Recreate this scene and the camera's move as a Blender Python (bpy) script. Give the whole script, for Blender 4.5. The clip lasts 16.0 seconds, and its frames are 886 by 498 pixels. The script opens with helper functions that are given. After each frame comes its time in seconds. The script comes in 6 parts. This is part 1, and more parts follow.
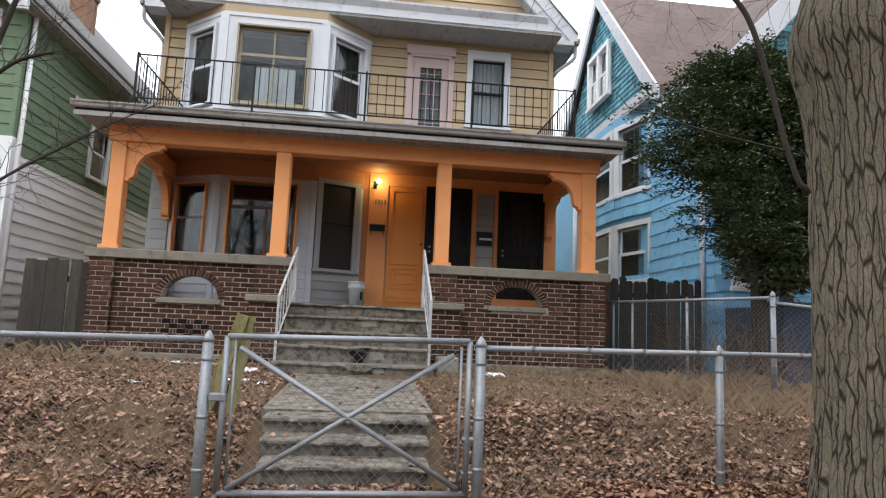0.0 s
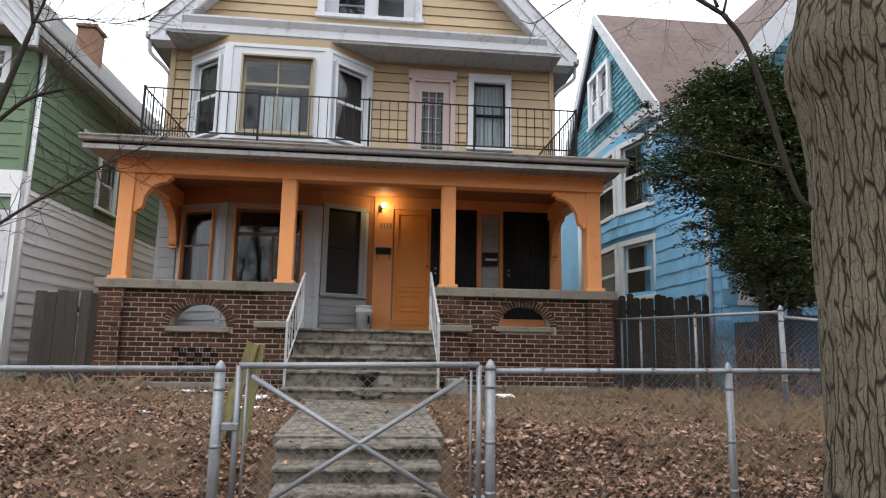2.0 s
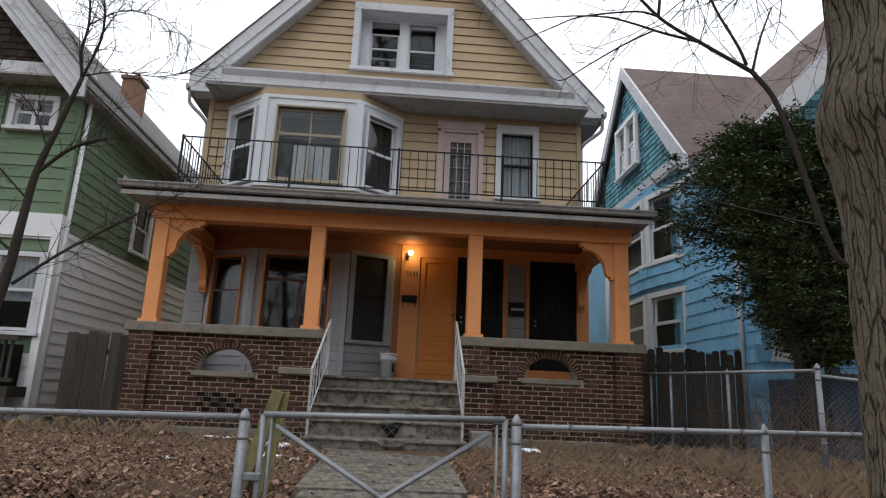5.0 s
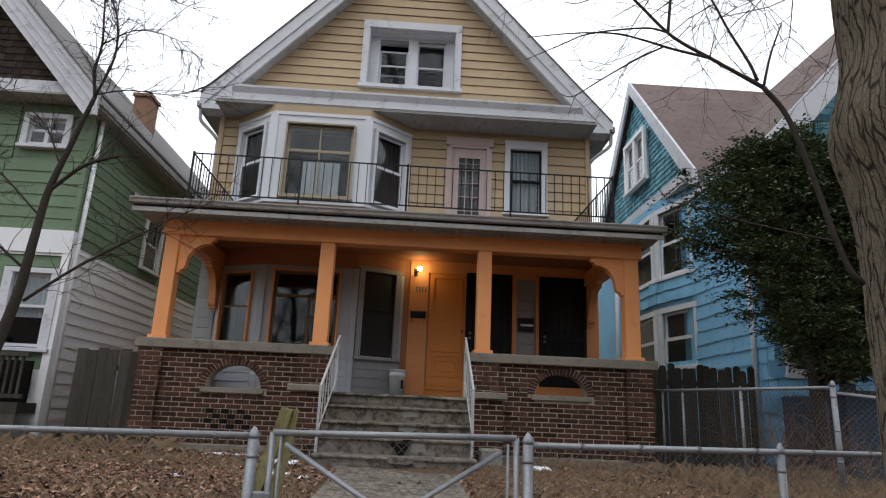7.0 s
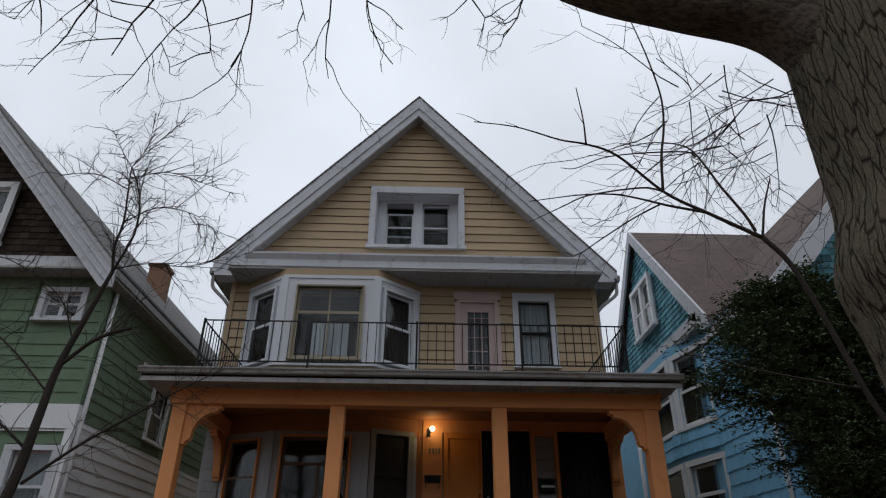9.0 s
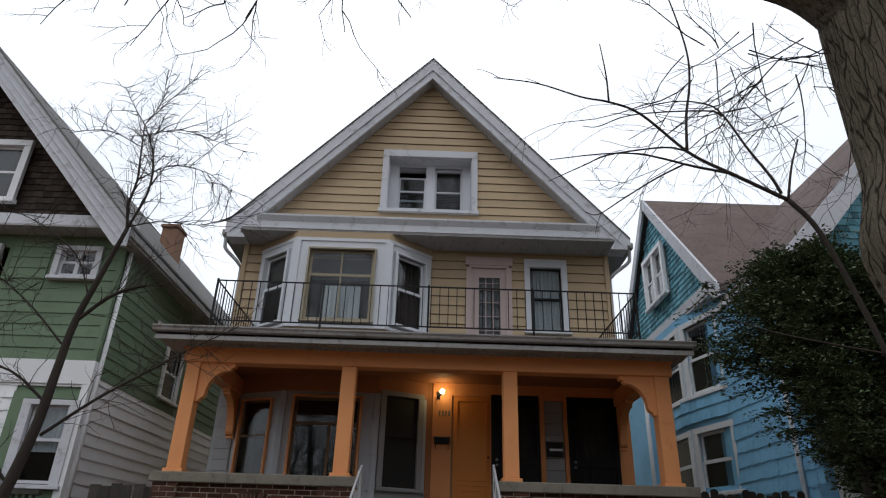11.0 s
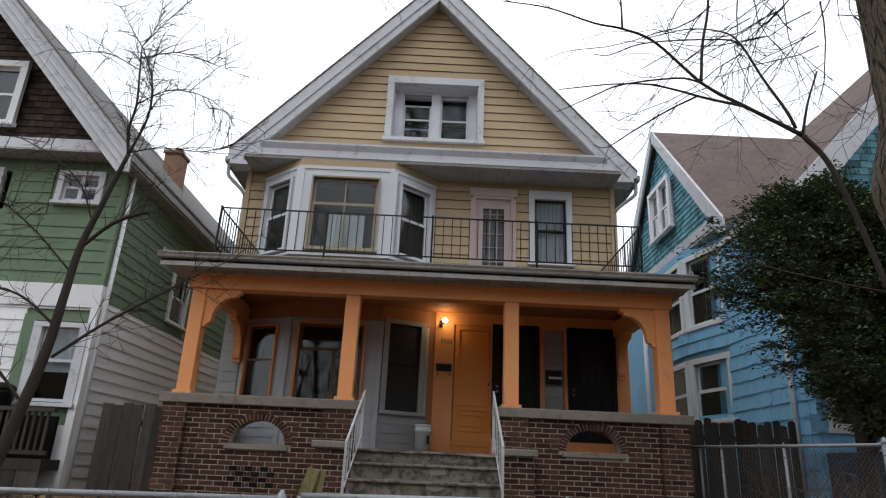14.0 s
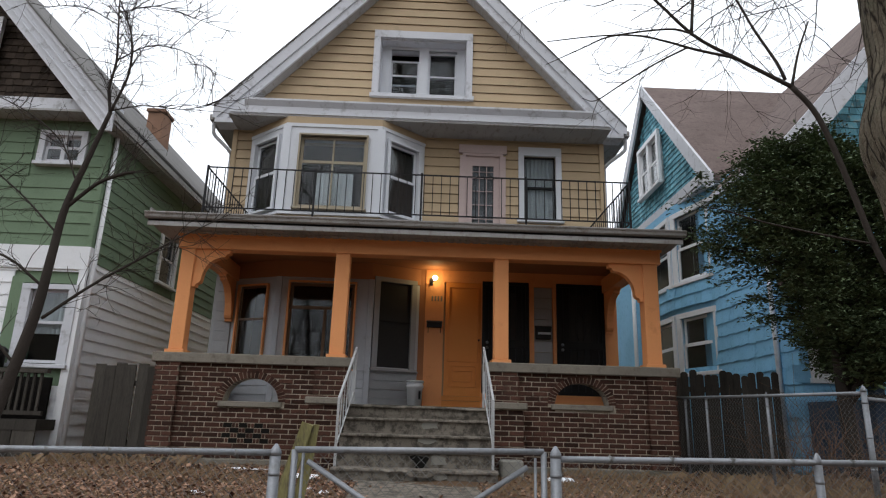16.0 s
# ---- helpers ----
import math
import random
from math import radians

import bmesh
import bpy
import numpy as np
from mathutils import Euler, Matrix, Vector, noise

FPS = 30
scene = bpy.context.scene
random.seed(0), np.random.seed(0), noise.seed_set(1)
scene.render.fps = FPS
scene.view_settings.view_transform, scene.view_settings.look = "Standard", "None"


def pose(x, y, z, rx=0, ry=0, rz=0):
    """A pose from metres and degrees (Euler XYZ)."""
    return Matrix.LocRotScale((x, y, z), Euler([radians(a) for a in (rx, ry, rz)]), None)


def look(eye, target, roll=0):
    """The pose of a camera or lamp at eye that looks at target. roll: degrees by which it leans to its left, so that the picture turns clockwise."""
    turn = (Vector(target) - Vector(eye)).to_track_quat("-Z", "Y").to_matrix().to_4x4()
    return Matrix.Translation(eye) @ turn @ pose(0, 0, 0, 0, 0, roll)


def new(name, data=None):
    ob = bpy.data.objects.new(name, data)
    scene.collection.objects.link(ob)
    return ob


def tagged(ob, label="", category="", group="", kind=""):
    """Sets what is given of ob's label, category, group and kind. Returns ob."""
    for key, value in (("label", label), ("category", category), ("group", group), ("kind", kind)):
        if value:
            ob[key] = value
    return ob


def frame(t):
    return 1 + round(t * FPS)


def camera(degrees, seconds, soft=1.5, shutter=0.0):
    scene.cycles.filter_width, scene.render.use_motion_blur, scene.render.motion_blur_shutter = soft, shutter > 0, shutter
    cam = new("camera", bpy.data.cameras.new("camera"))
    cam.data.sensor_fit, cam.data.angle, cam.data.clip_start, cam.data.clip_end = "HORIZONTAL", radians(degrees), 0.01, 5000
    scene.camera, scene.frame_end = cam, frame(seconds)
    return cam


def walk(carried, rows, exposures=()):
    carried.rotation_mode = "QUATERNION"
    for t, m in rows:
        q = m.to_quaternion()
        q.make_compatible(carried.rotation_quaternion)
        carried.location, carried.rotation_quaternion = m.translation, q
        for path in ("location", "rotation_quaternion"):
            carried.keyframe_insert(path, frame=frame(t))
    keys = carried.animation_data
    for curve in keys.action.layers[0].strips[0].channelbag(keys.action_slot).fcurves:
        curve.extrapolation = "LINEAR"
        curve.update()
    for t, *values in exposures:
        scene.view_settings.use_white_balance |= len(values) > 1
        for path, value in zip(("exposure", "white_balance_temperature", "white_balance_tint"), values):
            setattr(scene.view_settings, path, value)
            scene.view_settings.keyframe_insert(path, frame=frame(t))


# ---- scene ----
cam = camera(69.8, 16.0, soft=1.15)
PATH = [
    (0, (-0.006, 0.282, 1.455), (0.217, 2.254, 1.705), 2.4),
    (0.5, (-0.003, 0.275, 1.46), (0.218, 2.246, 1.715), 1.3),
    (1, (-0.014, 0.263, 1.463), (0.2, 2.235, 1.726), 1.0),
    (1.5, (-0.017, 0.251, 1.467), (0.19, 2.222, 1.738), 1.1),
    (2, (-0.019, 0.235, 1.477), (0.184, 2.2, 1.789), 1.0),
    (2.5, (-0.03, 0.226, 1.491), (0.162, 2.173, 1.905), 1.8),
    (3, (-0.029, 0.219, 1.5), (0.152, 2.161, 1.943), 1.8),
    (3.5, (-0.029, 0.227, 1.502), (0.14, 2.164, 1.969), 2.2),
    (4, (-0.03, 0.222, 1.502), (0.115, 2.162, 1.967), 2.1),
    (6.5, (-0.034, 0.24, 1.499), (0.058, 2.188, 1.942), 2.8),
    (7, (-0.041, 0.24, 1.513), (0.046, 2.174, 2.013), 2.5),
    (7.5, (-0.051, 0.226, 1.538), (0.029, 2.121, 2.171), 2.0),
    (8, (-0.057, 0.195, 1.582), (0.005, 2.023, 2.392), 1.1),
    (8.5, (-0.066, 0.205, 1.589), (-0.013, 1.976, 2.518), 0.4),
    (8.7, (-0.063, 0.210, 1.577), (-0.015, 1.972, 2.522), 0.3),
    (10.8, (-0.103, 0.292, 1.521), (-0.083, 2.089, 2.398), 1.7),
    (11, (-0.104, 0.285, 1.531), (-0.088, 2.094, 2.383), 1.7),
    (11.5, (-0.093, 0.295, 1.538), (-0.086, 2.129, 2.334), 1.9),
    (12, (-0.108, 0.301, 1.55), (-0.107, 2.156, 2.3), 1.7),
    (12.5, (-0.105, 0.305, 1.559), (-0.109, 2.175, 2.268), 1.2),
    (13, (-0.096, 0.294, 1.571), (-0.102, 2.172, 2.26), 1.6),
    (13.5, (-0.095, 0.299, 1.569), (-0.097, 2.182, 2.241), 2.2),
    (14, (-0.099, 0.309, 1.555), (-0.088, 2.201, 2.202), 2.6),
    (14.5, (-0.102, 0.325, 1.572), (-0.075, 2.229, 2.185), 2.7),
    (15, (-0.116, 0.326, 1.566), (-0.077, 2.24, 2.145), 2.4),
    (15.5, (-0.089, 0.321, 1.543), (-0.048, 2.243, 2.096), 1.9),
    (16, (-0.093, 0.312, 1.541), (-0.045, 2.241, 2.065), 1.7),
]
walk(cam, [(t, look(eye, target, roll)) for t, eye, target, roll in PATH],
     exposures=[(0, 1.04, 6500, 10), (2.0, 0.93, 6500, 10), (2.6, 0.22, 6500, 10), (3.5, 0.06, 6500, 10), (4.0, 0.05, 6500, 10), (6.4, 0.40, 6500, 10), (7.0, 0.26, 6500, 10), (7.6, -0.28, 6450, 10), (8.0, -0.6, 6300, 10), (8.5, -0.85, 6250, 10),
                (10.8, -0.3, 6350, 10), (11.5, -0.15, 6450, 10), (12.5, -0.02, 6500, 10), (16, 0.20, 6500, 10)])

# ---- world and light ----
world = bpy.data.worlds.new("overcast")
scene.world = world
world.use_nodes = True
wn = world.node_tree
wn.nodes.clear()
sky = wn.nodes.new("ShaderNodeTexSky")
sky.sky_type = "NISHITA"
sky.sun_disc = False
sky.sun_elevation, sky.sun_rotation = radians(35), radians(200)
tex = wn.nodes.new("ShaderNodeTexCoord")
sep = wn.nodes.new("ShaderNodeSeparateXYZ")
wn.links.new(tex.outputs["Generated"], sep.inputs[0])
lift = wn.nodes.new("ShaderNodeMapRange")
lift.inputs["From Min"].default_value, lift.inputs["From Max"].default_value = 0.0, 1.0
lift.inputs["To Min"].default_value, lift.inputs["To Max"].default_value = 1.0, 1.7
wn.links.new(sep.outputs[2], lift.inputs["Value"])
cloud = wn.nodes.new("ShaderNodeTexNoise")
cloud.inputs["Scale"].default_value, cloud.inputs["Detail"].default_value = 2.2, 4
wn.links.new(tex.outputs["Generated"], cloud.inputs["Vector"])
puff = wn.nodes.new("ShaderNodeMapRange")
puff.inputs["From Min"].default_value, puff.inputs["From Max"].default_value = 0.3, 0.7
puff.inputs["To Min"].default_value, puff.inputs["To Max"].default_value = 0.85, 1.15
wn.links.new(cloud.outputs[0], puff.inputs["Value"])
both = wn.nodes.new("ShaderNodeMath")
both.operation = "MULTIPLY"
wn.links.new(lift.outputs[0], both.inputs[0])
wn.links.new(puff.outputs[0], both.inputs[1])
grey = wn.nodes.new("ShaderNodeVectorMath")
grey.operation = "SCALE"
grey.inputs[0].default_value = (9.5, 9.9, 10.5)
wn.links.new(both.outputs[0], grey.inputs["Scale"])
mixer = wn.nodes.new("ShaderNodeMix")
mixer.data_type = "RGBA"
mixer.inputs[0].default_value = 0.92
bg = wn.nodes.new("ShaderNodeBackground")
bg.inputs[1].default_value = 0.1
wout = wn.nodes.new("ShaderNodeOutputWorld")
wn.links.new(sky.outputs[0], mixer.inputs[6])
wn.links.new(grey.outputs[0], mixer.inputs[7])
wn.links.new(mixer.outputs[2], bg.inputs[0])
wn.links.new(bg.outputs[0], wout.inputs[0])
sun = new("sun", bpy.data.lights.new("sun", "SUN"))
sun.data.energy, sun.data.angle, sun.data.color = 0.5, radians(40), (1.0, 0.97, 0.93)
sun.matrix_world = look((-4, -6, 18), (0, 4, 2))

# ---- materials ----
def mat(name, color, rough=0.8, grain=0.15, scale=6.0, fine=60.0, bump=0.15, metal=0.0, spots=None, spot_at=0.6, stretch=(1, 1, 1), vary=0.0, spec=0.15, fleck=None, island=False):
    """A painted, wooden or stony surface: colour broken at two scales, stains of a second colour, fine relief."""
    m = bpy.data.materials.new(name)
    m.use_nodes = True
    nt = m.node_tree
    N, L = nt.nodes, nt.links
    p = N["Principled BSDF"]
    p.inputs["Roughness"].default_value = rough
    p.inputs["Metallic"].default_value = metal
    p.inputs["Specular IOR Level"].default_value = spec
    co = N.new("ShaderNodeTexCoord")
    mp = N.new("ShaderNodeMapping")
    mp.inputs["Scale"].default_value = stretch
    geo = N.new("ShaderNodeNewGeometry")
    L.new(geo.outputs["Position"], mp.inputs["Vector"])
    n1 = N.new("ShaderNodeTexNoise")
    n1.inputs["Scale"].default_value, n1.inputs["Detail"].default_value = scale / 6, 5
    n2 = N.new("ShaderNodeTexNoise")
    n2.inputs["Scale"].default_value, n2.inputs["Detail"].default_value = fine, 3
    L.new(mp.outputs[0], n1.inputs["Vector"])
    L.new(mp.outputs[0], n2.inputs["Vector"])
    add = N.new("ShaderNodeMath")
    add.operation = "ADD"
    L.new(n1.outputs[0], add.inputs[0])
    L.new(n2.outputs[0], add.inputs[1])
    rng = N.new("ShaderNodeMapRange")
    rng.inputs["From Min"].default_value, rng.inputs["From Max"].default_value = 0.65, 1.35
    rng.inputs["To Min"].default_value, rng.inputs["To Max"].default_value = 1 - grain, 1 + grain
    L.new(add.outputs[0], rng.inputs["Value"])
    last = rng.outputs[0]
    if vary:
        rnd = N.new("ShaderNodeMapRange")
        rnd.inputs["To Min"].default_value, rnd.inputs["To Max"].default_value = 1 - vary, 1 + vary
        if island:
            L.new(geo.outputs["Random Per Island"], rnd.inputs["Value"])
        else:
            oi = N.new("ShaderNodeObjectInfo")
            L.new(oi.outputs["Random"], rnd.inputs["Value"])
        mul = N.new("ShaderNodeMath")
        mul.operation = "MULTIPLY"
        L.new(last, mul.inputs[0])
        L.new(rnd.outputs[0], mul.inputs[1])
        last = mul.outputs[0]
    base = N.new("ShaderNodeMix")
    base.data_type = "RGBA"
    base.inputs[6].default_value = (*color, 1)
    base.inputs[7].default_value = (*(spots or color), 1)
    base.inputs[0].default_value = 0
    if spots:
        n3 = N.new("ShaderNodeTexNoise")
        n3.inputs["Scale"].default_value, n3.inputs["Detail"].default_value, n3.inputs["Roughness"].default_value = scale, 8, 0.7
        L.new(mp.outputs[0], n3.inputs["Vector"])
        r3 = N.new("ShaderNodeMapRange")
        r3.inputs["From Min"].default_value, r3.inputs["From Max"].default_value = spot_at - 0.06, spot_at + 0.08
        L.new(n3.outputs[0], r3.inputs["Value"])
        L.new(r3.outputs[0], base.inputs[0])
    col = N.new("ShaderNodeVectorMath")
    col.operation = "SCALE"
    L.new(base.outputs[2], col.inputs[0])
    L.new(last, col.inputs["Scale"])
    out = col.outputs[0]
    if fleck:
        mx = N.new("ShaderNodeMix")
        mx.data_type = "RGBA"
        L.new(out, mx.inputs[6])
        mx.inputs[7].default_value = (*fleck, 1)
        src = geo.outputs["Random Per Island"] if island else N.new("ShaderNodeObjectInfo").outputs["Random"]
        pw = N.new("ShaderNodeMath")
        pw.operation = "POWER"
        pw.inputs[1].default_value = 1.6
        L.new(src, pw.inputs[0])
        L.new(pw.outputs[0], mx.inputs[0])
        out = mx.outputs[2]
    L.new(out, p.inputs["Base Color"])
    if bump:
        b = N.new("ShaderNodeBump")
        b.inputs["Strength"].default_value, b.inputs["Distance"].default_value = bump, 0.01
        L.new(add.outputs[0], b.inputs["Height"])
        L.new(b.outputs[0], p.inputs["Normal"])
    return m


def glass_mat(name, tint, rough=0.03, clear=0.6):
    """Window glass: a gloss that grows at a slant over a mostly clear pane."""
    m = bpy.data.materials.new(name)
    m.use_nodes = True
    N, L = m.node_tree.nodes, m.node_tree.links
    N.clear()
    o = N.new("ShaderNodeOutputMaterial")
    gl = N.new("ShaderNodeBsdfGlossy")
    gl.inputs["Roughness"].default_value = rough
    tr = N.new("ShaderNodeBsdfTransparent")
    tr.inputs[0].default_value = (*tint, 1)
    lw = N.new("ShaderNodeLayerWeight")
    lw.inputs[0].default_value = 0.5
    pw = N.new("ShaderNodeMath")
    pw.operation = "POWER"
    pw.inputs[1].default_value = 3
    L.new(lw.outputs["Facing"], pw.inputs[0])
    fr = N.new("ShaderNodeMapRange")
    fr.inputs["To Min"].default_value, fr.inputs["To Max"].default_value = 0.038, 0.7
    L.new(pw.outputs[0], fr.inputs["Value"])
    mx = N.new("ShaderNodeMixShader")
    L.new(fr.outputs[0], mx.inputs[0])
    L.new(tr.outputs[0], mx.inputs[1])
    L.new(gl.outputs[0], mx.inputs[2])
    L.new(mx.outputs[0], o.inputs[0])
    return m


def glow_mat(name, color, strength):
    m = bpy.data.materials.new(name)
    m.use_nodes = True
    p = m.node_tree.nodes["Principled BSDF"]
    p.inputs["Base Color"].default_value = (*color, 1)
    p.inputs["Emission Color"].default_value = (*color, 1)
    p.inputs["Emission Strength"].default_value = strength
    return m


YELLOW = mat("yellow_siding_paint", (0.44, 0.335, 0.215), 0.6, 0.08, 4, 90, 0.1, spots=(0.38, 0.30, 0.19), spot_at=0.62, vary=0.06)
TRIM = mat("weathered_white_trim", (0.56, 0.57, 0.605), 0.6, 0.08, 5, 70, 0.12, spots=(0.36, 0.36, 0.37), spot_at=0.60)
WHITE = mat("white_window_paint", (0.61, 0.63, 0.67), 0.5, 0.06, 5, 80, 0.08, spots=(0.55, 0.56, 0.58), spot_at=0.66)
PINK = mat("faded_pink_door_paint", (0.50, 0.40, 0.38), 0.6, 0.1, 6, 70, 0.1)
TAN_BROWN = mat("brown_sash_paint", (0.16, 0.10, 0.065), 0.6, 0.12, 8, 80, 0.1)
TAN = mat("tan_sash_paint", (0.33, 0.285, 0.21), 0.6, 0.1, 8, 80, 0.1)
ORANGE = mat("orange_porch_paint", (0.78, 0.335, 0.135), 0.55, 0.07, 6, 80, 0.12, spots=(0.68, 0.28, 0.11), spot_at=0.64)
DOOR_ORANGE = mat("orange_door_paint", (0.70, 0.27, 0.07), 0.45, 0.06, 6, 80, 0.08)
GREYPAINT = mat("grey_siding_paint", (0.34, 0.345, 0.35), 0.7, 0.1, 5, 70, 0.15, spots=(0.31, 0.31, 0.31), spot_at=0.62, vary=0.06)
SOFFIT = mat("dirty_grey_soffit", (0.34, 0.335, 0.33), 0.7, 0.15, 4, 40, 0.15, spots=(0.24, 0.22, 0.20), spot_at=0.58, stretch=(3, 1, 1))
GUTTER = mat("aged_gutter_metal", (0.30, 0.29, 0.28), 0.5, 0.2, 8, 50, 0.15, metal=0.2, spots=(0.20, 0.17, 0.15), spot_at=0.6)
BROWN_CEIL = mat("brown_porch_ceiling", (0.40, 0.175, 0.082), 0.7, 0.12, 5, 60, 0.1)
BRICK = mat("brown_brick", (0.066, 0.030, 0.021), 0.85, 0.3, 20, 120, 0.4, spots=(0.040, 0.024, 0.018), spot_at=0.58, vary=0.5)
MORTAR = mat("pale_mortar", (0.42, 0.365, 0.29), 0.95, 0.2, 8, 150, 0.4, spots=(0.16, 0.135, 0.11), spot_at=0.56)
STONE = mat("concrete_cap", (0.20, 0.18, 0.148), 0.9, 0.22, 8, 90, 0.3, spots=(0.135, 0.118, 0.096), spot_at=0.58)
CONC = mat("worn_concrete", (0.20, 0.175, 0.145), 0.9, 0.28, 9, 90, 0.45, spots=(0.075, 0.066, 0.054), spot_at=0.51)
PATCH = mat("pale_cement_patch", (0.26, 0.25, 0.22), 0.9, 0.15, 10, 90, 0.3)
IRON = mat("black_iron", (0.02, 0.02, 0.022), 0.55, 0.2, 10, 80, 0.1)
GALV = mat("galvanised_steel", (0.25, 0.262, 0.28), 0.5, 0.15, 10, 60, 0.1, metal=0.55, spots=(0.20, 0.205, 0.21), spot_at=0.58)
WIRE = mat("dull_fence_wire", (0.15, 0.152, 0.15), 0.5, 0.15, 10, 60, 0, metal=0.4)
SHINGLE = mat("brown_roof_shingles", (0.15, 0.115, 0.105), 0.95, 0.25, 8, 40, 0.4, spots=(0.11, 0.08, 0.075), spot_at=0.57, vary=0.15, island=True)
DARKROOF = mat("grey_roof_shingles", (0.16, 0.155, 0.15), 0.95, 0.25, 8, 40, 0.4, vary=0.15, island=True)
# near-black base colour that stands for the darkness of unlit rooms and holes
DARK = mat("unlit_black", (0.012, 0.011, 0.010), 1.0, 0.2, 5, 30, 0, spec=0.05)
# dim grey for a curtain, and for sheets that stand for unlit rooms
SHADE = mat("dim_curtain_and_unlit_room", (0.032, 0.031, 0.030), 0.9, 0.2, 6, 40, 0)
BLACKDOOR = mat("black_security_door", (0.013, 0.012, 0.012), 0.5, 0.2, 8, 60, 0.05)
SCREEN = mat("dark_insect_mesh", (0.020, 0.019, 0.018), 0.6, 0.2, 8, 60, 0.05, spec=0.3)
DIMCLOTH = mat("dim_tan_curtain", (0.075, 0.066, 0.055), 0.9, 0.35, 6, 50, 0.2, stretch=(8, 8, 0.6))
GREYCLOTH = mat("grey_net_curtain", (0.38, 0.385, 0.39), 0.9, 0.3, 6, 50, 0.2, stretch=(9, 9, 0.5))
CURTAIN = mat("pale_curtain", (0.82, 0.83, 0.82), 0.9, 0.15, 6, 50, 0.2, stretch=(8, 8, 0.6))
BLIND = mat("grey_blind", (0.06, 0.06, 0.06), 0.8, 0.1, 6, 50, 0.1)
GREEN = mat("green_siding_paint", (0.145, 0.205, 0.132), 0.65, 0.12, 4, 70, 0.15, spots=(0.12, 0.17, 0.108), spot_at=0.6, vary=0.07)
OFFWHITE = mat("white_siding_paint", (0.76, 0.77, 0.79), 0.65, 0.08, 4, 70, 0.12, spots=(0.68, 0.69, 0.70), spot_at=0.62, vary=0.05)
SHAKE = mat("weathered_brown_shakes", (0.05, 0.038, 0.03), 0.95, 0.3, 10, 60, 0.4, vary=0.4, island=True)
TEAL = mat("peeling_teal_shingles", (0.13, 0.32, 0.39), 0.85, 0.25, 12, 60, 0.3, spots=(0.28, 0.32, 0.31), spot_at=0.6, vary=0.42, island=True)
BLUE = mat("blue_shake_paint", (0.235, 0.51, 0.74), 0.7, 0.12, 8, 60, 0.2, spots=(0.15, 0.36, 0.58), spot_at=0.6, vary=0.12, island=True)
PALEGREY = mat("pale_grey_bay_paint", (0.47, 0.485, 0.515), 0.6, 0.08, 5, 70, 0.1, spots=(0.38, 0.385, 0.40), spot_at=0.63)
OLDWOOD = mat("weathered_fence_wood", (0.058, 0.052, 0.045), 0.95, 0.25, 6, 30, 0.4, spots=(0.042, 0.04, 0.034), spot_at=0.55, stretch=(6, 6, 0.6), vary=0.3)
MOSSY = mat("mossy_stump_wood", (0.22, 0.20, 0.09), 0.95, 0.25, 9, 40, 0.5, spots=(0.12, 0.10, 0.07), spot_at=0.55, stretch=(3, 3, 0.6))
CHIMBRICK = mat("tan_chimney_brick", (0.22, 0.13, 0.09), 0.9, 0.2, 15, 80, 0.3, vary=0.25)
PLASTIC = mat("dirty_white_plastic", (0.74, 0.76, 0.78), 0.45, 0.1, 10, 60, 0.05)
RAILPAINT = mat("chipped_white_rail_paint", (0.42, 0.425, 0.43), 0.6, 0.12, 30, 90, 0.1, spots=(0.30, 0.28, 0.26), spot_at=0.6)
# blue darkened in the colour itself to read as porch shade
SHADEBLUE = mat("shade_darkened_blue", (0.035, 0.055, 0.085), 0.8, 0.2, 6, 50, 0.1)
SNOW = mat("old_snow", (0.80, 0.82, 0.86), 0.7, 0.06, 20, 90, 0.4)
STRAW = mat("dry_straw_grass", (0.29, 0.195, 0.125), 0.9, 0.2, 10, 50, 0, vary=0.35, island=True, fleck=(0.22, 0.16, 0.09))
LEAFLITTER = mat("fallen_brown_leaves", (0.115, 0.050, 0.030), 0.85, 0.2, 12, 60, 0, vary=0.6, island=True, fleck=(0.42, 0.265, 0.18))
EVERGREEN = mat("dark_evergreen_leaf", (0.082, 0.112, 0.054), 0.7, 0.2, 10, 50, 0, vary=0.55, island=True, spec=0.2)
TWIG = mat("bare_twig_bark", (0.042, 0.035, 0.03), 0.9, 0.2, 15, 60, 0.2)


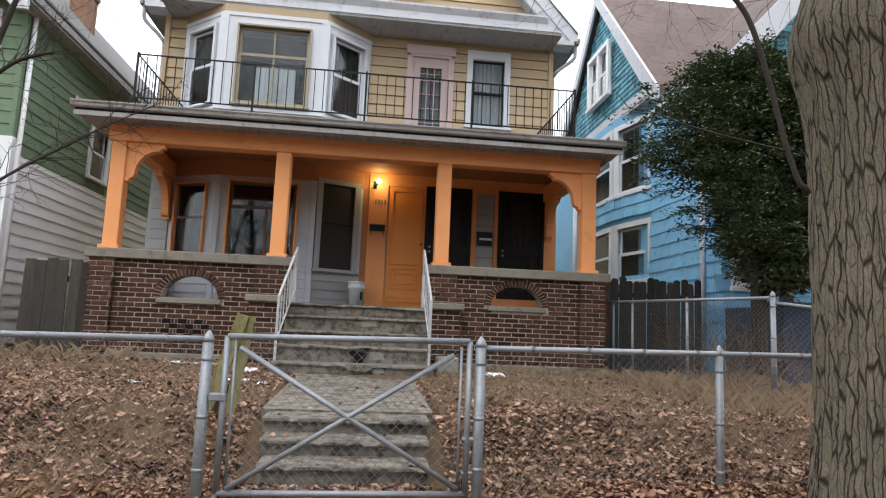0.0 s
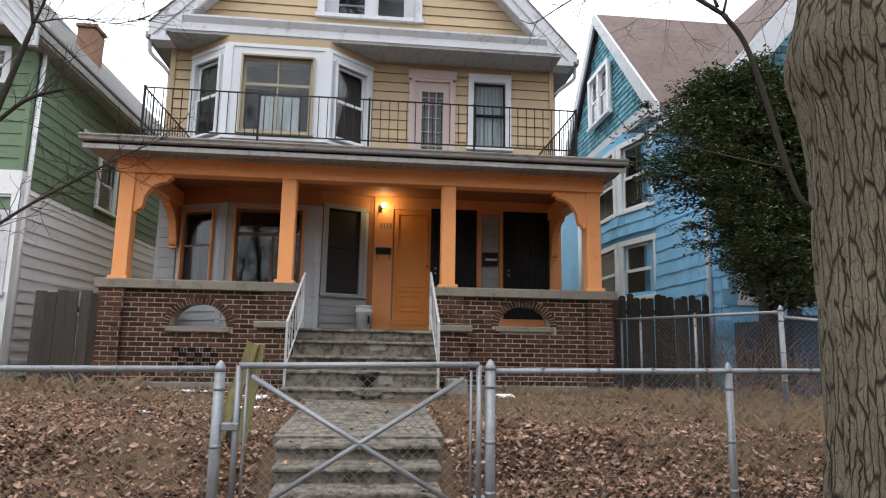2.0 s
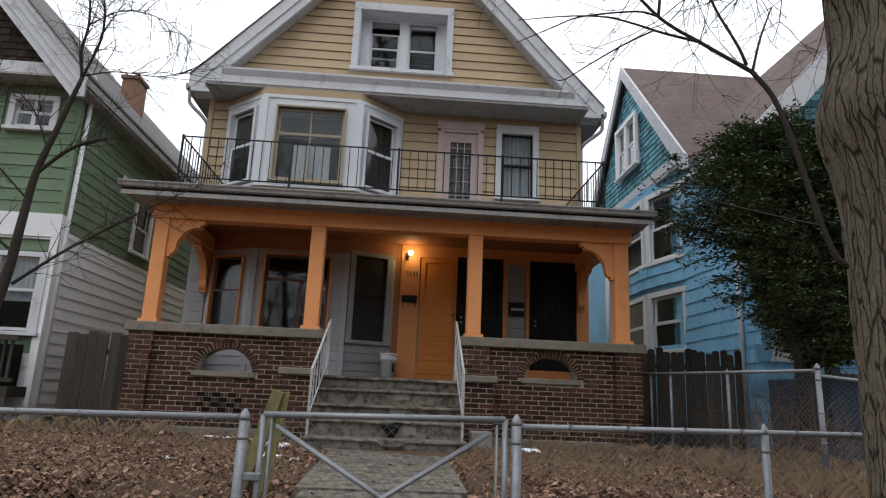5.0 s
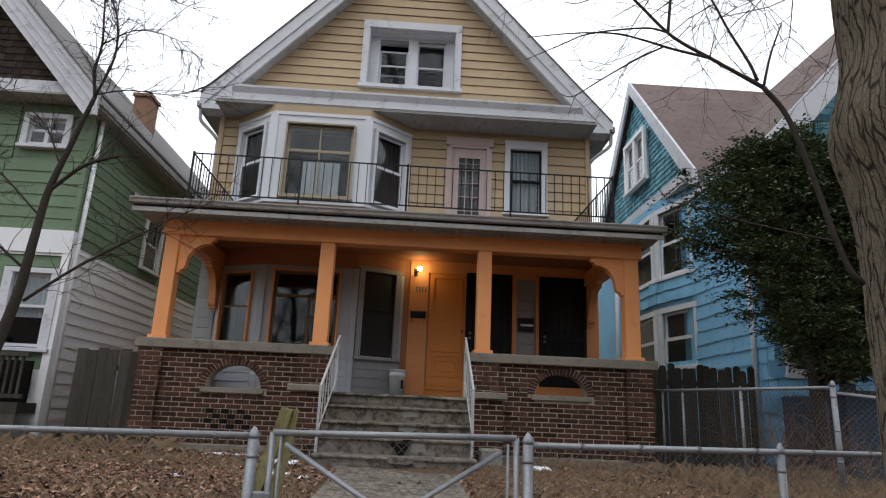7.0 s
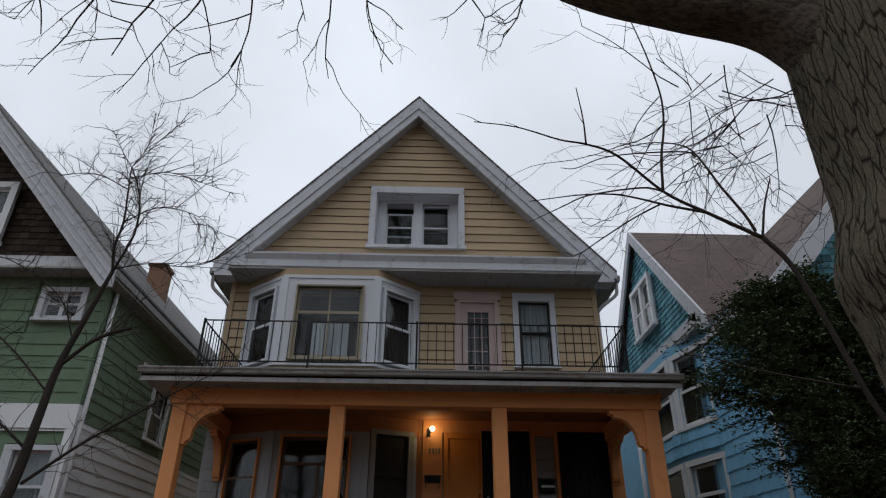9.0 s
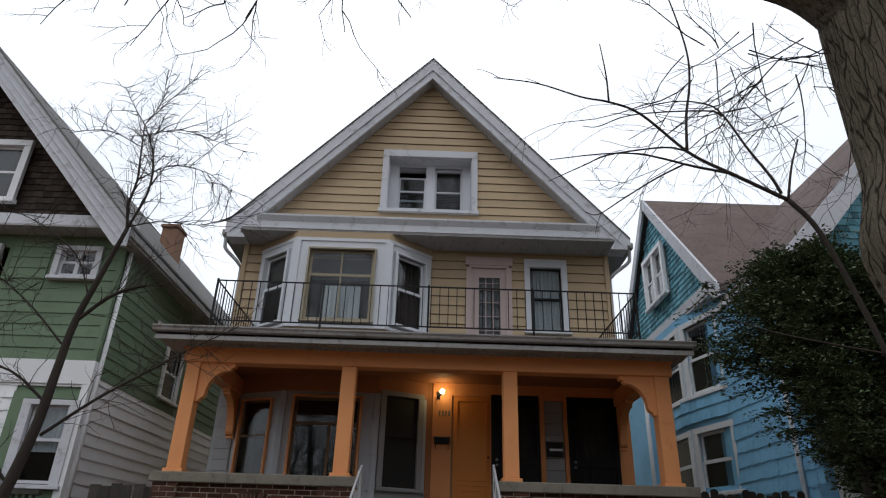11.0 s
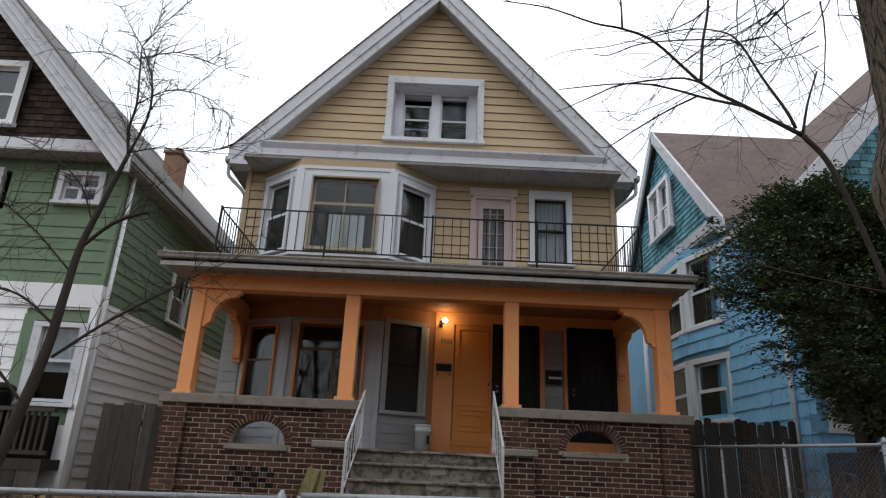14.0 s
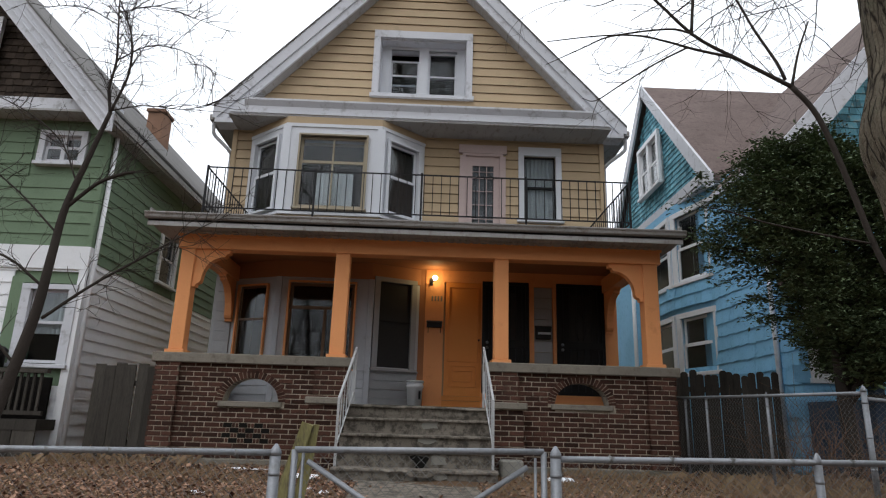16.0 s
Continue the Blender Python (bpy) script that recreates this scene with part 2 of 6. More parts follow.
def bark_material():
    """Grey-brown bark: long narrow plates parted by dark, wandering fissures, with a finer crackle and lichen."""
    m = mat("furrowed_grey_bark", (0.145, 0.122, 0.090), 0.95, 0.3, 10, 90, 0.4, spots=(0.125, 0.118, 0.082), spot_at=0.56)
    N, L = m.node_tree.nodes, m.node_tree.links
    p = N["Principled BSDF"]
    uv = N.new("ShaderNodeUVMap")
    uv.uv_map = "bark"
    warp = N.new("ShaderNodeTexNoise")
    warp.inputs["Scale"].default_value, warp.inputs["Detail"].default_value = 8, 6
    L.new(uv.outputs[0], warp.inputs["Vector"])
    shift = N.new("ShaderNodeVectorMath")
    shift.operation = "MULTIPLY_ADD"
    shift.inputs[1].default_value = (0.045, 0.05, 0.0)
    L.new(warp.outputs["Color"], shift.inputs[0])
    L.new(uv.outputs[0], shift.inputs[2])
    masks = []
    for sx, sz, lo, hi in ((27, 3.0, 0.0, 0.10), (60, 9.0, 0.0, 0.09)):
        mp = N.new("ShaderNodeMapping")
        mp.inputs["Scale"].default_value = (sx, sz, 1)
        L.new(shift.outputs[0], mp.inputs[0])
        vor = N.new("ShaderNodeTexVoronoi")
        vor.feature = "DISTANCE_TO_EDGE"
        vor.voronoi_dimensions = "2D"
        vor.inputs["Scale"].default_value = 1.0
        L.new(mp.outputs[0], vor.inputs["Vector"])
        r = N.new("ShaderNodeMapRange")
        r.interpolation_type = "SMOOTHSTEP"
        r.inputs["From Min"].default_value, r.inputs["From Max"].default_value = lo, hi
        L.new(vor.outputs["Distance"], r.inputs["Value"])
        masks.append(r.outputs[0])
    soft = N.new("ShaderNodeMapRange")
    soft.inputs["To Min"].default_value = 0.68
    L.new(masks[1], soft.inputs["Value"])
    both = N.new("ShaderNodeMath")
    both.operation = "MULTIPLY"
    L.new(masks[0], both.inputs[0])
    L.new(soft.outputs[0], both.inputs[1])
    ramp = N.new("ShaderNodeMix")
    ramp.data_type = "RGBA"
    ramp.inputs[6].default_value = (0.030, 0.024, 0.019, 1)
    old = p.inputs["Base Color"].links[0].from_socket
    L.new(old, ramp.inputs[7])
    L.new(both.outputs[0], ramp.inputs[0])
    L.new(ramp.outputs[2], p.inputs["Base Color"])
    b = N.new("ShaderNodeBump")
    b.inputs["Strength"].default_value, b.inputs["Distance"].default_value = 0.7, 0.025
    L.new(both.outputs[0], b.inputs["Height"])
    L.new(p.inputs["Normal"].links[0].from_socket, b.inputs["Normal"])
    L.new(b.outputs[0], p.inputs["Normal"])
    return m


BARK = bark_material()
LIMBBARK = mat("rough_limb_bark", (0.135, 0.112, 0.09), 0.95, 0.4, 30, 90, 0.8, spots=(0.05, 0.042, 0.034), spot_at=0.52, stretch=(0.35, 1, 1))


def ground_material():
    """Dry soil and dead grass with leaf-coloured blotches."""
    m = mat("leafy_dry_ground", (0.10, 0.062, 0.035), 0.95, 0.35, 4, 60, 0.6, spots=(0.10, 0.062, 0.037), spot_at=0.5)
    return m


GROUND = ground_material()
GLASS = glass_mat("window_glass", (0.75, 0.78, 0.8))


# ---- builders ----
def box(bm, x0, x1, y0, y1, z0, z1):
    vs = [bm.verts.new((x, y, z)) for z in (z0, z1) for x, y in ((x0, y0), (x1, y0), (x1, y1), (x0, y1))]
    for f in ((3, 2, 1, 0), (4, 5, 6, 7), (0, 1, 5, 4), (1, 2, 6, 5), (2, 3, 7, 6), (3, 0, 4, 7)):
        bm.faces.new([vs[i] for i in f])
    return bm


def boxed(x0, x1, y0, y1, z0, z1, bev=0.0):
    bm = box(bmesh.new(), min(x0, x1), max(x0, x1), min(y0, y1), max(y0, y1), min(z0, z1), max(z0, z1))
    if bev:
        bmesh.ops.bevel(bm, geom=bm.edges[:], offset=bev, segments=1, affect="EDGES")
    return bm


def prism(poly, axis, a, b):
    """A polygon of (u, v) pushed along an axis from a to b. axis x: (y, z); axis y: (x, z); axis z: (x, y)."""
    bm = bmesh.new()
    def at(u, v, w):
        return {"x": (w, u, v), "y": (u, w, v), "z": (u, v, w)}[axis]
    lo = [bm.verts.new(at(u, v, a)) for u, v in poly]
    hi = [bm.verts.new(at(u, v, b)) for u, v in poly]
    n = len(poly)
    for i in range(n):
        bm.faces.new((lo[i], lo[(i + 1) % n], hi[(i + 1) % n], hi[i]))
    bm.faces.new(lo[::-1])
    bm.faces.new(hi)
    bmesh.ops.recalc_face_normals(bm, faces=bm.faces[:])
    return bm


def beam_between(bm, a, b, w, h, up=(0, 0, 1)):
    """A straight bar of section w by h from a to b."""
    a, b = Vector(a), Vector(b)
    d = (b - a).normalized()
    s = d.cross(Vector(up))
    s = s.normalized() if s.length > 1e-4 else Vector((1, 0, 0))
    u = s.cross(d)
    vs = [bm.verts.new(p + s * i * w / 2 + u * j * h / 2) for p in (a, b) for i, j in ((-1, -1), (1, -1), (1, 1), (-1, 1))]
    for f in ((3, 2, 1, 0), (4, 5, 6, 7), (0, 1, 5, 4), (1, 2, 6, 5), (2, 3, 7, 6), (3, 0, 4, 7)):
        bm.faces.new([vs[i] for i in f])
    return bm


def tube(bm, pts, radii, n=8, cap=True):
    """A round tapering tube through the points."""
    rings = []
    side = None
    for i, p in enumerate(pts):
        p = Vector(p)
        d = (Vector(pts[min(i + 1, len(pts) - 1)]) - Vector(pts[max(i - 1, 0)])).normalized()
        if side is None or abs(side.dot(d)) > 0.95:
            side = d.orthogonal().normalized()
        side = (side - d * side.dot(d)).normalized()
        other = d.cross(side)
        r = radii[i] if hasattr(radii, "__len__") else radii
        rings.append([bm.verts.new(p + (side * math.cos(2 * math.pi * k / n) + other * math.sin(2 * math.pi * k / n)) * r) for k in range(n)])
    for a, b in zip(rings, rings[1:]):
        for k in range(n):
            f = bm.faces.new((a[k], a[(k + 1) % n], b[(k + 1) % n], b[k]))
            f.smooth = n > 4
    if cap:
        bm.faces.new(rings[0][::-1])
        bm.faces.new(rings[-1])
    return bm


def mesh_of(bm, name, material):
    me = bpy.data.meshes.new(name)
    bm.to_mesh(me)
    bm.free()
    me.materials.append(material)
    return me


def part(name, bm, material, parent=None, label=""):
    ob = new(name, mesh_of(bm, name, material))
    if parent:
        ob.parent = parent
    if label:
        ob["label"] = label
    return ob


def thing(name, at, label, category, group="", kind=""):
    """An Empty at the base of a thing."""
    e = new(name)
    e.empty_display_size = 0.1
    tagged(e, label, category, group, kind)
    return e


def solid(name, bm, material, label, category, group="", kind=""):
    return tagged(part(name, bm, material), label, category, group, kind)


def from_lists(name, verts, faces, material, parent=None):
    me = bpy.data.meshes.new(name)
    me.from_pydata(verts, [], faces)
    me.materials.append(material)
    ob = new(name, me)
    if parent:
        ob.parent = parent
    return ob


def bent(pts, n=4):
    """A smooth line through the points (Catmull-Rom)."""
    P = [Vector(p) for p in pts]
    P = [P[0] * 2 - P[1]] + P + [P[-1] * 2 - P[-2]]
    out = []
    for i in range(1, len(P) - 2):
        for k in range(n):
            t = k / n
            a, b, c, d = P[i - 1], P[i], P[i + 1], P[i + 2]
            out.append(0.5 * (2 * b + (c - a) * t + (2 * a - 5 * b + 4 * c - d) * t * t + (3 * b - a - 3 * c + d) * t ** 3))
    out.append(P[-2])
    return out


def taper(n, r0, r1):
    return [r0 + (r1 - r0) * i / max(1, n - 1) for i in range(n)]

# ---- ground ----
def smooth(a, b, t):
    t = min(1, max(0, (t - a) / (b - a)))
    return t * t * (3 - 2 * t)


PROFILE = ((-3, 0.0), (2.0, 0.08), (3.5, 0.28), (4.2, 0.39), (4.6, 0.46), (5.2, 0.72), (6.5, 0.82), (9.4, 0.88), (14, 0.9))


def ground_z(x, y):
    """The height of the yard: a low bank behind the fence, cut by the walk."""
    z = PROFILE[0][1]
    for (y0, z0), (y1, z1) in zip(PROFILE, PROFILE[1:]):
        if y >= y0:
            z = z0 + (z1 - z0) * smooth(y0, y1, y) if y < y1 else z1
    side = smooth(0.6, 1.7, abs(x + 0.1))
    bank = 0.14 * side * smooth(3.0, 4.4, y) * (1 - smooth(4.6, 6.5, y))
    dip = -0.10 * (1 - smooth(0.5, 0.75, abs(x + 0.1))) * smooth(4.4, 4.7, y) * (1 - smooth(7.0, 7.8, y))
    rough = 0.035 * noise.noise((x * 1.3, y * 1.3, 3.1)) * smooth(2.5, 4, y)
    return z + bank + dip + rough


def build_ground():
    xs = [-400, -150, -60, -30, -18, -12] + [-8 + 0.25 * i for i in range(65)] + [12, 18, 30, 60, 150, 400]
    ys = [-400, -150, -60, -25, -10, -4, -1] + [0.25 * i for i in range(53)] + [15, 18, 24, 40, 90, 200, 600]
    verts = [(x, y, ground_z(x, y) if abs(x) < 20 and y < 30 else 0.88 * smooth(0, 12, y)) for y in ys for x in xs]
    w = len(xs)
    faces = [(j * w + i, j * w + i + 1, (j + 1) * w + i + 1, (j + 1) * w + i) for j in range(len(ys) - 1) for i in range(w - 1)]
    g = from_lists("ground", verts, faces, GROUND)
    for f in g.data.polygons:
        f.use_smooth = True
    tagged(g, "dry front yard soil with dead grass and leaves", "ground", kind="structure")


build_ground()

# ---- the yellow house ----
F = 11.77            # front wall
HX0, HX1 = -3.92, 3.27
RIDGE, RIDGE_Z = -0.345, 11.51
EAVE_Z, EAVE_L, EAVE_R = 7.23, -4.27, 3.67
SLOPE = (RIDGE_Z - EAVE_Z) / (RIDGE - EAVE_L)
RAKE_Y = 11.45
house = thing("yellow_house", (0, F, 0), "two-storey yellow-sided wooden house with white-trimmed front gable", "house")


def wall_pieces(bm, x0, x1, z0, z1, y0, y1, holes):
    """One connected wall in the plane of x and z with openings (x0, x1, z0, z1) cut through it."""
    xs = sorted({round(v, 4) for v in (x0, x1, *[h[0] for h in holes], *[h[1] for h in holes]) if x0 <= v <= x1})
    zs = sorted({round(v, 4) for v in (z0, z1, *[h[2] for h in holes], *[h[3] for h in holes]) if z0 <= v <= z1})
    full = {}
    for i in range(len(xs) - 1):
        for j in range(len(zs) - 1):
            cx, cz = (xs[i] + xs[i + 1]) / 2, (zs[j] + zs[j + 1]) / 2
            full[i, j] = not any(h[0] < cx < h[1] and h[2] < cz < h[3] for h in holes)
    made = {}
    def v(i, j, y):
        if (i, j, y) not in made:
            made[i, j, y] = bm.verts.new((xs[i], y, zs[j]))
        return made[i, j, y]
    for (i, j), on in full.items():
        if not on:
            continue
        bm.faces.new((v(i, j, y0), v(i + 1, j, y0), v(i + 1, j + 1, y0), v(i, j + 1, y0)))
        bm.faces.new((v(i, j + 1, y1), v(i + 1, j + 1, y1), v(i + 1, j, y1), v(i, j, y1)))
        for di, dj, a, b in ((-1, 0, (i, j), (i, j + 1)), (1, 0, (i + 1, j + 1), (i + 1, j)), (0, -1, (i + 1, j), (i, j)), (0, 1, (i, j + 1), (i + 1, j + 1))):
            if not full.get((i + di, j + dj), False):
                bm.faces.new((v(*b, y0), v(*b, y1), v(*a, y1), v(*a, y0)))
    bmesh.ops.recalc_face_normals(bm, faces=bm.faces[:])
    return bm


UP_WINDOW = (1.72, 2.34, 5.30, 6.60)
UP_DOOR = (0.58, 1.25, 4.70, 6.55)
UP_BAY = (-3.40, -0.40, 4.70, 6.72)
ATTIC = (-1.20, 0.56, 7.84, 9.08)

wall_front = part("front_wall", wall_pieces(bmesh.new(), HX0, HX1, 0.4, 7.3, F + 0.03, F + 0.2, [UP_WINDOW, UP_DOOR, UP_BAY, (-3.45, -0.35, 1.9, 4.0)]), YELLOW, house)


def gable_wall():
    """The gable's backing wall in two trapezoids and two side strips round the attic opening."""
    bm = bmesh.new()
    def half(z):
        return (RIDGE_Z - 0.12 - z) / SLOPE
    levels = [7.3, ATTIC[2], ATTIC[3], RIDGE_Z - 0.15]
    for a, b in zip(levels, levels[1:]):
        spans = [(-1, 1)] if a != ATTIC[2] else None
        if spans:
            polys = [[(RIDGE - half(a), a), (RIDGE + half(a), a), (RIDGE + half(b), b), (RIDGE - half(b), b)]]
        else:
            polys = [[(RIDGE - half(a), a), (ATTIC[0], a), (ATTIC[0], b), (RIDGE - half(b), b)],
                     [(ATTIC[1], a), (RIDGE + half(a), a), (RIDGE + half(b), b), (ATTIC[1], b)]]
        for poly in polys:
            piece = prism(poly, "y", F + 0.03, F + 0.2)
            me = bpy.data.meshes.new("tmp")
            piece.to_mesh(me)
            piece.free()
            bm.from_mesh(me)
            bpy.data.meshes.remove(me)
    return bm


wall_gable = part("gable_wall", gable_wall(), YELLOW, house)
for name, x in (("side_wall", HX0), ("side_wall", HX1 - 0.17)):
    part(name, boxed(x, x + 0.17, F + 0.2, 24, 0.4, 7.3), YELLOW, house)
part("rear_gable", prism([(HX0, 7.3), (HX1, 7.3), (RIDGE, RIDGE_Z - 0.2)], "y", 23.8, 24), YELLOW, house)
part("rear_wall", boxed(HX0 + 0.17, HX1 - 0.17, 23.8, 24, 0.4, 7.3), YELLOW, house)
# floors and backing coloured near-black so the rooms look unlit
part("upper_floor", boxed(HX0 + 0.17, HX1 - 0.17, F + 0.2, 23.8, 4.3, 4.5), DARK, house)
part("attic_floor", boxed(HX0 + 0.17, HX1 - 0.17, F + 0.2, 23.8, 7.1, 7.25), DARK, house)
part("unlit_backing", boxed(HX0 + 0.17, HX1 - 0.17, F + 2.2, F + 2.3, 0.9, 9.2), DARK, house)


def clapboard(x0, x1, z, h, cut0=0.0, cut1=0.0):
    """One lapped board, thick at its foot; cut0 and cut1 slant its ends under a rake."""
    bm = bmesh.new()
    prof = ((F + 0.03, z + 0.016), (F - 0.011, z + 0.013), (F + 0.010, z + h), (F + 0.03, z + h))
    a = [bm.verts.new((x0 + (cut0 if zz > z else 0), y, zz)) for y, zz in prof]
    b = [bm.verts.new((x1 - (cut1 if zz > z else 0), y, zz)) for y, zz in prof]
    for i in range(4):
        bm.faces.new((a[i], b[i], b[(i + 1) % 4], a[(i + 1) % 4]))
    bm.faces.new(a[::-1])
    bm.faces.new(b)
    bmesh.ops.recalc_face_normals(bm, faces=bm.faces[:])
    return bm


BOARD = 0.187
z = 4.62
while z < 6.88:
    for x0, x1 in ((HX0, -3.57), (-0.22, 0.47), (1.34, 1.61), (2.42, HX1)):
        part("siding_board", clapboard(x0, x1, z, BOARD), YELLOW, wall_front)
    if z > 6.78:
        part("siding_board", clapboard(-0.22, HX1, z + 0.002, BOARD), YELLOW, wall_front)
    z += BOARD
z = 7.36
while z < RIDGE_Z - 0.45:
    hw = (RIDGE_Z - 0.14 - z) / SLOPE
    cut = BOARD / SLOPE
    if z + BOARD > 7.75 and z < 9.22:
        part("siding_board", clapboard(RIDGE - hw, -1.31, z, BOARD, cut, 0), YELLOW, wall_gable)
        part("siding_board", clapboard(0.66, RIDGE + hw, z, BOARD, 0, cut), YELLOW, wall_gable)
    else:
        part("siding_board", clapboard(RIDGE - hw, RIDGE + hw, z, BOARD, cut, cut), YELLOW, wall_gable)
    z += BOARD
for x in (HX0 - 0.02, HX1 - 0.07):
    part("corner_board", boxed(x, x + 0.09, F - 0.03, F + 0.06, 4.5, 7.05), YELLOW, house)


def roof_slab(side):
    """One slope of the roof, shingled, with its overhang."""
    ex = EAVE_L if side < 0 else EAVE_R
    ez = RIDGE_Z - SLOPE * abs(ex - RIDGE)
    t = 0.16
    poly = [(RIDGE, RIDGE_Z), (ex, ez), (ex, ez - t), (RIDGE, RIDGE_Z - t)]
    return prism(poly, "y", RAKE_Y + 0.03, 24.3)


def rake_strip(side, top, depth, y0, y1):
    """A strip under one roof slope, from top to top + depth below it, cut level at the eave."""
    ex = EAVE_L if side < 0 else EAVE_R
    low = 6.99
    def x_at(off, zz):
        return RIDGE + side * (RIDGE_Z - off - zz) / SLOPE
    ez = RIDGE_Z - SLOPE * abs(ex - RIDGE)
    poly = [(RIDGE, RIDGE_Z - top)]
    if ez - top > low:
        poly += [(ex, ez - top), (ex, max(low, ez - top - depth))]
        if ez - top - depth < low:
            poly.append((x_at(top + depth, low), low))
    else:
        poly += [(x_at(top, low), low), (x_at(top + depth, low), low)]
    poly.append((RIDGE, RIDGE_Z - top - depth))
    return prism(poly, "y", y0, y1)


for s in (-1, 1):
    roof = part("roof", roof_slab(s), DARKROOF, house, "grey shingled roof slope")
    part("rake_board", rake_strip(s, 0.0, 0.31, RAKE_Y - 0.02, RAKE_Y + 0.04), TRIM, house)
    part("rake_moulding", rake_strip(s, 0.30, 0.22, RAKE_Y + 0.01, RAKE_Y + 0.06), TRIM, house)
    part("roof_edge", rake_strip(s, -0.02, 0.035, RAKE_Y - 0.04, RAKE_Y - 0.02), DARKROOF, house)
    part("rake_soffit", rake_strip(s, 0.455, 0.06, RAKE_Y + 0.06, F - 0.01), SOFFIT, house)
    part("eave_soffit", boxed(HX0 - 0.34 if s < 0 else HX1, HX0 if s < 0 else HX1 + 0.37, RAKE_Y + 0.06, 24, 6.93, 6.985), SOFFIT, house)
    ex = EAVE_L if s < 0 else EAVE_R
    part("eave_gutter", boxed(ex - 0.06, ex + 0.06, RAKE_Y + 0.02, 24, 6.96, 7.07), GUTTER, house)
    cx = HX0 if s < 0 else HX1
    part("downspout", tube(bmesh.new(), bent([(ex, RAKE_Y + 0.12, 6.96), (ex, RAKE_Y + 0.13, 6.82), (ex - s * 0.03, RAKE_Y + 0.18, 6.70), (cx + s * 0.07, F + 0.02, 6.46), (cx + s * 0.06, F + 0.12, 6.24), (cx + s * 0.06, F + 0.12, 4.6)], 5), 0.036, 8), TRIM, house)

# cornice across the foot of the gable
part("cornice", prism([(-3.86, 6.93), (3.26, 6.93), (2.98, 7.19), (-3.58, 7.19)], "y", 11.10, F), TRIM, house)
for a, b in ((-4.22, -3.86), (3.26, 3.60)):
    part("eave_return", boxed(a, b, RAKE_Y - 0.02, F, 6.90, 6.99), TRIM, house)
part("cornice_moulding", prism([(11.04, 7.235), (11.04, 7.20), (11.10, 7.10), (11.10, 7.19), (F, 7.40), (F, 7.45)], "x", -3.58, 2.98), TRIM, house)
part("cornice_bead", boxed(-3.84, 3.24, 11.078, 11.10, 6.95, 6.985), TRIM, house)
part("cornice_soffit", boxed(-3.86, 3.26, 11.10, F, 6.90, 6.927), SOFFIT, house)


def window(name, m, w, h, casing, head, sill, paint, sash, parent, rail=0.5, curtain=None, sash_w=0.045, open_top=0.0, blind=False, plate=False, cloth=None):
    """A double-hung window in a local frame: x along the wall, z up, y into the wall; the opening's lower corner is the origin."""
    bm = bmesh.new()
    box(bm, -casing, 0, -0.03, 0.05, -0.02, h)
    box(bm, w, w + casing, -0.03, 0.05, -0.02, h)
    box(bm, -casing, w + casing, -0.035, 0.05, h, h + head)
    win = part(name, bm, paint, parent)
    win.matrix_world = m
    part("window_sill", boxed(-casing - 0.03, w + casing + 0.03, -0.07, 0.06, -0.02 - sill, -0.02, 0.006), paint, win)
    zr = h * rail
    def ring(x0, x1, z0, z1, y0, y1, k=sash_w):
        b = bmesh.new()
        box(b, x0, x0 + k, y0, y1, z0, z1)
        box(b, x1 - k, x1, y0, y1, z0, z1)
        box(b, x0 + k, x1 - k, y0, y1, z0, z0 + k)
        box(b, x0 + k, x1 - k, y0, y1, z1 - k, z1)
        return b
    top = h - open_top
    part("lower_sash", ring(0, w, 0, zr + 0.02, 0.03, 0.06), sash, win)
    part("upper_sash", ring(0, w, zr - 0.02 - open_top, top, 0.065, 0.095), sash, win)
    for z0, z1, y in ((sash_w, zr + 0.02 - sash_w, 0.045), (zr - 0.02 - open_top + sash_w, top - sash_w, 0.08)):
        pane = part("pane", boxed(sash_w, w - sash_w, y - 0.003, y + 0.003, z0, z1), GLASS, win)
        pane.visible_shadow = False
    part("jamb", ring(-0.02, w + 0.02, -0.02, h + 0.02, 0.05, 0.2, 0.02), sash, win)
    # near-black plate painted as the unlit room behind the panes
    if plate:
        part("unlit_room_plate", boxed(0, w, 0.11, 0.13, 0, h), DARK, win)
    if curtain:
        b = bmesh.new()
        c0, c1, zc0, zc1 = curtain
        n = 24
        vs = []
        for i in range(n + 1):
            x = c0 + (c1 - c0) * i / n
            y = 0.125 + 0.012 * math.sin(i * 1.9) + 0.008 * math.sin(i * 4.1)
            vs.append((b.verts.new((x, y, zc0)), b.verts.new((x, y, zc1))))
        for p, q in zip(vs, vs[1:]):
            b.faces.new((p[0], q[0], q[1], p[1]))
        c = part("curtain", b, cloth or CURTAIN, win, "thin drawn curtain" if cloth else "pale drawn curtain")
        sol = c.modifiers.new("thick", "SOLIDIFY")
        sol.thickness = 0.004
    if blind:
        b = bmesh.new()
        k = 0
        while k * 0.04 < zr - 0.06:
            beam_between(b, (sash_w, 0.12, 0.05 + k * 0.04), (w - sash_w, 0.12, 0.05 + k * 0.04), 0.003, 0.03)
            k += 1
        part("blind", b, BLIND, win, "dark grey slatted blind")
    return win


def facing(a, b, z):
    """The pose of a wall panel that runs from a to b (x, y), seen from its right-hand side."""
    ang = math.degrees(math.atan2(b[1] - a[1], b[0] - a[0]))
    return pose(a[0], a[1], z, 0, 0, ang)


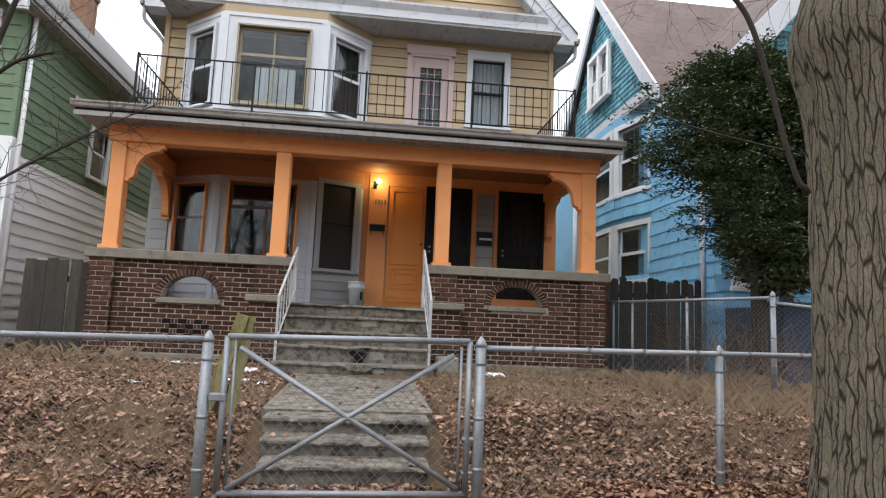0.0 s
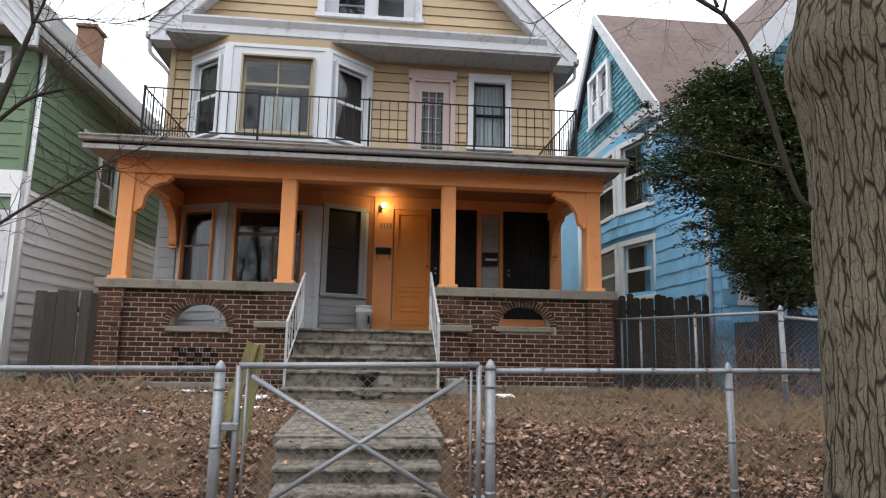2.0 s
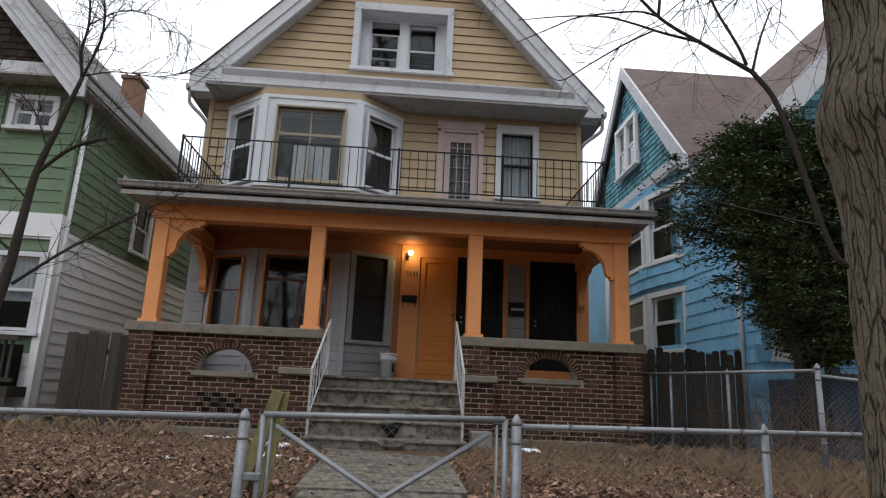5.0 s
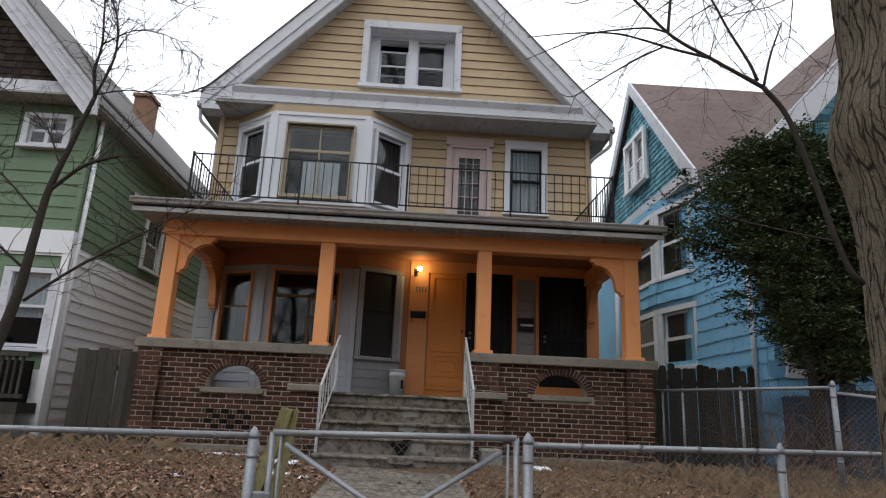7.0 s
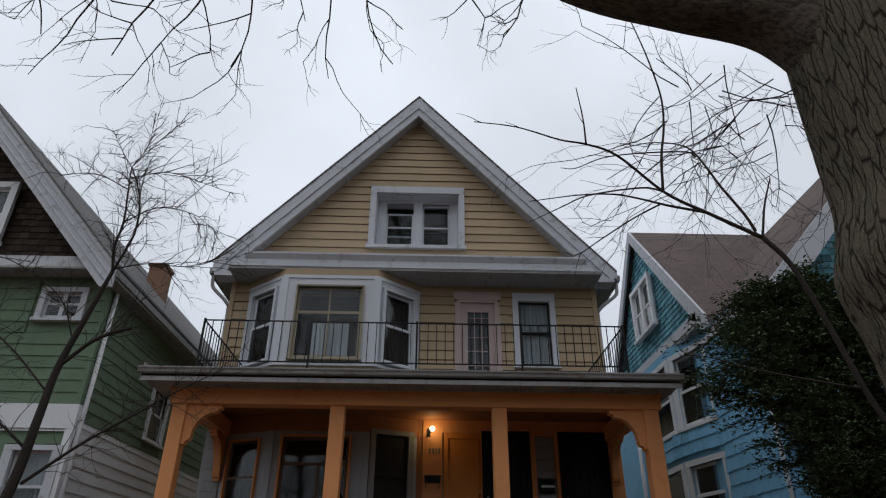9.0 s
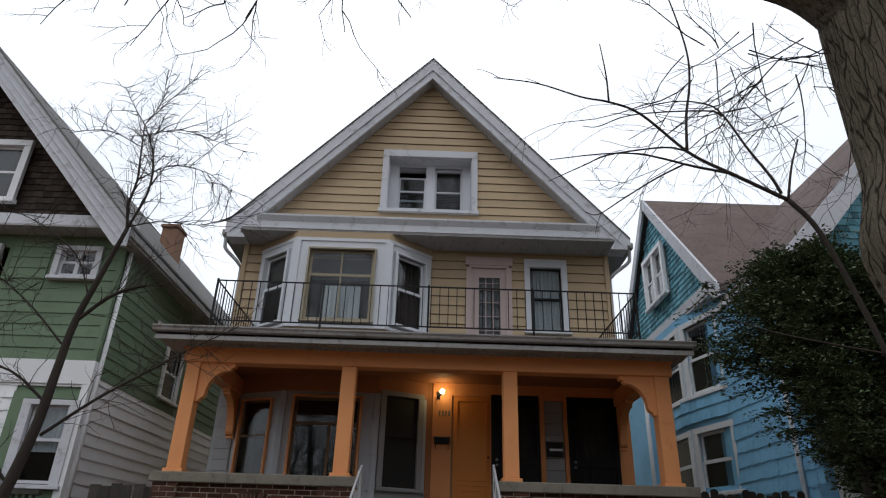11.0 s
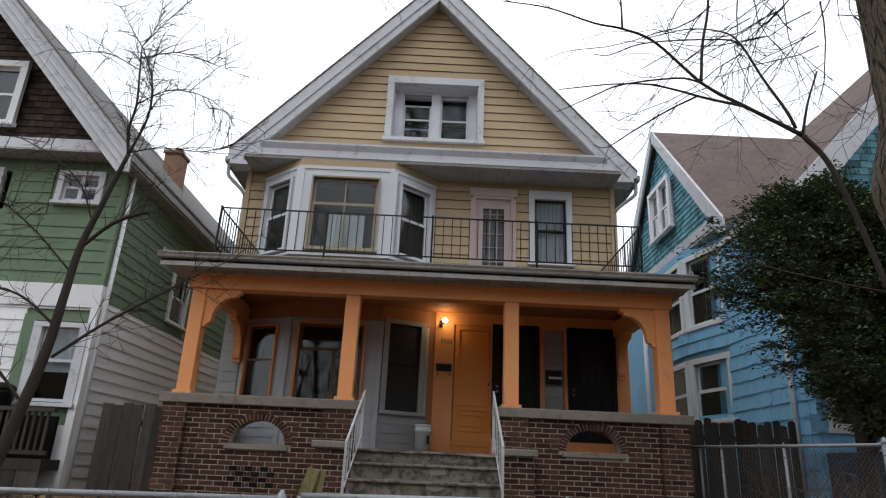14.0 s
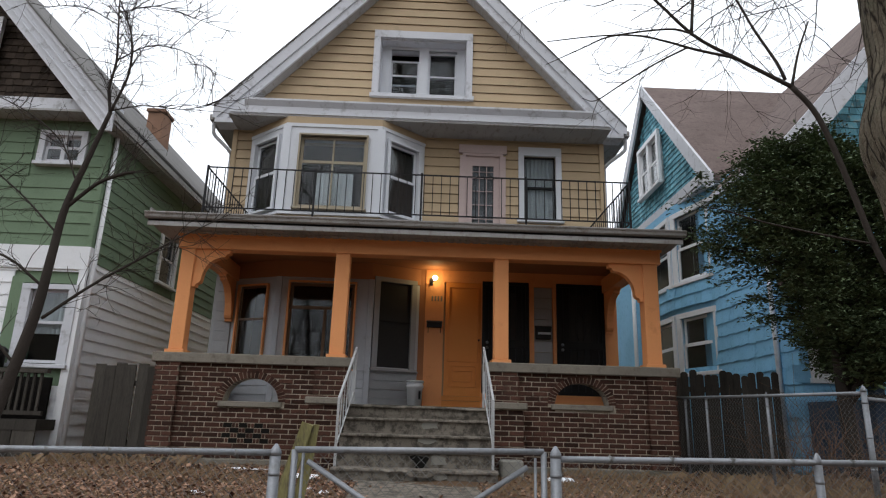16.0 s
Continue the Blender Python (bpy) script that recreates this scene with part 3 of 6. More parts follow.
def panel(parent, name, a, b, z0, z1, holes, paint, thick=0.06):
    """A flat wall panel from a to b with openings in its own x and z."""
    ln = math.hypot(b[0] - a[0], b[1] - a[1])
    ob = part(name, wall_pieces(bmesh.new(), 0, ln, 0, z1 - z0, 0, thick, holes), paint, parent)
    ob.matrix_world = facing(a, b, z0)
    return ob, ln


# upper bay
A, B, C, D = (-3.57, F), (-2.74, 11.08), (-1.01, 11.08), (-0.22, F)
for a, b, w, sash in ((A, B, 0.66, WHITE), (B, C, 1.20, TAN), (C, D, 0.68, WHITE)):
    ln = math.hypot(b[0] - a[0], b[1] - a[1])
    x0 = (ln - w) / 2
    panel(house, "bay_panel", a, b, 5.04, 6.70, [(x0, x0 + w, 0.10, 1.48)], WHITE)
    m = facing(a, b, 5.14) @ Matrix.Translation((x0, -0.03, 0))
    big = w > 1
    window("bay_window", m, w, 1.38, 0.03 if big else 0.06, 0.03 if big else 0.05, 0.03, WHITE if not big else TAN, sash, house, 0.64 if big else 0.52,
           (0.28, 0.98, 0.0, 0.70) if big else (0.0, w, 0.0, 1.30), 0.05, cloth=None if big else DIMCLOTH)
    if big:
        win = bpy.data.objects[[o.name for o in house.children if o.name.startswith("bay_window")][-1]]
        part("mullion", boxed(w / 2 - 0.012, w / 2 + 0.012, 0.028, 0.10, 0.05, 1.33), TAN, win)
    panel(house, "bay_base", a, b, 4.55, 5.04, [], YELLOW, 0.05)
for x, y, r in ((B[0], B[1], 0), (C[0], C[1], 0)):
    part("bay_corner", boxed(x - 0.07, x + 0.07, y - 0.022, y + 0.05, 5.04, 6.70), WHITE, house)


def bay_ring(grow, z0, z1):
    pts = [(A[0] - grow, F), (B[0] - grow * 0.5, B[1] - grow), (C[0] + grow * 0.5, C[1] - grow), (D[0] + grow, F)]
    return prism(pts, "z", z0, z1)


part("bay_head", bay_ring(0.02, 6.70, 6.765), WHITE, house)
part("bay_frieze", bay_ring(0.006, 6.765, 6.90), YELLOW, house)
part("bay_sill", bay_ring(0.05, 5.0, 5.05), WHITE, house)

# upper right window and balcony door
window("upper_window", pose(UP_WINDOW[0], F, UP_WINDOW[2]), 0.62, 1.30, 0.11, 0.17, 0.05, WHITE, IRON, house, 0.5, (0.0, 0.62, 0.0, 1.3), 0.03)
bm = bmesh.new()
box(bm, 0.47, 0.58, F - 0.03, F + 0.05, 4.70, 6.55)
box(bm, 1.25, 1.36, F - 0.03, F + 0.05, 4.70, 6.55)
box(bm, 0.45, 1.38, F - 0.05, F + 0.05, 6.60, 6.77)
box(bm, 0.52, 1.31, F - 0.035, F + 0.05, 6.55, 6.60)
updoor = part("balcony_door", bm, PINK, house, "faded pink balcony door with a long glass pane")
part("door_leaf", wall_pieces(bmesh.new(), 0.58, 1.25, 4.70, 6.55, F + 0.02, F + 0.06, [(0.72, 1.13, 5.0, 6.36)]), PINK, updoor)
part("pane", boxed(0.72, 1.13, F + 0.035, F + 0.041, 5.0, 6.36), GLASS, updoor).visible_shadow = False
part("curtain", boxed(0.70, 1.15, F + 0.065, F + 0.07, 4.9, 6.4), GREYCLOTH, updoor, "pale drawn curtain")
for x in (0.855, 0.995):
    part("glazing_bar", boxed(x - 0.008, x + 0.008, F + 0.022, F + 0.05, 5.0, 6.36), PINK, updoor)
for z in (5.28, 5.56, 5.84, 6.24):
    part("glazing_bar", boxed(0.72, 1.13, F + 0.024, F + 0.05, z - 0.005, z + 0.005), PINK, updoor)
part("door_head_bar", boxed(0.72, 1.13, F + 0.022, F + 0.05, 6.10, 6.12), PINK, updoor)

# attic window pair set deep in the gable
bm = bmesh.new()
box(bm, -1.33, -1.20, F - 0.045, F + 0.03, 7.80, 9.08)
box(bm, 0.56, 0.68, F - 0.045, F + 0.03, 7.80, 9.08)
box(bm, -1.33, 0.68, F - 0.05, F + 0.03, 9.08, 9.24)
box(bm, -1.36, 0.71, F - 0.08, F + 0.03, 7.73, 7.80)
attic = part("attic_window", bm, TRIM, house, "paired attic window in a deep white frame")
bm = bmesh.new()
box(bm, -1.20, -1.185, F + 0.03, F + 0.28, 7.84, 9.08)
box(bm, 0.545, 0.56, F + 0.03, F + 0.28, 7.84, 9.08)
box(bm, -1.185, 0.545, F + 0.03, F + 0.28, 9.05, 9.08)
box(bm, -1.185, 0.545, F + 0.03, F + 0.28, 7.80, 7.84)
part("window_recess", bm, TRIM, attic)
for a, b, c, d in ((-1.185, -1.00, 7.84, 9.05), (0.38, 0.545, 7.84, 9.05), (-0.40, -0.22, 7.84, 9.05), (-1.00, -0.40, 8.99, 9.05), (-0.22, 0.38, 8.99, 9.05)):
    part("mullion_board", boxed(a, b, F + 0.26, F + 0.30, c, d), WHITE, attic)
window("attic_sash", pose(-0.99, F + 0.30, 7.86), 0.58, 1.13, 0.02, 0.02, 0.02, WHITE, WHITE, house, 0.5, None, 0.035, 0.2, True)
window("attic_sash", pose(-0.21, F + 0.30, 7.86), 0.58, 1.13, 0.02, 0.02, 0.02, WHITE, WHITE, house, 0.5, None, 0.035, 0.0, True)

# ---- the porch ----
PB = 9.43                    # face of the brickwork
FLOOR = 1.74
CAP_Z0, CAP_Z1 = 2.235, 2.37
porch = thing("porch", (0, 9.5, 0), "deep orange-painted porch with square posts on brick walls", "porch")
part("porch_floor", boxed(-3.62, 3.27, 9.68, F, FLOOR - 0.14, FLOOR), CONC, porch)
part("porch_floor", boxed(-1.12, 0.79, 9.34, 9.68, FLOOR - 0.14, FLOOR), CONC, porch)
part("porch_ceiling", boxed(-3.75, 3.40, 9.45, F + 0.02, 4.24, 4.28), BROWN_CEIL, porch, "brown painted board ceiling")
part("front_beam", boxed(-3.76, 3.40, 9.44, 9.68, 3.90, 4.16, 0.008), ORANGE, porch)
part("beam_moulding", boxed(-3.78, 3.42, 9.425, 9.44, 4.08, 4.16), ORANGE, porch)
for x in (-3.72, 3.14):
    part("side_beam", boxed(x, x + 0.22, 9.68, F + 0.03, 3.90, 4.16), ORANGE, porch)


def porch_column(x0, x1):
    bm = boxed(x0, x1, 9.46, 9.46 + (x1 - x0), CAP_Z1 + 0.05, 3.90, 0.008)
    c = part("porch_post", bm, ORANGE, porch)
    part("plinth", boxed(x0 - 0.035, x1 + 0.035, 9.42, 9.50 + (x1 - x0), CAP_Z1, CAP_Z1 + 0.05, 0.006), ORANGE, c)
    return c


COLS = ((-3.71, -3.51), (-1.445, -1.235), (0.91, 1.12), (3.13, 3.35))
for c0, c1 in COLS:
    porch_column(c0, c1)


def bracket_poly(ln, drop):
    """A curved knee brace: corner at the origin, along the beam by ln and down the post by drop."""
    pts = [(0, 0), (ln, 0), (ln, -0.055), (ln - 0.05, -0.07), (ln - 0.06, -0.10)]
    for i in range(9):
        a = math.pi / 2 * i / 8
        pts.append((ln - 0.08 - (ln - 0.20) * math.sin(a), -drop + 0.10 + (drop - 0.21) * math.cos(a)))
    pts += [(0.10, -drop + 0.06), (0.055, -drop + 0.04), (0.05, -drop), (0, -drop)]
    return pts


part("bracket", prism([(-3.512 + u, 3.90 + v) for u, v in bracket_poly(0.50, 0.56)], "y", 9.50, 9.62), ORANGE, porch)
part("bracket", prism([(3.132 - u, 3.90 + v) for u, v in bracket_poly(0.50, 0.56)], "y", 9.50, 9.62), ORANGE, porch)
for x in (-3.66, 3.18):
    part("bracket", prism([(9.70 + u, 3.90 + v) for u, v in bracket_poly(0.50, 0.56)], "x", x, x + 0.12), ORANGE, porch)
    part("bracket", prism([(F - 0.05 - u, 3.90 + v) for u, v in bracket_poly(0.62, 0.75)], "x", x, x + 0.12), ORANGE, porch)

# porch roof, eaves and gutter
GX0, GX1, GY = -4.10, 3.62, 8.95
part("porch_roof", prism([(GY + 0.05, 4.27), (9.5, 4.37), (F, 4.60), (F, 4.40), (9.5, 4.28), (GY + 0.05, 4.21)], "x", GX0 + 0.05, GX1 - 0.05), DARKROOF, porch, "low grey roof deck")
part("eave_soffit", prism([(GY + 0.05, 4.205), (9.46, 4.15), (9.46, 4.12), (GY + 0.05, 4.165)], "x", GX0 + 0.05, GX1 - 0.05), SOFFIT, porch, "dirty grey eave boards")
for x0, x1 in ((GX0 + 0.05, -3.76), (3.40, GX1 - 0.05)):
    part("eave_soffit", boxed(x0, x1, 9.46, F, 4.13, 4.17), SOFFIT, porch)
    part("eave_fascia", boxed(x0 if x0 < 0 else x1 - 0.02, x0 + 0.02 if x0 < 0 else x1, 9.0, F, 4.17, 4.36), SOFFIT, porch)


def gutter_profile():
    return [(GY + 0.05, 4.28), (GY, 4.295), (GY - 0.012, 4.29), (GY - 0.012, 4.275), (GY + 0.005, 4.25), (GY + 0.012, 4.215), (GY + 0.05, 4.195)]


part("gutter", prism(gutter_profile(), "x", GX0, GX1), GUTTER, porch, "weathered grey metal gutter")
part("fascia_board", boxed(GX0 + 0.04, GX1 - 0.04, GY + 0.05, GY + 0.075, 4.10, 4.21), SOFFIT, porch)
block = mesh_of(boxed(0, 0.085, 9.30, 9.42, 4.112, 4.16), "eave_block", SOFFIT)
for i in range(58):
    b = new("eave_block", block)
    b.parent, b.location = porch, (-3.7 + i * 0.122, 0, 0)

# roof railing of thin black iron
railing = thing("roof_railing", (0, 9.38, 4.4), "thin black iron railing round the flat porch roof", "railing")
RX0, RX1, RY = -3.455, 2.96, 9.38
RZ0, RZ1 = 4.52, 5.16
for a, b in (((RX0, RY, RZ1), (RX1, RY, RZ1)), ((RX0, RY, RZ0), (RX1, RY, RZ0)), ((RX0, RY, RZ1), (RX0, F, RZ1)), ((RX1, RY, RZ1), (RX1, F, RZ1)),
             ((RX0, RY, RZ0), (RX0, F, RZ0)), ((RX1, RY, RZ0), (RX1, F, RZ0))):
    part("rail", beam_between(bmesh.new(), a, b, 0.018, 0.018), IRON, railing)
for x in (RX0, -1.83, -0.22, 1.37, RX1):
    part("post", boxed(x - 0.014, x + 0.014, RY - 0.014, RY + 0.014, 4.34, 5.19), IRON, railing)
baluster = mesh_of(boxed(-0.006, 0.006, -0.006, 0.006, RZ0, RZ1), "baluster", IRON)
x = RX0 + 0.13
while x < RX1 - 0.05:
    b = new("baluster", baluster)
    b.parent, b.location = railing, (x, RY, 0)
    x += 0.131
for x in (RX0, RX1):
    y = RY + 0.13
    while y < F - 0.05:
        b = new("baluster", baluster)
        b.parent, b.location = railing, (x, y, 0)
        y += 0.131

# ---- brick porch walls ----
COURSE, LONG = 0.0672, 0.212
rb = random.Random(4)


def brick_mesh(ln, h=0.0545, d=0.10):
    bm = box(bmesh.new(), -ln / 2, ln / 2, -0.009, d, -h / 2, h / 2)
    bmesh.ops.bevel(bm, geom=[e for e in bm.edges if all(v.co.y < 0 for v in e.verts)], offset=0.004, segments=1, affect="EDGES")
    return mesh_of(bm, "brick", BRICK)


BRICKS = {}


def brick_at(x, z, ln, parent, y=PB):
    key = round(ln, 2)
    if key < 0.03:
        return
    if key not in BRICKS:
        BRICKS[key] = brick_mesh(key - 0.013)
    b = new("brick", BRICKS[key])
    b.parent = parent
    b.location = (x, y + rb.uniform(-0.002, 0.002), z)
    b.rotation_euler = (0, rb.uniform(-0.006, 0.006), 0)


def brick_field(x0, x1, z0, z1, parent, arch=None, holes=(), y=PB):
    """Running courses of bricks between x0 and x1, left out round an arch (x, z, a, b) and small holes."""
    row, z = 0, z0
    while z + COURSE <= z1 + 0.02:
        zc = z + COURSE / 2
        x = x0 - (LONG / 2 if row % 2 else 0) + rb.uniform(-0.012, 0.012)
        while x < x1:
            a, b = max(x, x0), min(x + LONG, x1)
            xc = (a + b) / 2
            skip = False
            if arch:
                ax, az, aa, ab = arch
                if zc > az - 0.03:
                    reach = 1 - ((zc - az) / (ab + 0.085)) ** 2
                    if reach > 0:
                        w = (aa + 0.085) * math.sqrt(reach)
                        if a > ax - w and b < ax + w:
                            skip = True
                        elif a < ax - w < b:
                            b = ax - w
                        elif a < ax + w < b:
                            a = ax + w
                elif zc > az - 0.10 and a > ax - aa - 0.12 and b < ax + aa + 0.12:
                    skip = True
            for hx, hz in holes:
                if abs(hz - zc) < COURSE * 0.5 and abs(hx - xc) < LONG * 0.5:
                    skip = True
                    # near-black plate on the mortar, painted as the dark inside of a vent
                    part("vent_dark_plate", boxed(xc - 0.058, xc + 0.058, y - 0.003, y + 0.002, zc - 0.031, zc + 0.031), DARK, parent)
                    brick_at((a + xc - 0.06) / 2, zc, xc - 0.06 - a, parent, y)
                    brick_at((b + xc + 0.06) / 2, zc, b - xc - 0.06, parent, y)
            if not skip and b - a > 0.03:
                brick_at((a + b) / 2, zc, b - a, parent, y)
            x += LONG
        z += COURSE
        row += 1


def arch_ring(parent, arch):
    """Voussoirs on edge round a half-round opening."""
    ax, az, aa, ab = arch
    n = 25
    for i in range(n):
        a0, a1 = math.pi * (i + 0.12) / n, math.pi * (i + 0.88) / n
        pts = [(ax + (aa + r) * math.cos(t), az + (ab + r) * math.sin(t)) for r, t in ((0, a0), (0.10, a0), (0.10, a1), (0, a1))]
        part("voussoir", prism(pts, "y", PB - 0.013, PB + 0.16), BRICK, parent)


def backing(x0, x1, z0, z1, arch, y0, y1):
    """The mortar body of a brick wall, with the arch cut through it."""
    bm = bmesh.new()
    ax, az, aa, ab = arch
    box(bm, x0, ax - aa, y0, y1, z0, z1)
    box(bm, ax + aa, x1, y0, y1, z0, z1)
    box(bm, ax - aa, ax + aa, y0, y1, z0, az)
    n = 20
    for i in range(n):
        u0, u1 = -aa + 2 * aa * i / n, -aa + 2 * aa * (i + 1) / n
        h0, h1 = (az + ab * math.sqrt(max(0, 1 - (u / aa) ** 2)) for u in (u0, u1))
        vs = [bm.verts.new((ax + u, y, z)) for y in (y0, y1) for u, z in ((u0, h0), (u1, h1), (u1, z1), (u0, z1))]
        for f in ((0, 1, 2, 3), (7, 6, 5, 4), (0, 4, 5, 1), (2, 6, 7, 3)):
            bm.faces.new([vs[k] for k in f])
    return bm


def brick_wall(x0, x1, piers, arch, vents, label):
    w = thing("porch_wall", (x0, PB, 0.9), label, "brick wall", "brick walls of the porch")
    part("mortar_body", backing(x0 + 0.02, x1 - 0.02, 0.97, CAP_Z0, arch, PB, PB + 0.24), MORTAR, w)
    part("foundation", boxed(x0 - 0.02, x1 + 0.02, PB - 0.03, PB + 0.3, 0.5, 0.97, 0.01), STONE, w, "stained concrete foundation strip")
    part("coping", boxed(x0 - 0.05, x1 + 0.05, PB - 0.09, PB + 0.33, CAP_Z0, CAP_Z1, 0.012), STONE, w, "grey stone coping")
    ax, az, aa, ab = arch
    part("arch_sill", boxed(ax - aa - 0.05, ax + aa + 0.05, PB - 0.05, PB + 0.26, az - 0.075, az, 0.008), STONE, w)
    inner = [p for p in piers]
    edges = sorted([(p0, p1) for p0, p1 in inner])
    brick_field(edges[0][1] - 0.03, edges[1][0] + 0.03, 0.975, CAP_Z0, w, arch, vents)
    for p0, p1 in edges:
        part("pier_body", boxed(p0 + 0.03, p1 - 0.03, PB - 0.052, PB + 0.02, 0.97, CAP_Z0), MORTAR, w)
        brick_field(p0, p1, 0.975, CAP_Z0, w, None, (), PB - 0.055)
    arch_ring(w, arch)
    return w


VENTS = [(-2.52 + dx, 1.17 + COURSE * k) for k, row in enumerate(((-0.2, 0.03, 0.21), (-0.32, -0.08, 0.12), (-0.2, 0.02, 0.22), (-0.3, -0.07, 0.12))) for dx in row]
VENTS = [(x, 0.975 + COURSE * (round((z - 0.975) / COURSE) + 0.5)) for x, z in VENTS]
brick_wall(-3.82, -1.14, ((-3.82, -3.47), (-1.62, -1.14)), (-2.47, 1.73, 0.385, 0.32), VENTS, "brown brick porch wall with a half-round opening and vent holes")
brick_wall(0.81, 3.50, ((0.81, 1.27), (3.07, 3.50)), (2.15, 1.82, 0.385, 0.30), (), "brown brick porch wall with a half-round arched opening")
for x0, x1 in ((-3.80, -3.56), (3.24, 3.48)):
    part("return_wall", boxed(x0, x1, PB + 0.25, F, 0.5, CAP_Z0), BRICK, porch)
    part("return_coping", boxed(x0 - 0.04, x1 + 0.04, PB + 0.335, F, CAP_Z0, CAP_Z1), STONE, porch)
for x0, x1 in ((-1.62, -1.14), (0.83, 1.29)):
    ped = thing("step_pedestal", (x0, 9, 0.8), "low brick pedestal with a stone cap beside the porch steps", "pedestal", "step pedestals")
    part("body", boxed(x0 + 0.03, x1 - 0.03, 9.02, 9.36, 0.6, 1.72), MORTAR, ped)
    part("cap", boxed(x0 - 0.02, x1 + 0.02, 8.95, 9.37, 1.72, 1.81, 0.012), STONE, ped)
    brick_field(x0 + 0.02, x1 - 0.02, 0.84, 1.72, ped, None, (), 9.02)

# ---- steps ----
def rough_block(x0, x1, y0, y1, z0, z1, seed, amp=0.012, cuts=14):
    """A worn concrete step: a long block with a nosing and uneven, chipped edges."""
    bm = bmesh.new()
    n = cuts
    rings = []
    rr = random.Random(seed)
    for i in range(n + 1):
        x = x0 + (x1 - x0) * i / n
        j = [rr.uniform(-amp, amp) for _ in range(4)]
        e = 0.010 + (0.028 if rr.random() < 0.14 else 0)
        rings.append([bm.verts.new((x, y0 + 0.046, z0)), bm.verts.new((x, y0 + 0.046 + j[0] * 0.3, z1 - 0.034 + j[3] * 0.3)), bm.verts.new((x, y0 + j[1] * 0.5, z1 - 0.03 + j[3] * 0.3)),
                      bm.verts.new((x, y0 + j[1] * 0.5, z1 - e)), bm.verts.new((x, y0 + e + j[1] * 0.5, z1 + j[2] * 0.4)),
                      bm.verts.new((x, y1, z1 + j[3] * 0.2)), bm.verts.new((x, y1, z0))])
    for a, b in zip(rings, rings[1:]):
        for k in range(7):
            bm.faces.new((a[k], a[(k + 1) % 7], b[(k + 1) % 7], b[k]))
    bm.faces.new(rings[0])
    bm.faces.new(rings[-1][::-1])
    bmesh.ops.recalc_face_normals(bm, faces=bm.faces[:])
    return bm


def blotch(cx, cz, rx, rz, seed, y0, y1):
    """An uneven round patch on a riser."""
    rr = random.Random(seed)
    pts = []
    for k in range(11):
        a = 2 * math.pi * k / 11
        f = rr.uniform(0.6, 1.1)
        pts.append((cx + rx * f * math.cos(a), cz + rz * f * math.sin(a)))
    return prism(pts, "y", y0, y1)


steps = thing("porch_steps", (0, 9, 0.8), "cracked grey concrete steps up to the porch", "steps")
RISE = ((9.30, FLOOR - 0.005), (9.00, 1.565), (8.70, 1.365), (8.40, 1.19), (8.10, 0.99), (7.90, 0.86))
for i, (y, z) in enumerate(RISE):
    wide = 0.02 * i
    part("step", rough_block(-1.11 - wide * 0.3, 0.80 + wide * 0.3, y, 9.36, z - 0.24, z, 20 + i, 0.018 if i > 2 else 0.006, 18), CONC, steps)
part("cement_patch", blotch(0.02, 1.49, 0.13, 0.07, 1, 9.040, 9.05), PATCH, steps, "pale cement patch")
part("cement_patch", blotch(-0.02, 1.30, 0.12, 0.05, 2, 8.740, 8.77), PATCH, steps, "pale cement patch")
part("cement_patch", blotch(0.12, 1.08, 0.13, 0.07, 3, 8.440, 8.47), PATCH, steps, "pale cement patch")
part("cement_patch", blotch(0.16, 0.92, 0.10, 0.05, 4, 8.140, 8.17), PATCH, steps, "pale cement patch")
part("rubble", blotch(-0.08, 0.94, 0.22, 0.04, 7, 8.04, 8.12), CONC, steps, "crumbled concrete edge")
# hole and crack are near-black plates on the riser, their darkness painted
part("hole_dark_plate", prism([(-0.22, 1.125), (-0.16, 1.14), (-0.07, 1.125), (0.02, 1.115), (0.0, 1.075), (-0.03, 1.03), (-0.05, 0.985), (-0.10, 0.97), (-0.145, 0.99), (-0.14, 1.04), (-0.17, 1.075), (-0.21, 1.09)], "y", 8.392, 8.44), DARK, steps)
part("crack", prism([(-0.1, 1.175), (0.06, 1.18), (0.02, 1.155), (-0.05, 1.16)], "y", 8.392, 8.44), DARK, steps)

walkway = thing("front_walk", (0, 6, 0.7), "worn concrete garden walk with three low steps", "walk")
part("walk_slab", prism([(5.42, 0.60), (5.42, 0.79), (7.92, 0.86), (7.92, 0.60)], "x", -0.78, 0.55), CONC, walkway)
LOW = ((5.11, 0.775), (4.83, 0.665), (4.55, 0.555))
for i, (y, z) in enumerate(LOW):
    part("step", rough_block(-0.72 + 0.03 * i, 0.49 - 0.02 * i, y, 5.42, z - 0.2, z, 40 + i, 0.005, 18), CONC, walkway)
part("landing", boxed(-0.66, 0.5, 3.2, 4.56, 0.2, 0.415), CONC, walkway)

stub = boxed(0.93, 1.22, 8.72, 8.99, 0.80, 1.09, 0.02)
solid("concrete_block", stub, PATCH, "pale chipped concrete block at the foot of the steps", "block")

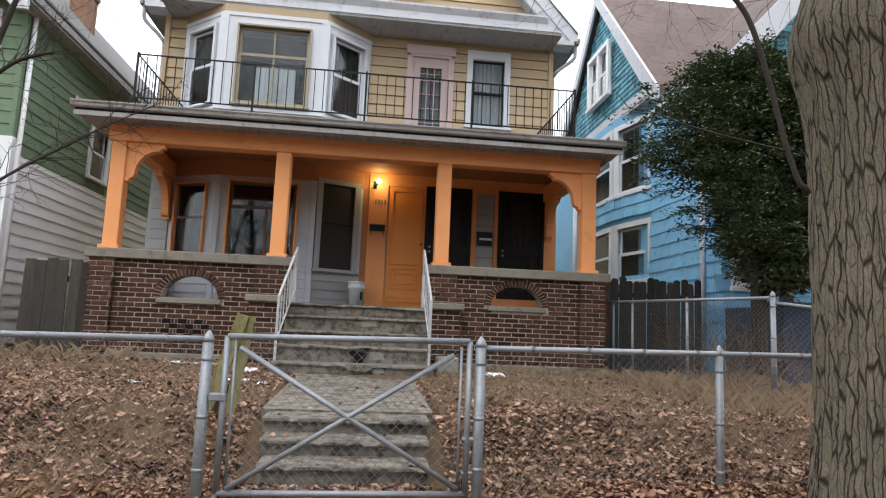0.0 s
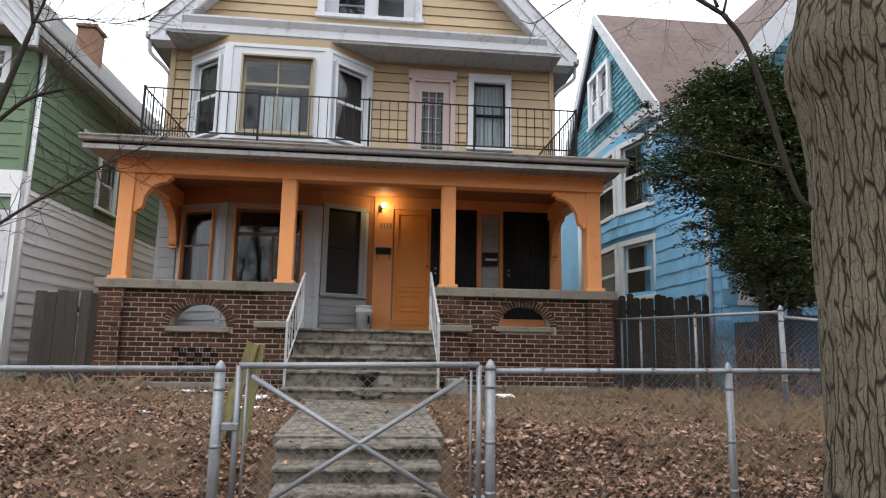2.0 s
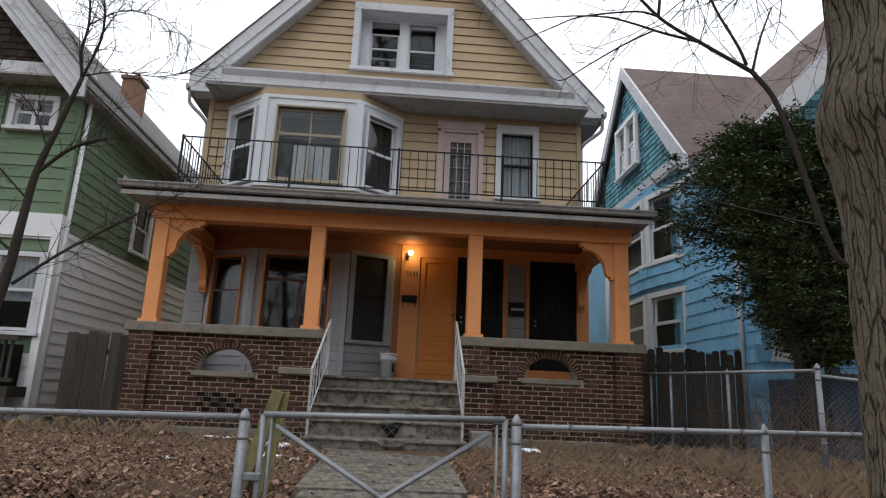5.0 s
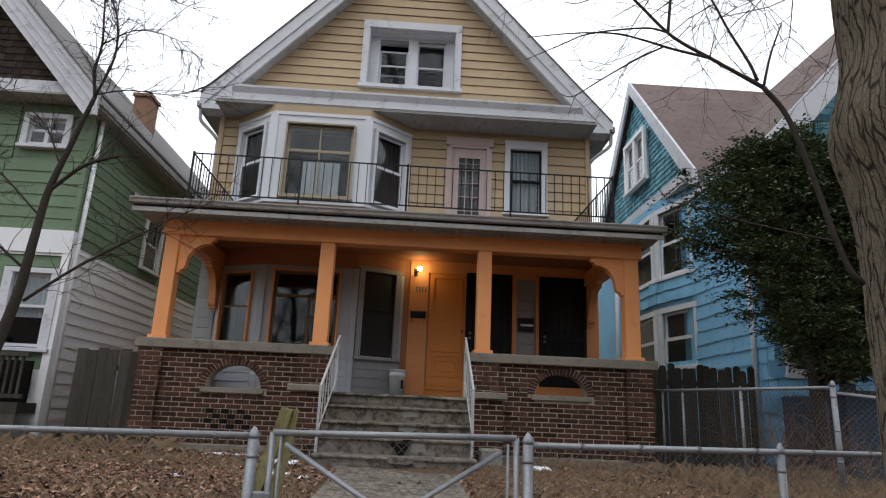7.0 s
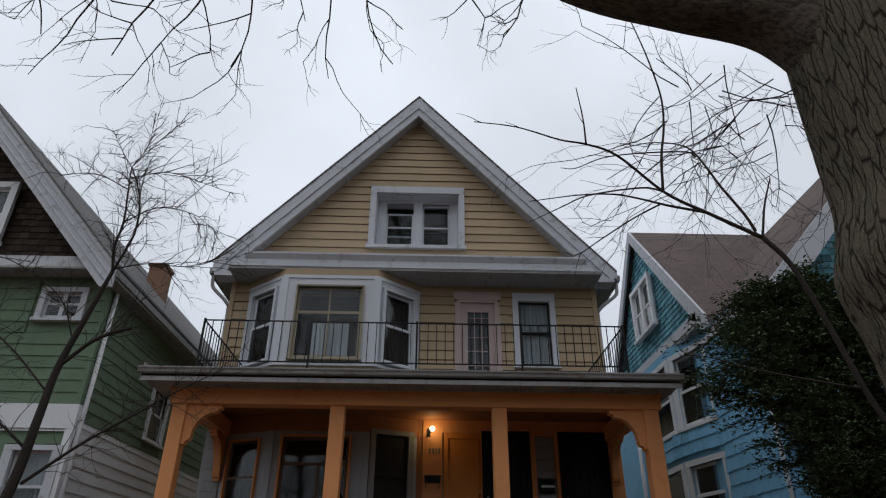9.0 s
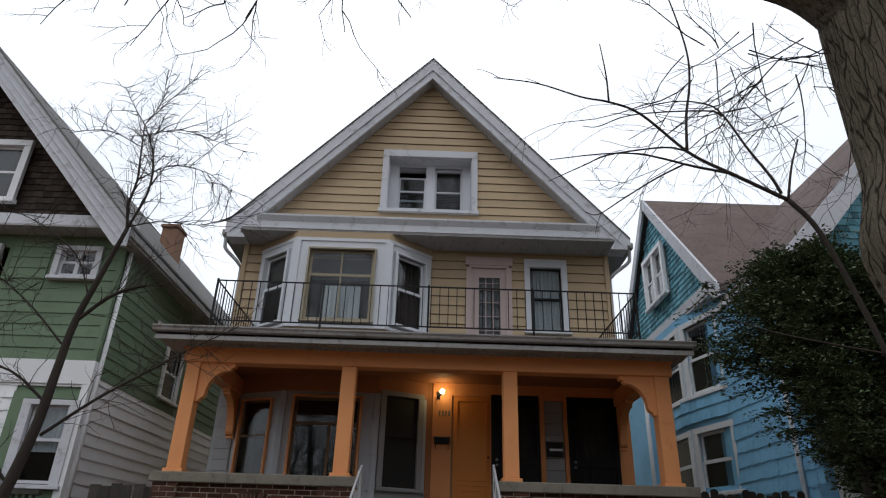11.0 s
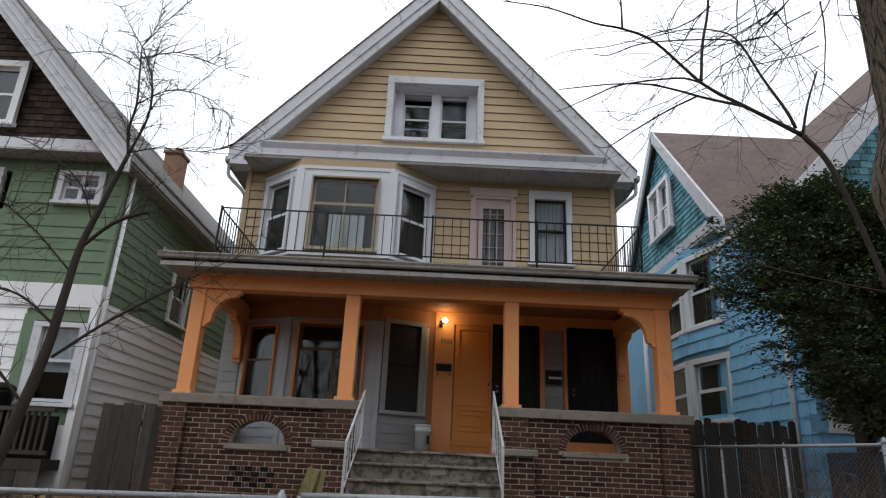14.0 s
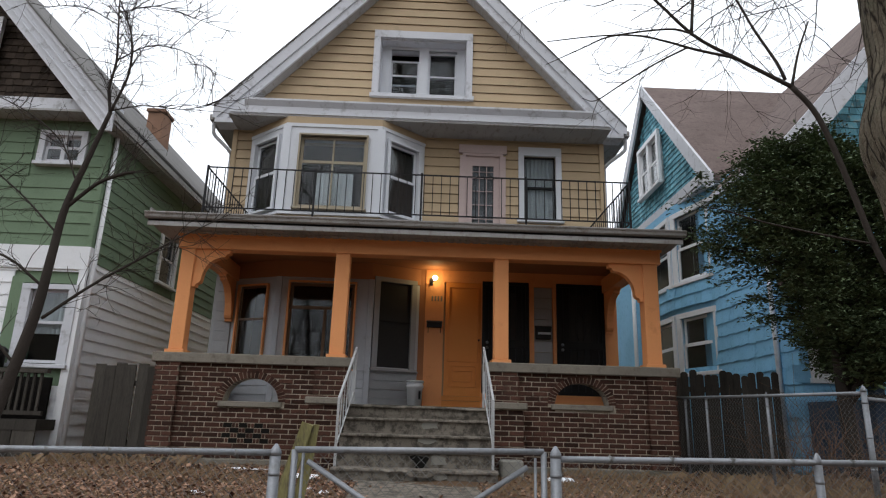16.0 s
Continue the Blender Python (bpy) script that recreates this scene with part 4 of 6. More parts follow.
# white stair rails
def stair_rail(x_top, x_low, z_top, z_low):
    r = thing("stair_rail", (x_low, 8.4, 1), "slim white painted steel stair rail", "handrail", "stair rails")
    part("top_rail", beam_between(bmesh.new(), (x_top, 9.45, z_top), (x_low, 8.40, z_low), 0.028, 0.026), RAILPAINT, r)
    part("bottom_rail", beam_between(bmesh.new(), (x_top, 9.42, z_top - 0.60), (x_low, 8.42, z_low - 0.55), 0.016, 0.016), RAILPAINT, r)
    part("newel", boxed(x_low - 0.015, x_low + 0.015, 8.385, 8.415, z_low - 0.86, z_low + 0.01), RAILPAINT, r)
    part("newel", boxed(x_top - 0.016, x_top + 0.016, 9.38, 9.41, 1.72, z_top - 0.02), RAILPAINT, r)
    for k in range(1, 6):
        f = k / 6
        x, y, z = x_low + (x_top - x_low) * f, 8.42 + 0.98 * f, z_low + (z_top - z_low) * f
        part("baluster", boxed(x - 0.006, x + 0.006, y - 0.006, y + 0.006, z - 0.58, z), RAILPAINT, r)


stair_rail(-1.05, -1.12, 2.52, 1.78)
stair_rail(0.76, 0.79, 2.58, 1.81)

# ---- porch back wall ----
BASE = 2.03
back = thing("porch_back_wall", (0, F, FLOOR), "porch rear wall, grey siding and orange boarding round the doors", "wall", kind="structure")
part("orange_boarding", wall_pieces(bmesh.new(), -0.10, 3.41, FLOOR, 4.24, F - 0.02, F + 0.028, [(0.24, 0.92, FLOOR + 0.02, 4.02), (1.88, 2.23, 2.2, 3.98)]), ORANGE, back)
part("orange_base", boxed(1.0, 3.40, F - 0.045, F - 0.02, FLOOR, BASE - 0.02), ORANGE, back)
part("base_lip", boxed(1.0, 3.40, F - 0.06, F - 0.02, BASE - 0.02, BASE + 0.01), ORANGE, back)
for i in range(9):
    part("siding_board", boxed(1.89, 2.22, F - 0.005 - 0.004 * (i % 2), F + 0.02, 2.2 + i * 0.198, 2.39 + i * 0.198), GREYPAINT, back)
for x in (1.80, 2.235):
    part("door_trim", boxed(x, x + 0.085 if x < 2 else x + 0.055, F - 0.04, F - 0.02, BASE, 4.12), ORANGE, back)
# brown board whose dark colour stands for the shade of a recess
part("recess_shade_board", boxed(-0.21, -0.10, F + 0.0, F + 0.028, FLOOR, 4.24), BROWN_CEIL, back)

# orange front door with raised panels
door = part("front_door", boxed(0.27, 0.92, F + 0.0, F + 0.045, 1.98, 4.02), DOOR_ORANGE)
tagged(door, "closed orange front door with raised lower panels", "door")
part("door_sill", boxed(0.24, 0.95, F - 0.03, F + 0.03, 1.90, 1.975), DOOR_ORANGE, door)
part("kick_board", boxed(0.24, 0.95, F - 0.012, F + 0.03, FLOOR + 0.005, 1.895), DOOR_ORANGE, door)


def frame_ring(x0, x1, z0, z1, k, y0, y1):
    b = bmesh.new()
    box(b, x0, x0 + k, y0, y1, z0, z1)
    box(b, x1 - k, x1, y0, y1, z0, z1)
    box(b, x0 + k, x1 - k, y0, y1, z0, z0 + k)
    box(b, x0 + k, x1 - k, y0, y1, z1 - k, z1)
    return b


part("panel_moulding", frame_ring(0.36, 0.86, 2.14, 2.52, 0.022, F - 0.03, F), DOOR_ORANGE, door)
part("panel_moulding", frame_ring(0.43, 0.79, 2.23, 2.43, 0.018, F - 0.028, F), DOOR_ORANGE, door)
part("panel_moulding", frame_ring(0.33, 0.88, 2.58, 3.94, 0.018, F - 0.022, F), DOOR_ORANGE, door)
part("door_knob", boxed(0.87, 0.90, F - 0.05, F, 2.95, 2.99, 0.01), IRON, door, "small dark knob")


def security_door(x0, x1, label):
    d = part("security_door", boxed(x0, x1, F - 0.03, F - 0.015, BASE + 0.015, 4.05), BLACKDOOR)
    tagged(d, label, "door", "security doors")
    part("door_frame", frame_ring(x0, x1, BASE + 0.015, 4.05, 0.06, F - 0.06, F - 0.03), BLACKDOOR, d)
    part("mid_rail", boxed(x0 + 0.06, x1 - 0.06, F - 0.055, F - 0.03, 2.86, 2.98), BLACKDOOR, d)
    for k in range(1, 7):
        x = x0 + (x1 - x0) * k / 7
        part("bar", boxed(x - 0.007, x + 0.007, F - 0.05, F - 0.035, BASE + 0.07, 4.0), IRON, d)
    b = bmesh.new()
    for sx in (-1, 1):
        pts = [((x0 + x1) / 2 + sx * (0.03 + 0.07 * math.sin(t * 0.5)), F - 0.045, 3.02 + t * 0.07) for t in range(10)]
        tube(b, pts, 0.006, 5)
    part("scroll", b, IRON, d)
    part("curtain_behind", boxed(x0 + 0.22, x1 - 0.22, F - 0.034, F - 0.0301, 2.99, 3.85), SHADE, d, "faint grey curtain behind the bars")
    for z in (2.84, 2.93):
        bm = bmesh.new()
        bmesh.ops.create_icosphere(bm, subdivisions=2, radius=0.028, matrix=Matrix.Translation((x0 + 0.09, F - 0.075, z)))
        part("door_knob", bm, GALV, d, "bright metal knob")
    return d


security_door(0.94, 1.79, "black barred security door beside the orange door")
security_door(2.30, 3.17, "black barred security door with bright knobs")


def mailbox(x0, x1, z0, z1, stripe, label):
    m = thing("mailbox", (x0, F, z0), label, "mailbox")
    part("body", boxed(x0, x1, F - 0.12, F - 0.02, z0, z1 - 0.02, 0.006), IRON, m)
    part("lid", prism([(F - 0.135, z1 - 0.03), (F - 0.135, z1 - 0.015), (F - 0.02, z1 + 0.02), (F - 0.02, z1 - 0.02)], "x", x0 - 0.008, x1 + 0.008), IRON, m)
    if stripe:
        part("label_strip", boxed(x0 + 0.03, x1 - 0.01, F - 0.125, F - 0.12, z0 + 0.08, z0 + 0.12), WHITE, m, "pale strip")
    else:
        for x in (x0 + 0.02, x1 - 0.03):
            part("paper_hook", boxed(x, x + 0.012, F - 0.10, F - 0.08, z0 - 0.10, z0), IRON, m)


mailbox(-0.06, 0.21, 3.17, 3.28, False, "small black metal mailbox with paper hooks")
mailbox(1.91, 2.18, 3.02, 3.25, True, "black metal mailbox with a pale strip")
number = thing("house_number", (0, F, 3.6), "row of small dark number plates on the orange board", "sign")
for i in range(4):
    part("numeral_bar", boxed(0.01 + i * 0.055, 0.04 + i * 0.055, F - 0.03, F - 0.02, 3.66, 3.75), STONE, number)

# porch lamp
lamp = thing("porch_lamp", (0.05, F, 4.0), "lit wall lamp with a bare warm bulb", "lamp")
part("back_plate", boxed(-0.03, 0.03, F - 0.05, F - 0.02, 3.95, 4.08, 0.006), IRON, lamp)
part("arm", tube(bmesh.new(), [(0, F - 0.04, 4.0), (0.0, F - 0.14, 3.99), (0.05, F - 0.18, 4.0)], 0.012, 6), IRON, lamp)
bm = bmesh.new()
bmesh.ops.create_uvsphere(bm, u_segments=16, v_segments=10, radius=0.046, matrix=Matrix.Translation((0.06, F - 0.20, 4.05)))
bulb = part("bulb", bm, glow_mat("lit_bulb", (1.0, 0.80, 0.42), 14), lamp, "glowing warm bulb")
bulb.visible_shadow = False
glow = new("porch_lamp_light", bpy.data.lights.new("porch_lamp_light", "POINT"))
glow.data.energy, glow.data.color, glow.data.shadow_soft_size = 1.1, (1.0, 0.70, 0.24), 0.06
glow.location = (0.06, F - 0.20, 4.05)

# lower bay of the porch wall, under the upper one
lower_bay = thing("lower_bay", (-2.0, 11.1, FLOOR), "pale grey bay with orange-sashed windows and a dark screened one", "bay window")
P, Q, R, S = (-3.57, F), (-2.68, 11.38), (-1.06, 11.38), (-0.21, F)
for k, (a, b, u0, w, z0, h) in enumerate(((P, Q, 0.14, 0.60, 2.40, 1.39), (Q, R, 0.20, 1.13, 2.38, 1.46), (R, S, 0.15, 0.61, 2.42, 1.50))):
    ln = math.hypot(b[0] - a[0], b[1] - a[1])
    panel(lower_bay, "bay_panel", a, b, FLOOR, 4.24, [(u0, u0 + w, z0 - FLOOR, z0 + h - FLOOR)], PALEGREY)
    m = facing(a, b, z0) @ Matrix.Translation((u0, -0.03, 0))
    if k == 0:
        window("bay_window", m, w, h, 0.025, 0.025, 0.03, ORANGE, TAN_BROWN, lower_bay, 0.57, None, 0.03)
    elif k == 1:
        win = window("bay_window", m, w, h, 0.035, 0.03, 0.03, ORANGE, TAN_BROWN, lower_bay, 0.70, None, 0.05)
        part("mullion", boxed(w * 0.54, w * 0.54 + 0.05, 0.028, 0.07, 0.05, h * 0.70), TAN_BROWN, win)
    else:
        win = window("screened_window", m, w, h, 0.10, 0.08, 0.05, GREYPAINT, BLACKDOOR, lower_bay, 0.5, None, 0.03)
        # opaque dark sheet over the whole pane, which hides the glass reflection
        part("insect_screen", boxed(0.0, w, 0.024, 0.028, 0.0, h), SCREEN, win, "dark insect screen, full height to keep the pane dark")
        part("screen_bar", boxed(0.0, w, 0.014, 0.024, h * 0.52, h * 0.52 + 0.03), BLACKDOOR, win)
    # dark sheet added behind the opening as the room's darkness
    part("unlit_room_sheet", boxed(u0 - 0.1, u0 + w + 0.1, 0.55, 0.57, z0 - FLOOR - 0.1, z0 + h - FLOOR + 0.1), SHADE, lower_bay).matrix_world = facing(a, b, FLOOR)
    if k < 3:
        part("frieze", boxed(-0.01, ln + 0.01, -0.018, -0.001, 2.20, 2.495), BROWN_CEIL, lower_bay, "brown frieze board").matrix_world = facing(a, b, FLOOR)
    part("bay_ledge", boxed(0, ln, -0.035, 0.0, 0.60, 0.635), PALEGREY, lower_bay).matrix_world = facing(a, b, FLOOR)
    for i in range(4):
        bm = prism([(0.0, i * 0.15), (-0.028, i * 0.15), (-0.008, i * 0.15 + 0.146), (0.0, i * 0.15 + 0.146)], "x", 0.01, ln - 0.01)
        part("siding_board", bm, GREYPAINT if k == 2 else PALEGREY, lower_bay).matrix_world = facing(a, b, FLOOR + 0.005)
for x, y in (Q, R):
    part("corner_strip", boxed(x - 0.05, x + 0.05, y - 0.045, y + 0.04, FLOOR, FLOOR + 2.195, 0.005), PALEGREY, lower_bay)
part("siding_side", boxed(HX0, -3.57, F - 0.015, F + 0.028, FLOOR, 4.24), GREYPAINT, lower_bay)
for k in range(14):
    part("siding_board", boxed(HX0 + 0.06, -3.575, F - 0.032 - 0.003 * (k % 2), F - 0.015, FLOOR + k * 0.178, FLOOR + 0.17 + k * 0.178), GREYPAINT, lower_bay)

# bucket
bk = thing("bucket", (-0.2, 11.4, FLOOR), "dirty white plastic bucket standing by the door", "bucket")
def lathe(prof, x, y, n=28):
    bm = bmesh.new()
    rings = [[bm.verts.new((x + r * math.cos(2 * math.pi * k / n), y + r * math.sin(2 * math.pi * k / n), z)) for k in range(n)] for r, z in prof]
    for a, b in zip(rings, rings[1:]):
        for k in range(n):
            f = bm.faces.new((a[k], a[(k + 1) % n], b[(k + 1) % n], b[k]))
            f.smooth = True
    bm.faces.new(rings[0][::-1])
    bm.faces.new(rings[-1])
    return bm
part("pail", lathe([(0.115, FLOOR), (0.135, FLOOR + 0.34), (0.15, FLOOR + 0.345), (0.15, FLOOR + 0.385), (0.137, FLOOR + 0.39), (0.14, FLOOR + 0.43)], -0.23, 11.42), PLASTIC, bk)
part("paper_label", boxed(-0.16, -0.125, 11.42 - 0.14, 11.42 - 0.09, FLOOR + 0.15, FLOOR + 0.29), IRON, bk, "dark label")
part("lid", lathe([(0.152, FLOOR + 0.43), (0.155, FLOOR + 0.455), (0.14, FLOOR + 0.465)], -0.23, 11.42), PLASTIC, bk)

# ---- chain-link fences ----
def chain_link(x0, x1, y, zb, zt, cell=0.057, wire=0.0030):
    """Woven diamonds between x0 and x1 as thin three-sided wires; zb and zt give the height at either end."""
    verts, faces = [], []
    n = int((x1 - x0) / cell)
    for i in range(n + 1):
        for s in (-1, 1):
            pts = []
            x = x0 + i * cell
            z = zb(x)
            k = 0
            while z <= zt(x):
                xx = x + (cell / 2 if k % 2 else 0) * s
                if x0 <= xx <= x1:
                    pts.append((xx, y(xx) + 0.003 * s, z))
                z += cell / 2
                k += 1
            for a, b in zip(pts, pts[1:]):
                j = len(verts)
                a, b = Vector(a), Vector(b)
                d = (b - a).normalized()
                u = d.cross(Vector((0, 1, 0))).normalized()
                v = Vector((0, 1, 0))
                for p in (a, b):
                    for t in (0.5, 2.6, 4.7):
                        verts.append(p + (u * math.cos(t) + v * math.sin(t)) * wire * 0.5)
                faces += [(j, j + 1, j + 4, j + 3), (j + 1, j + 2, j + 5, j + 4), (j + 2, j, j + 3, j + 5)]
    return verts, faces


def round_bar(a, b, r, n=10):
    return tube(bmesh.new(), [a, b], r, n)


FY = 4.2
def top_z(x):
    return 1.375 + 0.011 * (x + 0.9)


fence = thing("chain_link_fence", (0, FY, 0.4), "low galvanised chain-link fence along the front yard", "fence")
def post(x, y, zt, r, parent, cap=True, zb=0.2):
    p = part("post", round_bar((x, y, zb), (x, y, zt), r, 14), GALV, parent)
    if cap:
        part("post_cap", lathe([(r * 1.05, zt - 0.022), (r * 1.06, zt), (r * 0.72, zt + 0.022), (r * 0.2, zt + 0.045)], x, y, 14), GALV, p)
    for z in (zt - 0.12, zt - 0.45, zt - 0.75):
        part("tension_band", round_bar((x, y, z - 0.012), (x, y, z + 0.010), r * 1.06, 14), GALV, p)
    return p


post(-0.93, FY, 1.345, 0.032, fence)
post(0.70, FY, 1.375, 0.032, fence)
post(2.26, FY, 1.38, 0.024, fence)
post(-3.0, FY, 1.32, 0.024, fence)
for x0, x1 in ((-6.5, -0.95), (0.72, 5.2)):
    part("top_rail", round_bar((x0, FY, top_z(x0) - 0.045), (x1, FY, top_z(x1) - 0.035), 0.0185), GALV, fence)
    v, f = chain_link(x0 + 0.02, x1, lambda x: FY + 0.022, lambda x: ground_z(x, FY) + 0.02, lambda x: top_z(x) - 0.02)
    from_lists("wire_mesh", v, f, WIRE, fence)["label"] = "diamond wire mesh"
    k = x0 + 0.3
    while k < x1:
        part("tie_wire", round_bar((k, FY, top_z(k) - 0.06), (k + 0.012, FY, top_z(k) - 0.025), 0.0205, 8), WIRE, fence)
        k += 0.36

gate = thing("garden_gate", (0, FY, 0.4), "closed chain-link garden gate with crossed braces", "gate")
GXL, GXR, GZ0, GZ1 = -0.82, 0.63, 0.465, 1.37
for a, b in (((GXL, GZ1 - 0.01), (GXR, GZ1 + 0.015)), ((GXL, GZ0), (GXR, GZ0 + 0.01)), ((GXL, GZ0), (GXL, GZ1 - 0.01)), ((GXR, GZ0), (GXR, GZ1 + 0.015)), ((GXL + 0.05, GZ0), (GXL + 0.05, GZ1 - 0.02)), ((GXR - 0.05, GZ0), (GXR - 0.05, GZ1 - 0.02))):
    thin = abs(a[0] - b[0]) < 0.01 and abs(a[0]) not in (abs(GXL), abs(GXR))
    part("gate_tube", round_bar((a[0], FY, a[1]), (b[0], FY, b[1]), 0.009 if thin else 0.019), GALV, gate)
for a, b in (((GXL + 0.06, GZ0 + 0.03), (GXR - 0.10, GZ1 - 0.07)), ((GXL + 0.08, GZ1 - 0.07), (GXR - 0.06, GZ0 + 0.05))):
    part("cross_brace", round_bar((a[0], FY - 0.022, a[1]), (b[0], FY - 0.022, b[1]), 0.0155), GALV, gate)
v, f = chain_link(GXL + 0.05, GXR - 0.05, lambda x: FY + 0.012, lambda x: GZ0, lambda x: GZ1)
from_lists("wire_mesh", v, f, WIRE, gate)
for z in (0.80, 0.60):
    part("hinge", round_bar((GXR - 0.03, FY, z), (0.72, FY, z), 0.014, 8), GALV, gate)
part("latch", boxed(-0.90, -0.80, FY - 0.03, FY + 0.03, 0.985, 1.03, 0.006), GALV, gate)

# taller fence on the side of the yard
side_fence = thing("side_fence", (4.3, 6.6, 0.9), "taller chain-link fence between the two yards", "fence")
SP = Vector((4.26, 6.6, 1.98))
def along(p, q, t):
    return tuple(Vector(p) * (1 - t) + Vector(q) * t)
FAR = Vector((3.62, 9.75, 1.97))
post(SP.x, SP.y, SP.z - 0.02, 0.028, side_fence, zb=0.7)
part("top_rail", round_bar(SP - Vector((0, 0, 0.05)), FAR, 0.019), GALV, side_fence)
for t in (0.42, 0.78, 0.93):
    q = along(SP, FAR, t)
    post(q[0], q[1], q[2] - 0.03, 0.018, side_fence, zb=0.8)
NEAR = Vector((5.6, 6.0, 1.72))
part("top_rail", round_bar(SP - Vector((0, 0, 0.10)), NEAR, 0.019), GALV, side_fence)
for p, q in ((SP, FAR), (SP, NEAR)):
    ln = (Vector(q) - Vector(p)).length
    v, f = chain_link(0, ln, lambda x: 0, lambda x: -1.06, lambda x: -0.03)
    ob = from_lists("wire_mesh", v, f, WIRE, side_fence)
    d = (Vector(q) - Vector(p)).normalized()
    ob.matrix_world = Matrix.Translation(p) @ pose(0, 0, 0, 0, 0, math.degrees(math.atan2(d.y, d.x)))

# ---- rubbish bin on the neighbour's porch ----
bin_ = thing("rubbish_bin", (-6.62, 10.2, 1.4), "black plastic rubbish bin standing on a wooden porch", "bin")
part("body", lathe([(0.15, 1.40), (0.19, 2.30), (0.205, 2.31), (0.205, 2.35), (0.19, 2.36)], -6.62, 10.2), BLACKDOOR, bin_)
part("lid", lathe([(0.215, 2.36), (0.215, 2.40), (0.16, 2.45), (0.04, 2.475)], -6.62, 10.2), BLACKDOOR, bin_)

# ---- wooden fences ----
def plank(w, h, t, dog=True):
    c = w * 0.25
    poly = [(0, 0), (w, 0), (w, h - c), (w - c, h), (c, h), (0, h - c)] if dog else [(0, 0), (w, 0), (w, h), (0, h)]
    return prism(poly, "y", 0, t)


def wood_fence(name, x0, x1, y, zb, zt, w, dog, label, seed):
    fc = thing(name, (x0, y, zb), label, "fence")
    rr = random.Random(seed)
    meshes = [mesh_of(plank(w - 0.008, zt - zb + d, 0.02, dog), "board", OLDWOOD) for d in (0, 0.02, -0.03, 0.04)]
    x = x0
    while x < x1:
        b = new("board", meshes[rr.randrange(4)])
        b.parent = fc
        b.location = (x, y + rr.uniform(0, 0.012), zb)
        b.rotation_euler = (0, rr.uniform(-0.012, 0.012), 0)
        x += w
    for z in (zb + 0.3, zt - 0.3):
        part("cross_rail", boxed(x0, x1, y + 0.035, y + 0.075, z, z + 0.08), OLDWOOD, fc)
    return fc


wood_fence("wood_fence", -5.20, -3.90, 10.5, 0.75, 2.24, 0.165, False, "dark weathered board fence between the houses", 1)
wood_fence("wood_fence", 3.60, 5.40, 10.3, 0.75, 2.40, 0.118, True, "weathered dog-eared picket fence beside the porch", 2)

# leaning split post by the gate
stump = thing("split_post", (-1.0, 5.2, 0.5), "mossy split wooden post leaning behind the gate", "post")
for a, b, w in (((-1.16, 5.2, 0.72), (-0.93, 5.2, 1.50), 0.085), ((-0.99, 5.24, 0.70), (-0.885, 5.24, 1.49), 0.075)):
    bm = bmesh.new()
    beam_between(bm, a, b, w, 0.05, (0, 1, 0))
    bmesh.ops.subdivide_edges(bm, edges=bm.edges[:], cuts=4, use_grid_fill=True)
    for v in bm.verts:
        v.co += Vector(noise.noise_vector(v.co * 9)) * 0.012
    part("plank", bm, MOSSY, stump)
part("dark_post", boxed(-1.09, -1.01, 5.22, 5.30, 0.4, 0.98, 0.006), OLDWOOD, stump)

# ---- green house ----
GXW, GYF = -5.60, 10.5
green = thing("green_house", (-9, 10.5, 0.9), "green and white sided gabled house with a shingled gable", "house")
G_RIDGE, G_TOP = -9.0, 10.30
part("front_wall", wall_pieces(bmesh.new(), -12.4, GXW, 0.6, 6.6, GYF + 0.02, GYF + 0.2, [(-6.66, -6.08, 5.58, 6.12), (-6.38, -5.78, 2.24, 3.40), (-8.6, -7.6, 5.4, 6.1), (-8.6, -7.5, 2.24, 3.4)]), GREEN, green)
panel(green, "side_wall", (GXW, GYF + 0.2), (GXW, 24), 0.6, 6.6, [(2.45, 3.2, 3.55, 4.6), (7.5, 8.25, 3.6, 4.65), (6.9, 7.65, 1.4, 2.55)], GREEN, 0.18)
part("side_wall", boxed(-12.4, -12.2, GYF + 0.2, 24, 0.6, 6.6), GREEN, green)
part("rear_gable", prism([(-12.3, 6.6), (-5.7, 6.6), (G_RIDGE, 10.1)], "y", 23.8, 24), GREEN, green)
part("rear_wall", boxed(-12.2, GXW - 0.18, 23.8, 24, 0.6, 6.6), GREEN, green)
# near-black sheet added as the darkness of the room
part("unlit_backing", boxed(-12.2, GXW - 0.18, 12.5, 12.6, 0.7, 6.5), DARK, green)


def lap(u0, u1, z, h):
    """A lapped board in the x-z plane, its face towards -y."""
    bm = bmesh.new()
    prof = ((0.02, z), (-0.016, z), (0.0, z + h), (0.02, z + h))
    a = [bm.verts.new((u0, y, zz)) for y, zz in prof]
    b = [bm.verts.new((u1, y, zz)) for y, zz in prof]
    for i in range(4):
        bm.faces.new((a[i], b[i], b[(i + 1) % 4], a[(i + 1) % 4]))
    bm.faces.new(a[::-1])
    bm.faces.new(b)
    bmesh.ops.recalc_face_normals(bm, faces=bm.faces[:])
    return bm


def lap_wall(parent, m, ln, z0, z1, h, paint, holes=()):
    z = z0
    while z < z1 - 0.01:
        at = 0
        hh = min(h, z1 - z)
        for c, d in sorted((q[0], q[1]) for q in holes if q[2] < z + hh and q[3] > z):
            if c > at:
                part("siding_board", lap(at, c, z, hh), paint, parent).matrix_world = m
            at = d
        if at < ln:
            part("siding_board", lap(at, ln, z, hh), paint, parent).matrix_world = m
        z += h


